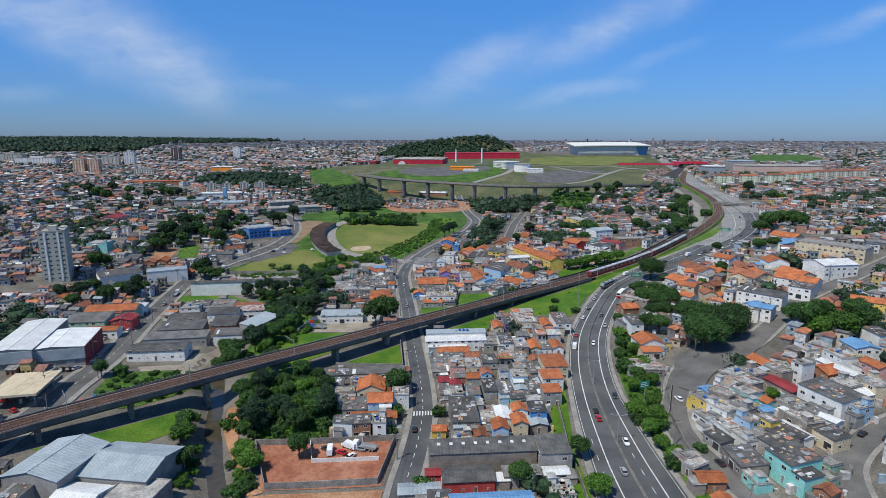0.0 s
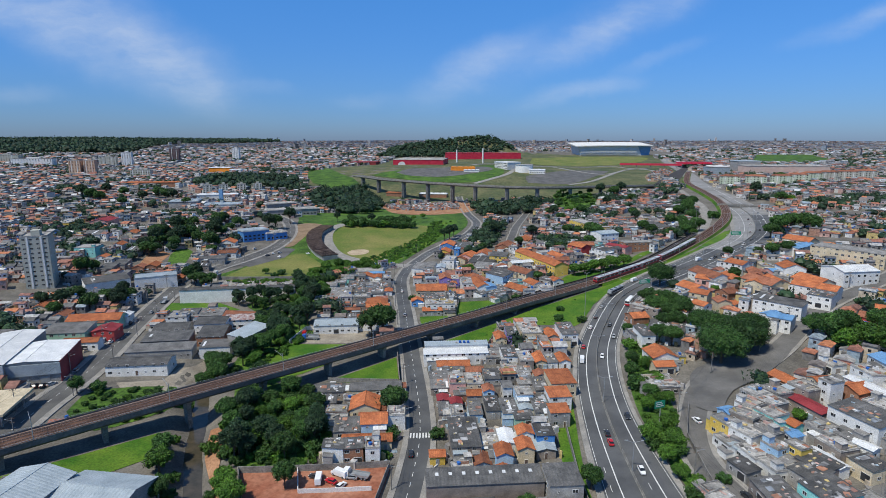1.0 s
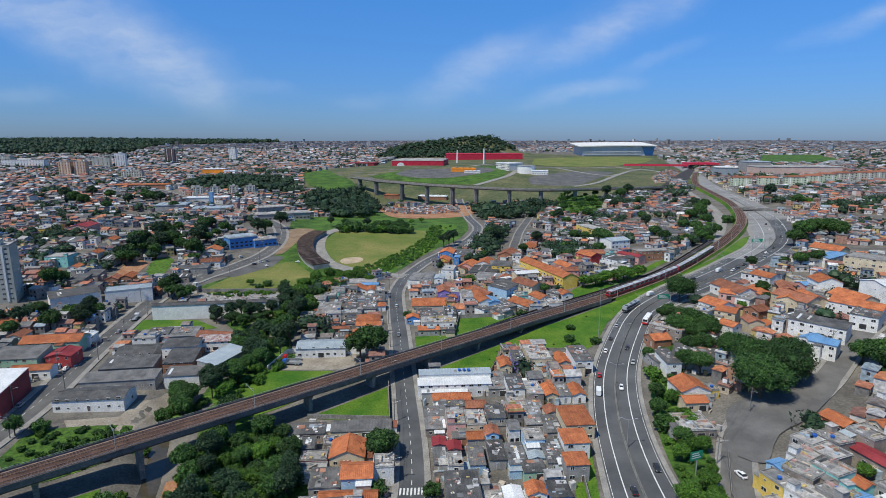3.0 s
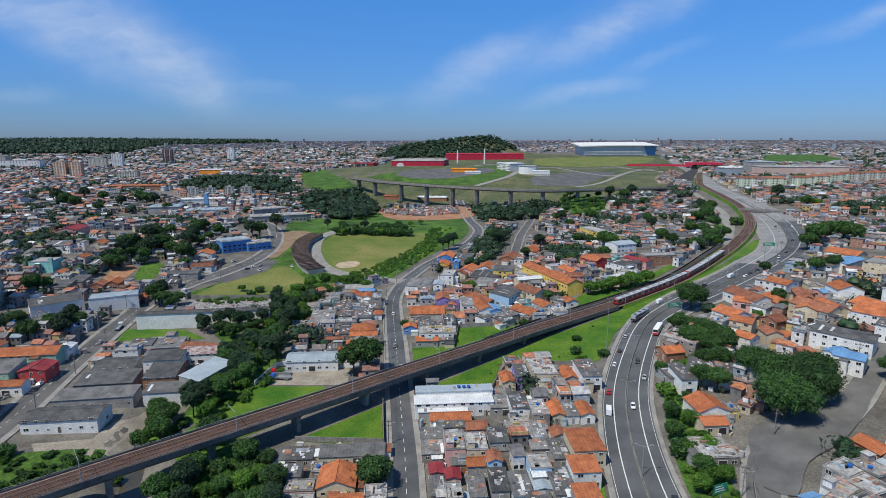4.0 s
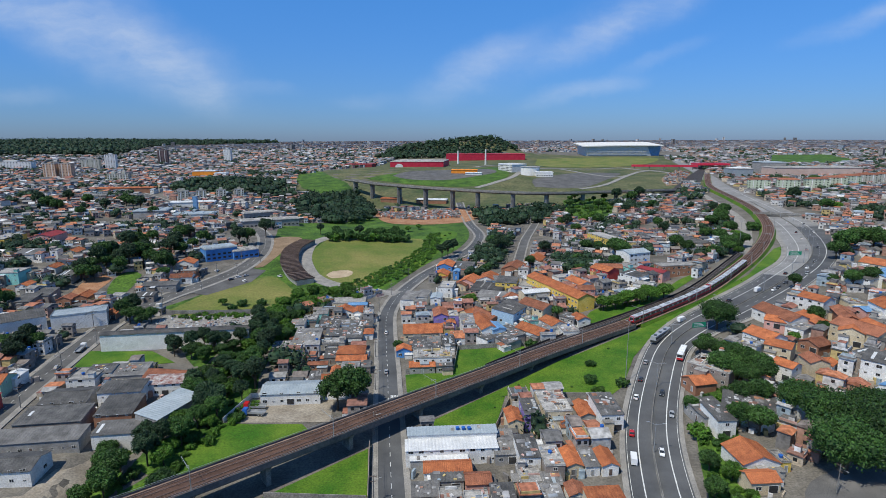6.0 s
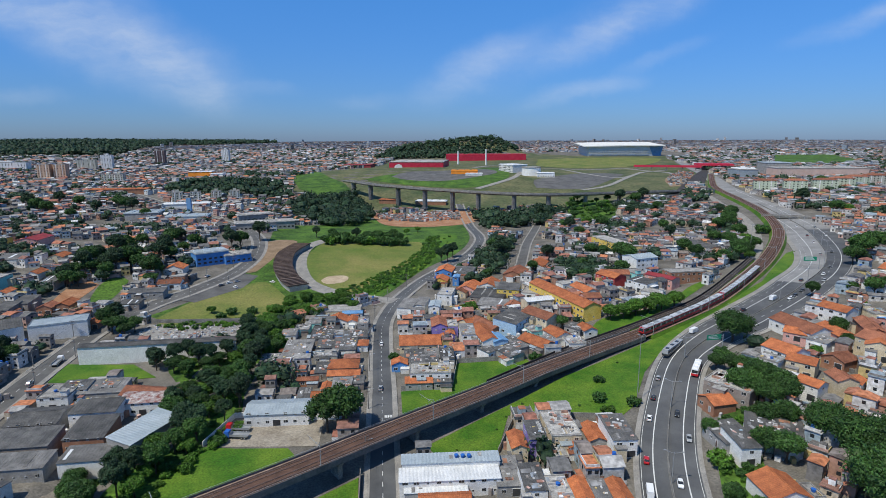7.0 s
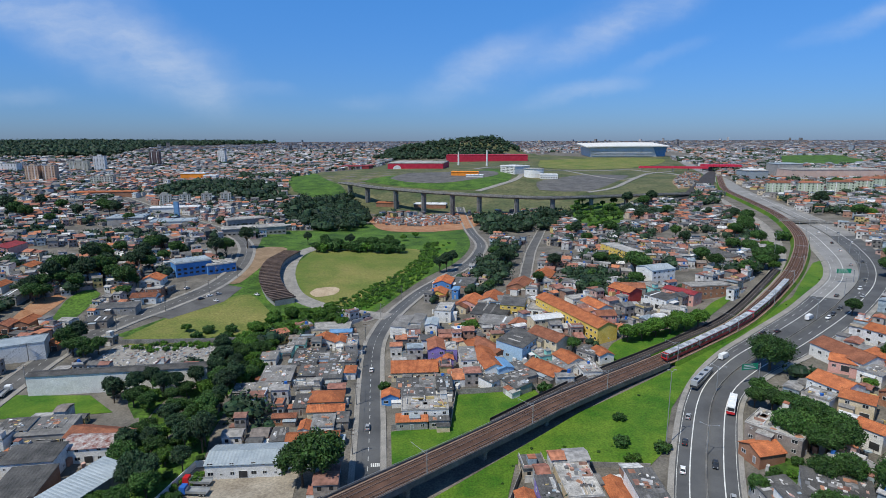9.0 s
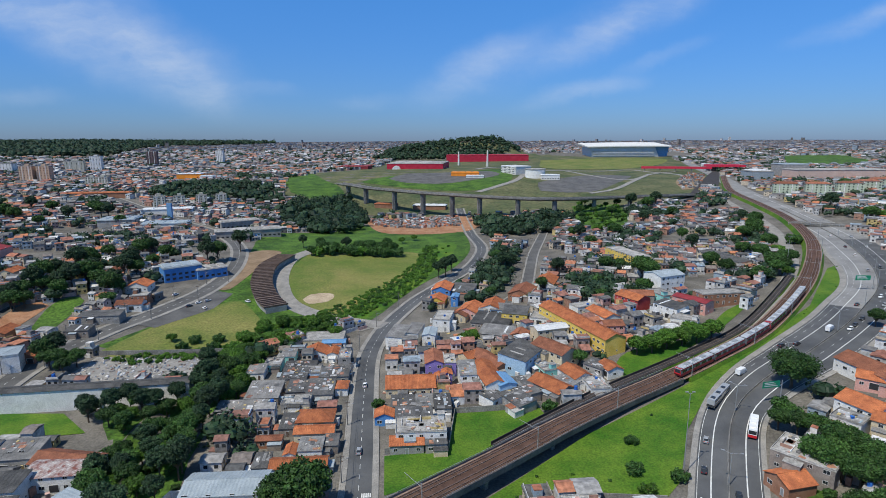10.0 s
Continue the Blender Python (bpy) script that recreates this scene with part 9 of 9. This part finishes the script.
def utility_pole(x, y, turn):
    t = thing("utility_pole", on_land(x, y, turn), "grey concrete utility pole with crossarm and transformer", "utility pole", "utility poles")
    s = Solid()
    s.tube((0, 0, -0.5), (0, 0, 9.5), 0.2, 0.12)
    part("pole", s, M["concrete"], t)
    s = Solid()
    s.box(-1.1, 1.1, -0.07, 0.07, 8.9, 9.05)
    s.box(-0.8, 0.8, -0.07, 0.07, 7.4, 7.52)
    for u in (-1.0, -0.35, 0.35, 1.0):
        s.tube((u, 0, 9.05), (u, 0, 9.3), 0.05, k=6)
    part("crossarm", s, M["timber"], t)
    s = Solid()
    s.tube((0, 0, 8.0), (2.0, 0, 8.5), 0.04, k=6)
    s.box(1.8, 2.4, -0.12, 0.12, 8.42, 8.56)
    part("lamp_arm", s, M["galv"], t)


def along(path, gap, first, last, offset):
    nor, d = sides(path), gap
    for i in range(1, len(path)):
        d += float(np.linalg.norm(path[i][:2] - path[i - 1][:2]))
        if d >= gap and first <= path[i][1] <= last:
            d = 0.0
            w = path[i][2] if len(path[i]) > 2 else 1.0
            yield path[i][0] + nor[i][0] * offset * w, path[i][1] + nor[i][1] * offset * w, math.degrees(math.atan2(nor[i][1], nor[i][0]))


def wires(name, posts, heights, label):
    """Slack cables from post to post."""
    s = Solid()
    for (x0, y0, t0), (x1, y1, t1) in zip(posts[:-1], posts[1:]):
        for u, h in heights:
            a = (x0 + u * math.cos(radians(t0)), y0 + u * math.sin(radians(t0)), land(x0, y0) + h)
            b = (x1 + u * math.cos(radians(t1)), y1 + u * math.sin(radians(t1)), land(x1, y1) + h)
            last = a
            for k in range(1, 7):
                f = k / 6
                p = tuple(a[j] + (b[j] - a[j]) * f - (1.6 * f * (1 - f) if j == 2 else 0) for j in range(3))
                s.tube(last, p, 0.022, k=4)
                last = p
    tagged(part(name, s, M["dark_steel"]), label, "cable", kind="stuff")


for line, off, ya, yb in ((STREET, 5.2, 130, 480), (LEFT_STREET, -6.3, 150, 560), (LEFT_STREET, 6.3, 170, 560), (HILL_STREET, 5.2, 130, 340), (EAST_STREET, 4.8, 130, 200), (MID_STREET, 4.2, 490, 700)):
    posts = list(along(spline(line, 3), 34, ya, yb, off))
    for x, y, turn in posts:
        utility_pole(x, y, turn + (180 if off > 0 else 0))
    wires("overhead_cables", posts, ((-1.0, 9.3), (0.35, 9.3), (1.0, 9.3), (0.0, 7.4)), "slack black overhead cables between poles")
for x, y, turn in along(highway_path, 42, 120, 700, 0.0):
    lamp_post(x, y, turn, 10.5, (-1, 1), "tall twin-arm highway lamp on the central barrier")
lamp_post(79, 304, 0, 26, (-0.4, 0.4), "very tall slim floodlight mast on the grass", "floodlight_mast")
lamp_post(226, 500, 0, 22, (-0.4, 0.4), "very tall slim floodlight mast by the curve", "floodlight_mast")


def road_sign(x, y, turn, w, h, reach):
    t = thing("road_sign", on_land(x, y, turn), "green overhead direction sign on a cantilever post", "road sign")
    s = Solid()
    s.tube((0, 0, -0.3), (0, 0, 7.6), 0.2, 0.16)
    part("post", s, M["galv"], t)
    s = Solid()
    s.tube((0, 0, 7.0), (-reach, 0, 7.0), 0.12)
    s.tube((0, 0, 6.0), (-reach, 0, 6.0), 0.1)
    part("arm", s, M["galv"], t)
    s = Solid()
    s.box(-reach - w / 2, -reach + w / 2, -0.2, -0.12, 5.4, 5.4 + h)
    p = part("panel", s, M["sign"], t, "green sign panel with white bars")
    s = Solid()
    for k in range(3):
        s.box(-reach - w * 0.4, -reach + w * (0.36 - 0.1 * k), -0.22, -0.2, 5.4 + h * (0.22 + 0.25 * k), 5.4 + h * (0.32 + 0.25 * k))
    part("lettering", s, M["marking"], p)


road_sign(127.6, 339.0, 12, 7.0, 2.4, 4.6)
road_sign(238, 444, 0, 8, 2.6, 6)
road_sign(78, 196, 20, 4.5, 2.8, 0.5)


def wall_run(pts, h, mat, label, name="boundary_wall", t=0.22):
    th = thing(name, pose(0, 0, 0), label, "wall")
    for (x0, y0), (x1, y1) in zip(pts[:-1], pts[1:]):
        n = max(1, int(math.hypot(x1 - x0, y1 - y0) / 6))
        for k in range(n):
            a, b = k / n, (k + 1) / n
            p, q = (x0 + (x1 - x0) * a, y0 + (y1 - y0) * a), (x0 + (x1 - x0) * b, y0 + (y1 - y0) * b)
            d = Vector((q[0] - p[0], q[1] - p[1])).normalized()
            nx, ny = -d.y * t / 2, d.x * t / 2
            loop = [(p[0] - nx, p[1] - ny), (q[0] - nx, q[1] - ny), (q[0] + nx, q[1] + ny), (p[0] + nx, p[1] + ny)]
            s = Solid()
            zz = [land(*p), land(*q), land(*q), land(*p)]
            s.hull([(x, y, z - 0.6) for (x, y), z in zip(loop, zz)], [(x, y, z + h) for (x, y), z in zip(loop, zz)])
            part("panel", s, M[mat], th)


wall_run([(-63.5, 176), (-15.5, 179), (-19, 154), (-53, 151.5), (-63.5, 176)], 2.4, "concrete", "grey block wall round a bare earth plot")
wall_run([(-45, 178), (-42, 166), (-20, 167)], 1.6, "wall_white", "low whitewashed yard wall")
wall_run([(-11, 321), (10, 323.5), (12.5, 347.5), (45, 349.5)], 2.2, "concrete", "stained concrete wall at the grass edge")
wall_run([(-16.5, 237), (-19.5, 265)], 2.6, "wall_block", "dark rendered street wall beside the grass")
wall_run([(-47.5, 240), (-17, 238)], 2.0, "concrete", "grey block wall behind the houses")
wall_run([(52, 238), (46, 205), (43, 170), (42, 140)], 2.2, "concrete", "long stained wall behind the highway verge")
wall_run([(24, 275), (33, 299), (70, 293)], 2.0, "concrete", "grey block wall round the back gardens")
wall_run([(-158, 409), (-100, 414), (-97, 390)], 2.6, "concrete", "long pale wall behind the cleared plot")
wall_run([(-75, 281), (-71, 300), (-38, 302)], 2.2, "wall_white", "whitewashed truck yard wall")
wall_run([(77, 137), (80, 165), (83, 185), (92, 205)], 1.8, "concrete", "low retaining wall beside the hill street")
wall_run([(-160, 222), (-158, 200)], 1.4, "concrete", "low forecourt wall")


def fuel_canopy():
    t = thing("fuel_station_canopy", on_land(-161, 203, 12), "beige flat fuel station canopy on steel columns", "canopy")
    s = Solid()
    s.box(-8.5, 8.5, -11, 11, 5.2, 6.1)
    part("roof", s, M["wall_cream"], t)
    for x in (-6, 6):
        for y in (-7.5, 7.5):
            s = Solid()
            s.box(x - 0.25, x + 0.25, y - 0.25, y + 0.25, -0.5, 5.2)
            part("column", s, M["galv"], t)
    for y in (-5, 0, 5):
        s = Solid()
        s.box(-0.4, 0.4, y - 0.3, y + 0.3, -0.3, 1.7)
        part("pump", s, M["paint_white"], t)


fuel_canopy()


def underpass():
    t = thing("underpass_bridge", pose(348, 650, land(348, 650), 0, 0, -28), "grey concrete bridge over a sunken slip road", "bridge", kind="structure")
    s = Solid()
    s.box(-26, 26, -5, 5, 0.6, 1.8)
    s.box(-26, 26, -5.2, -4.9, 1.8, 2.7)
    s.box(-26, 26, 4.9, 5.2, 1.8, 2.7)
    part("deck", s, M["concrete"], t)
    for u in (-26, 20):
        s = Solid()
        s.box(u, u + 6, -5, 5, -1.5, 0.6)
        part("abutment", s, M["concrete"], t)


underpass()


def clutter(name, boxes, count, seed, label):
    """Odds and ends in yards and alleys: boards, crates, sheets, drums."""
    g = random.Random(seed)
    s = Solid()
    n = 0
    while n < count:
        (xa, xb), (ya, yb) = g.choice(boxes)
        x, y = g.uniform(xa, xb), g.uniform(ya, yb)
        if not any((x - q[0]) ** 2 + (y - q[1]) ** 2 < (q[2] + 3.0) ** 2 for q in taken if len(q) > 3 and q[2] < 12) or near_line(x, y, RAIL_2D) < 7 or near_line(x, y, HIGH_2D) < 15 or near_line(x, y, STREET) < 6.5 or near_line(x, y, HILL_STREET) < 6 or open_ground(x, y):
            n += 0.2
            continue
        z = land(x, y)
        w, d, h = g.uniform(0.4, 2.6), g.uniform(0.4, 2.0), g.choice((0.2, 0.4, 0.8, 1.6, 2.4, 2.6))
        a = g.uniform(0, 3.14)
        c, q = math.cos(a), math.sin(a)
        loop = [(x + c * u - q * v, y + q * u + c * v) for u, v in ((-w / 2, -d / 2), (w / 2, -d / 2), (w / 2, d / 2), (-w / 2, d / 2))]
        s.hull([(i, j, z - 0.2) for i, j in loop], [(i, j, z + h) for i, j in loop], 0, False)
        n += 1
    tagged(part(name, s, FAR_WALL), label, "clutter", kind="stuff")


def roof_clutter():
    """What lies about on the flat and sheet roofs: low dividing walls, loose sheets, boards, bricks, drums and dishes."""
    g = random.Random(55)
    for nm, mat, share, label in (("roof_odds", FAR_WALL, 0.6, "loose boards, bricks and crates on rooftops"), ("roof_sheets", PALE_ROOF, 0.3, "loose sheets and patches lying on rooftops")):
        s = Solid()
        for x, y, z, w, d, turn, rise in flat_roofs:
            c, k = math.cos(radians(turn)), math.sin(radians(turn))
            for _ in range(int(g.uniform(0.14, 0.30) * w * d * share)):
                u, v, a = g.uniform(-0.42, 0.42) * w, g.uniform(-0.42, 0.42) * d, g.choice((0, 0, 1.57, g.uniform(0, 3)))
                if nm == "roof_odds":
                    lx, ly, h = g.choice(((1.6, 0.12, 0.9), (0.5, 0.5, 0.6), (0.3, 0.25, 0.2), (1.2, 0.25, 0.12), (0.6, 0.4, 0.35), (2.2, 0.12, 0.5)))
                    if rise:
                        lx, ly, h = min(lx, 0.5), min(ly, 0.3), 0.15
                else:
                    lx, ly, h = g.uniform(0.5, 1.6), g.uniform(0.4, 1.1), 0.06
                base = z + (rise * (v / d + 0.5) + 0.20 if rise else 0.0)
                e = []
                for p, q in ((-lx, -ly), (lx, -ly), (lx, ly), (-lx, ly)):
                    uu, vv = u + math.cos(a) * p - math.sin(a) * q, v + math.sin(a) * p + math.cos(a) * q
                    uu, vv = max(-w / 2 + 0.2, min(w / 2 - 0.2, uu)), max(-d / 2 + 0.2, min(d / 2 - 0.2, vv))
                    e.append((x + c * uu - k * vv, y + k * uu + c * vv, base + (rise * (vv - v) / d if rise else 0.0)))
                s.hull([(i, j, b - 0.08) for i, j, b in e], [(i, j, b + h) for i, j, b in e], 0, False)
        tagged(part(nm, s, mat), label, "clutter", kind="stuff")


roof_clutter()
RAIL_2D, HIGH_2D = [p[:2] for p in RAIL], [p[:2] for p in HIGHWAY]
clutter("yard_clutter", [((-60, 50), (140, 300)), ((-60, 100), (340, 460)), ((85, 170), (130, 330)), ((-200, -100), (190, 400)), ((-150, -95), (150, 180))], 2600, 77, "boards, crates and odds and ends in yards")


def road_word(x, y, turn, n):
    """A painted word on the road, its letters as plain bars."""
    s = Solid()
    for k in range(n):
        u = -2.0 + 0.6 * k
        s.box(u, u + 0.4, -1.0, 1.0, 0.30, 0.315)
    tagged(part("road_lettering", s, M["marking"], main_street, at=on_land(x, y, turn)), "white painted road lettering")


road_word(-13.6, 300, 6, 6)
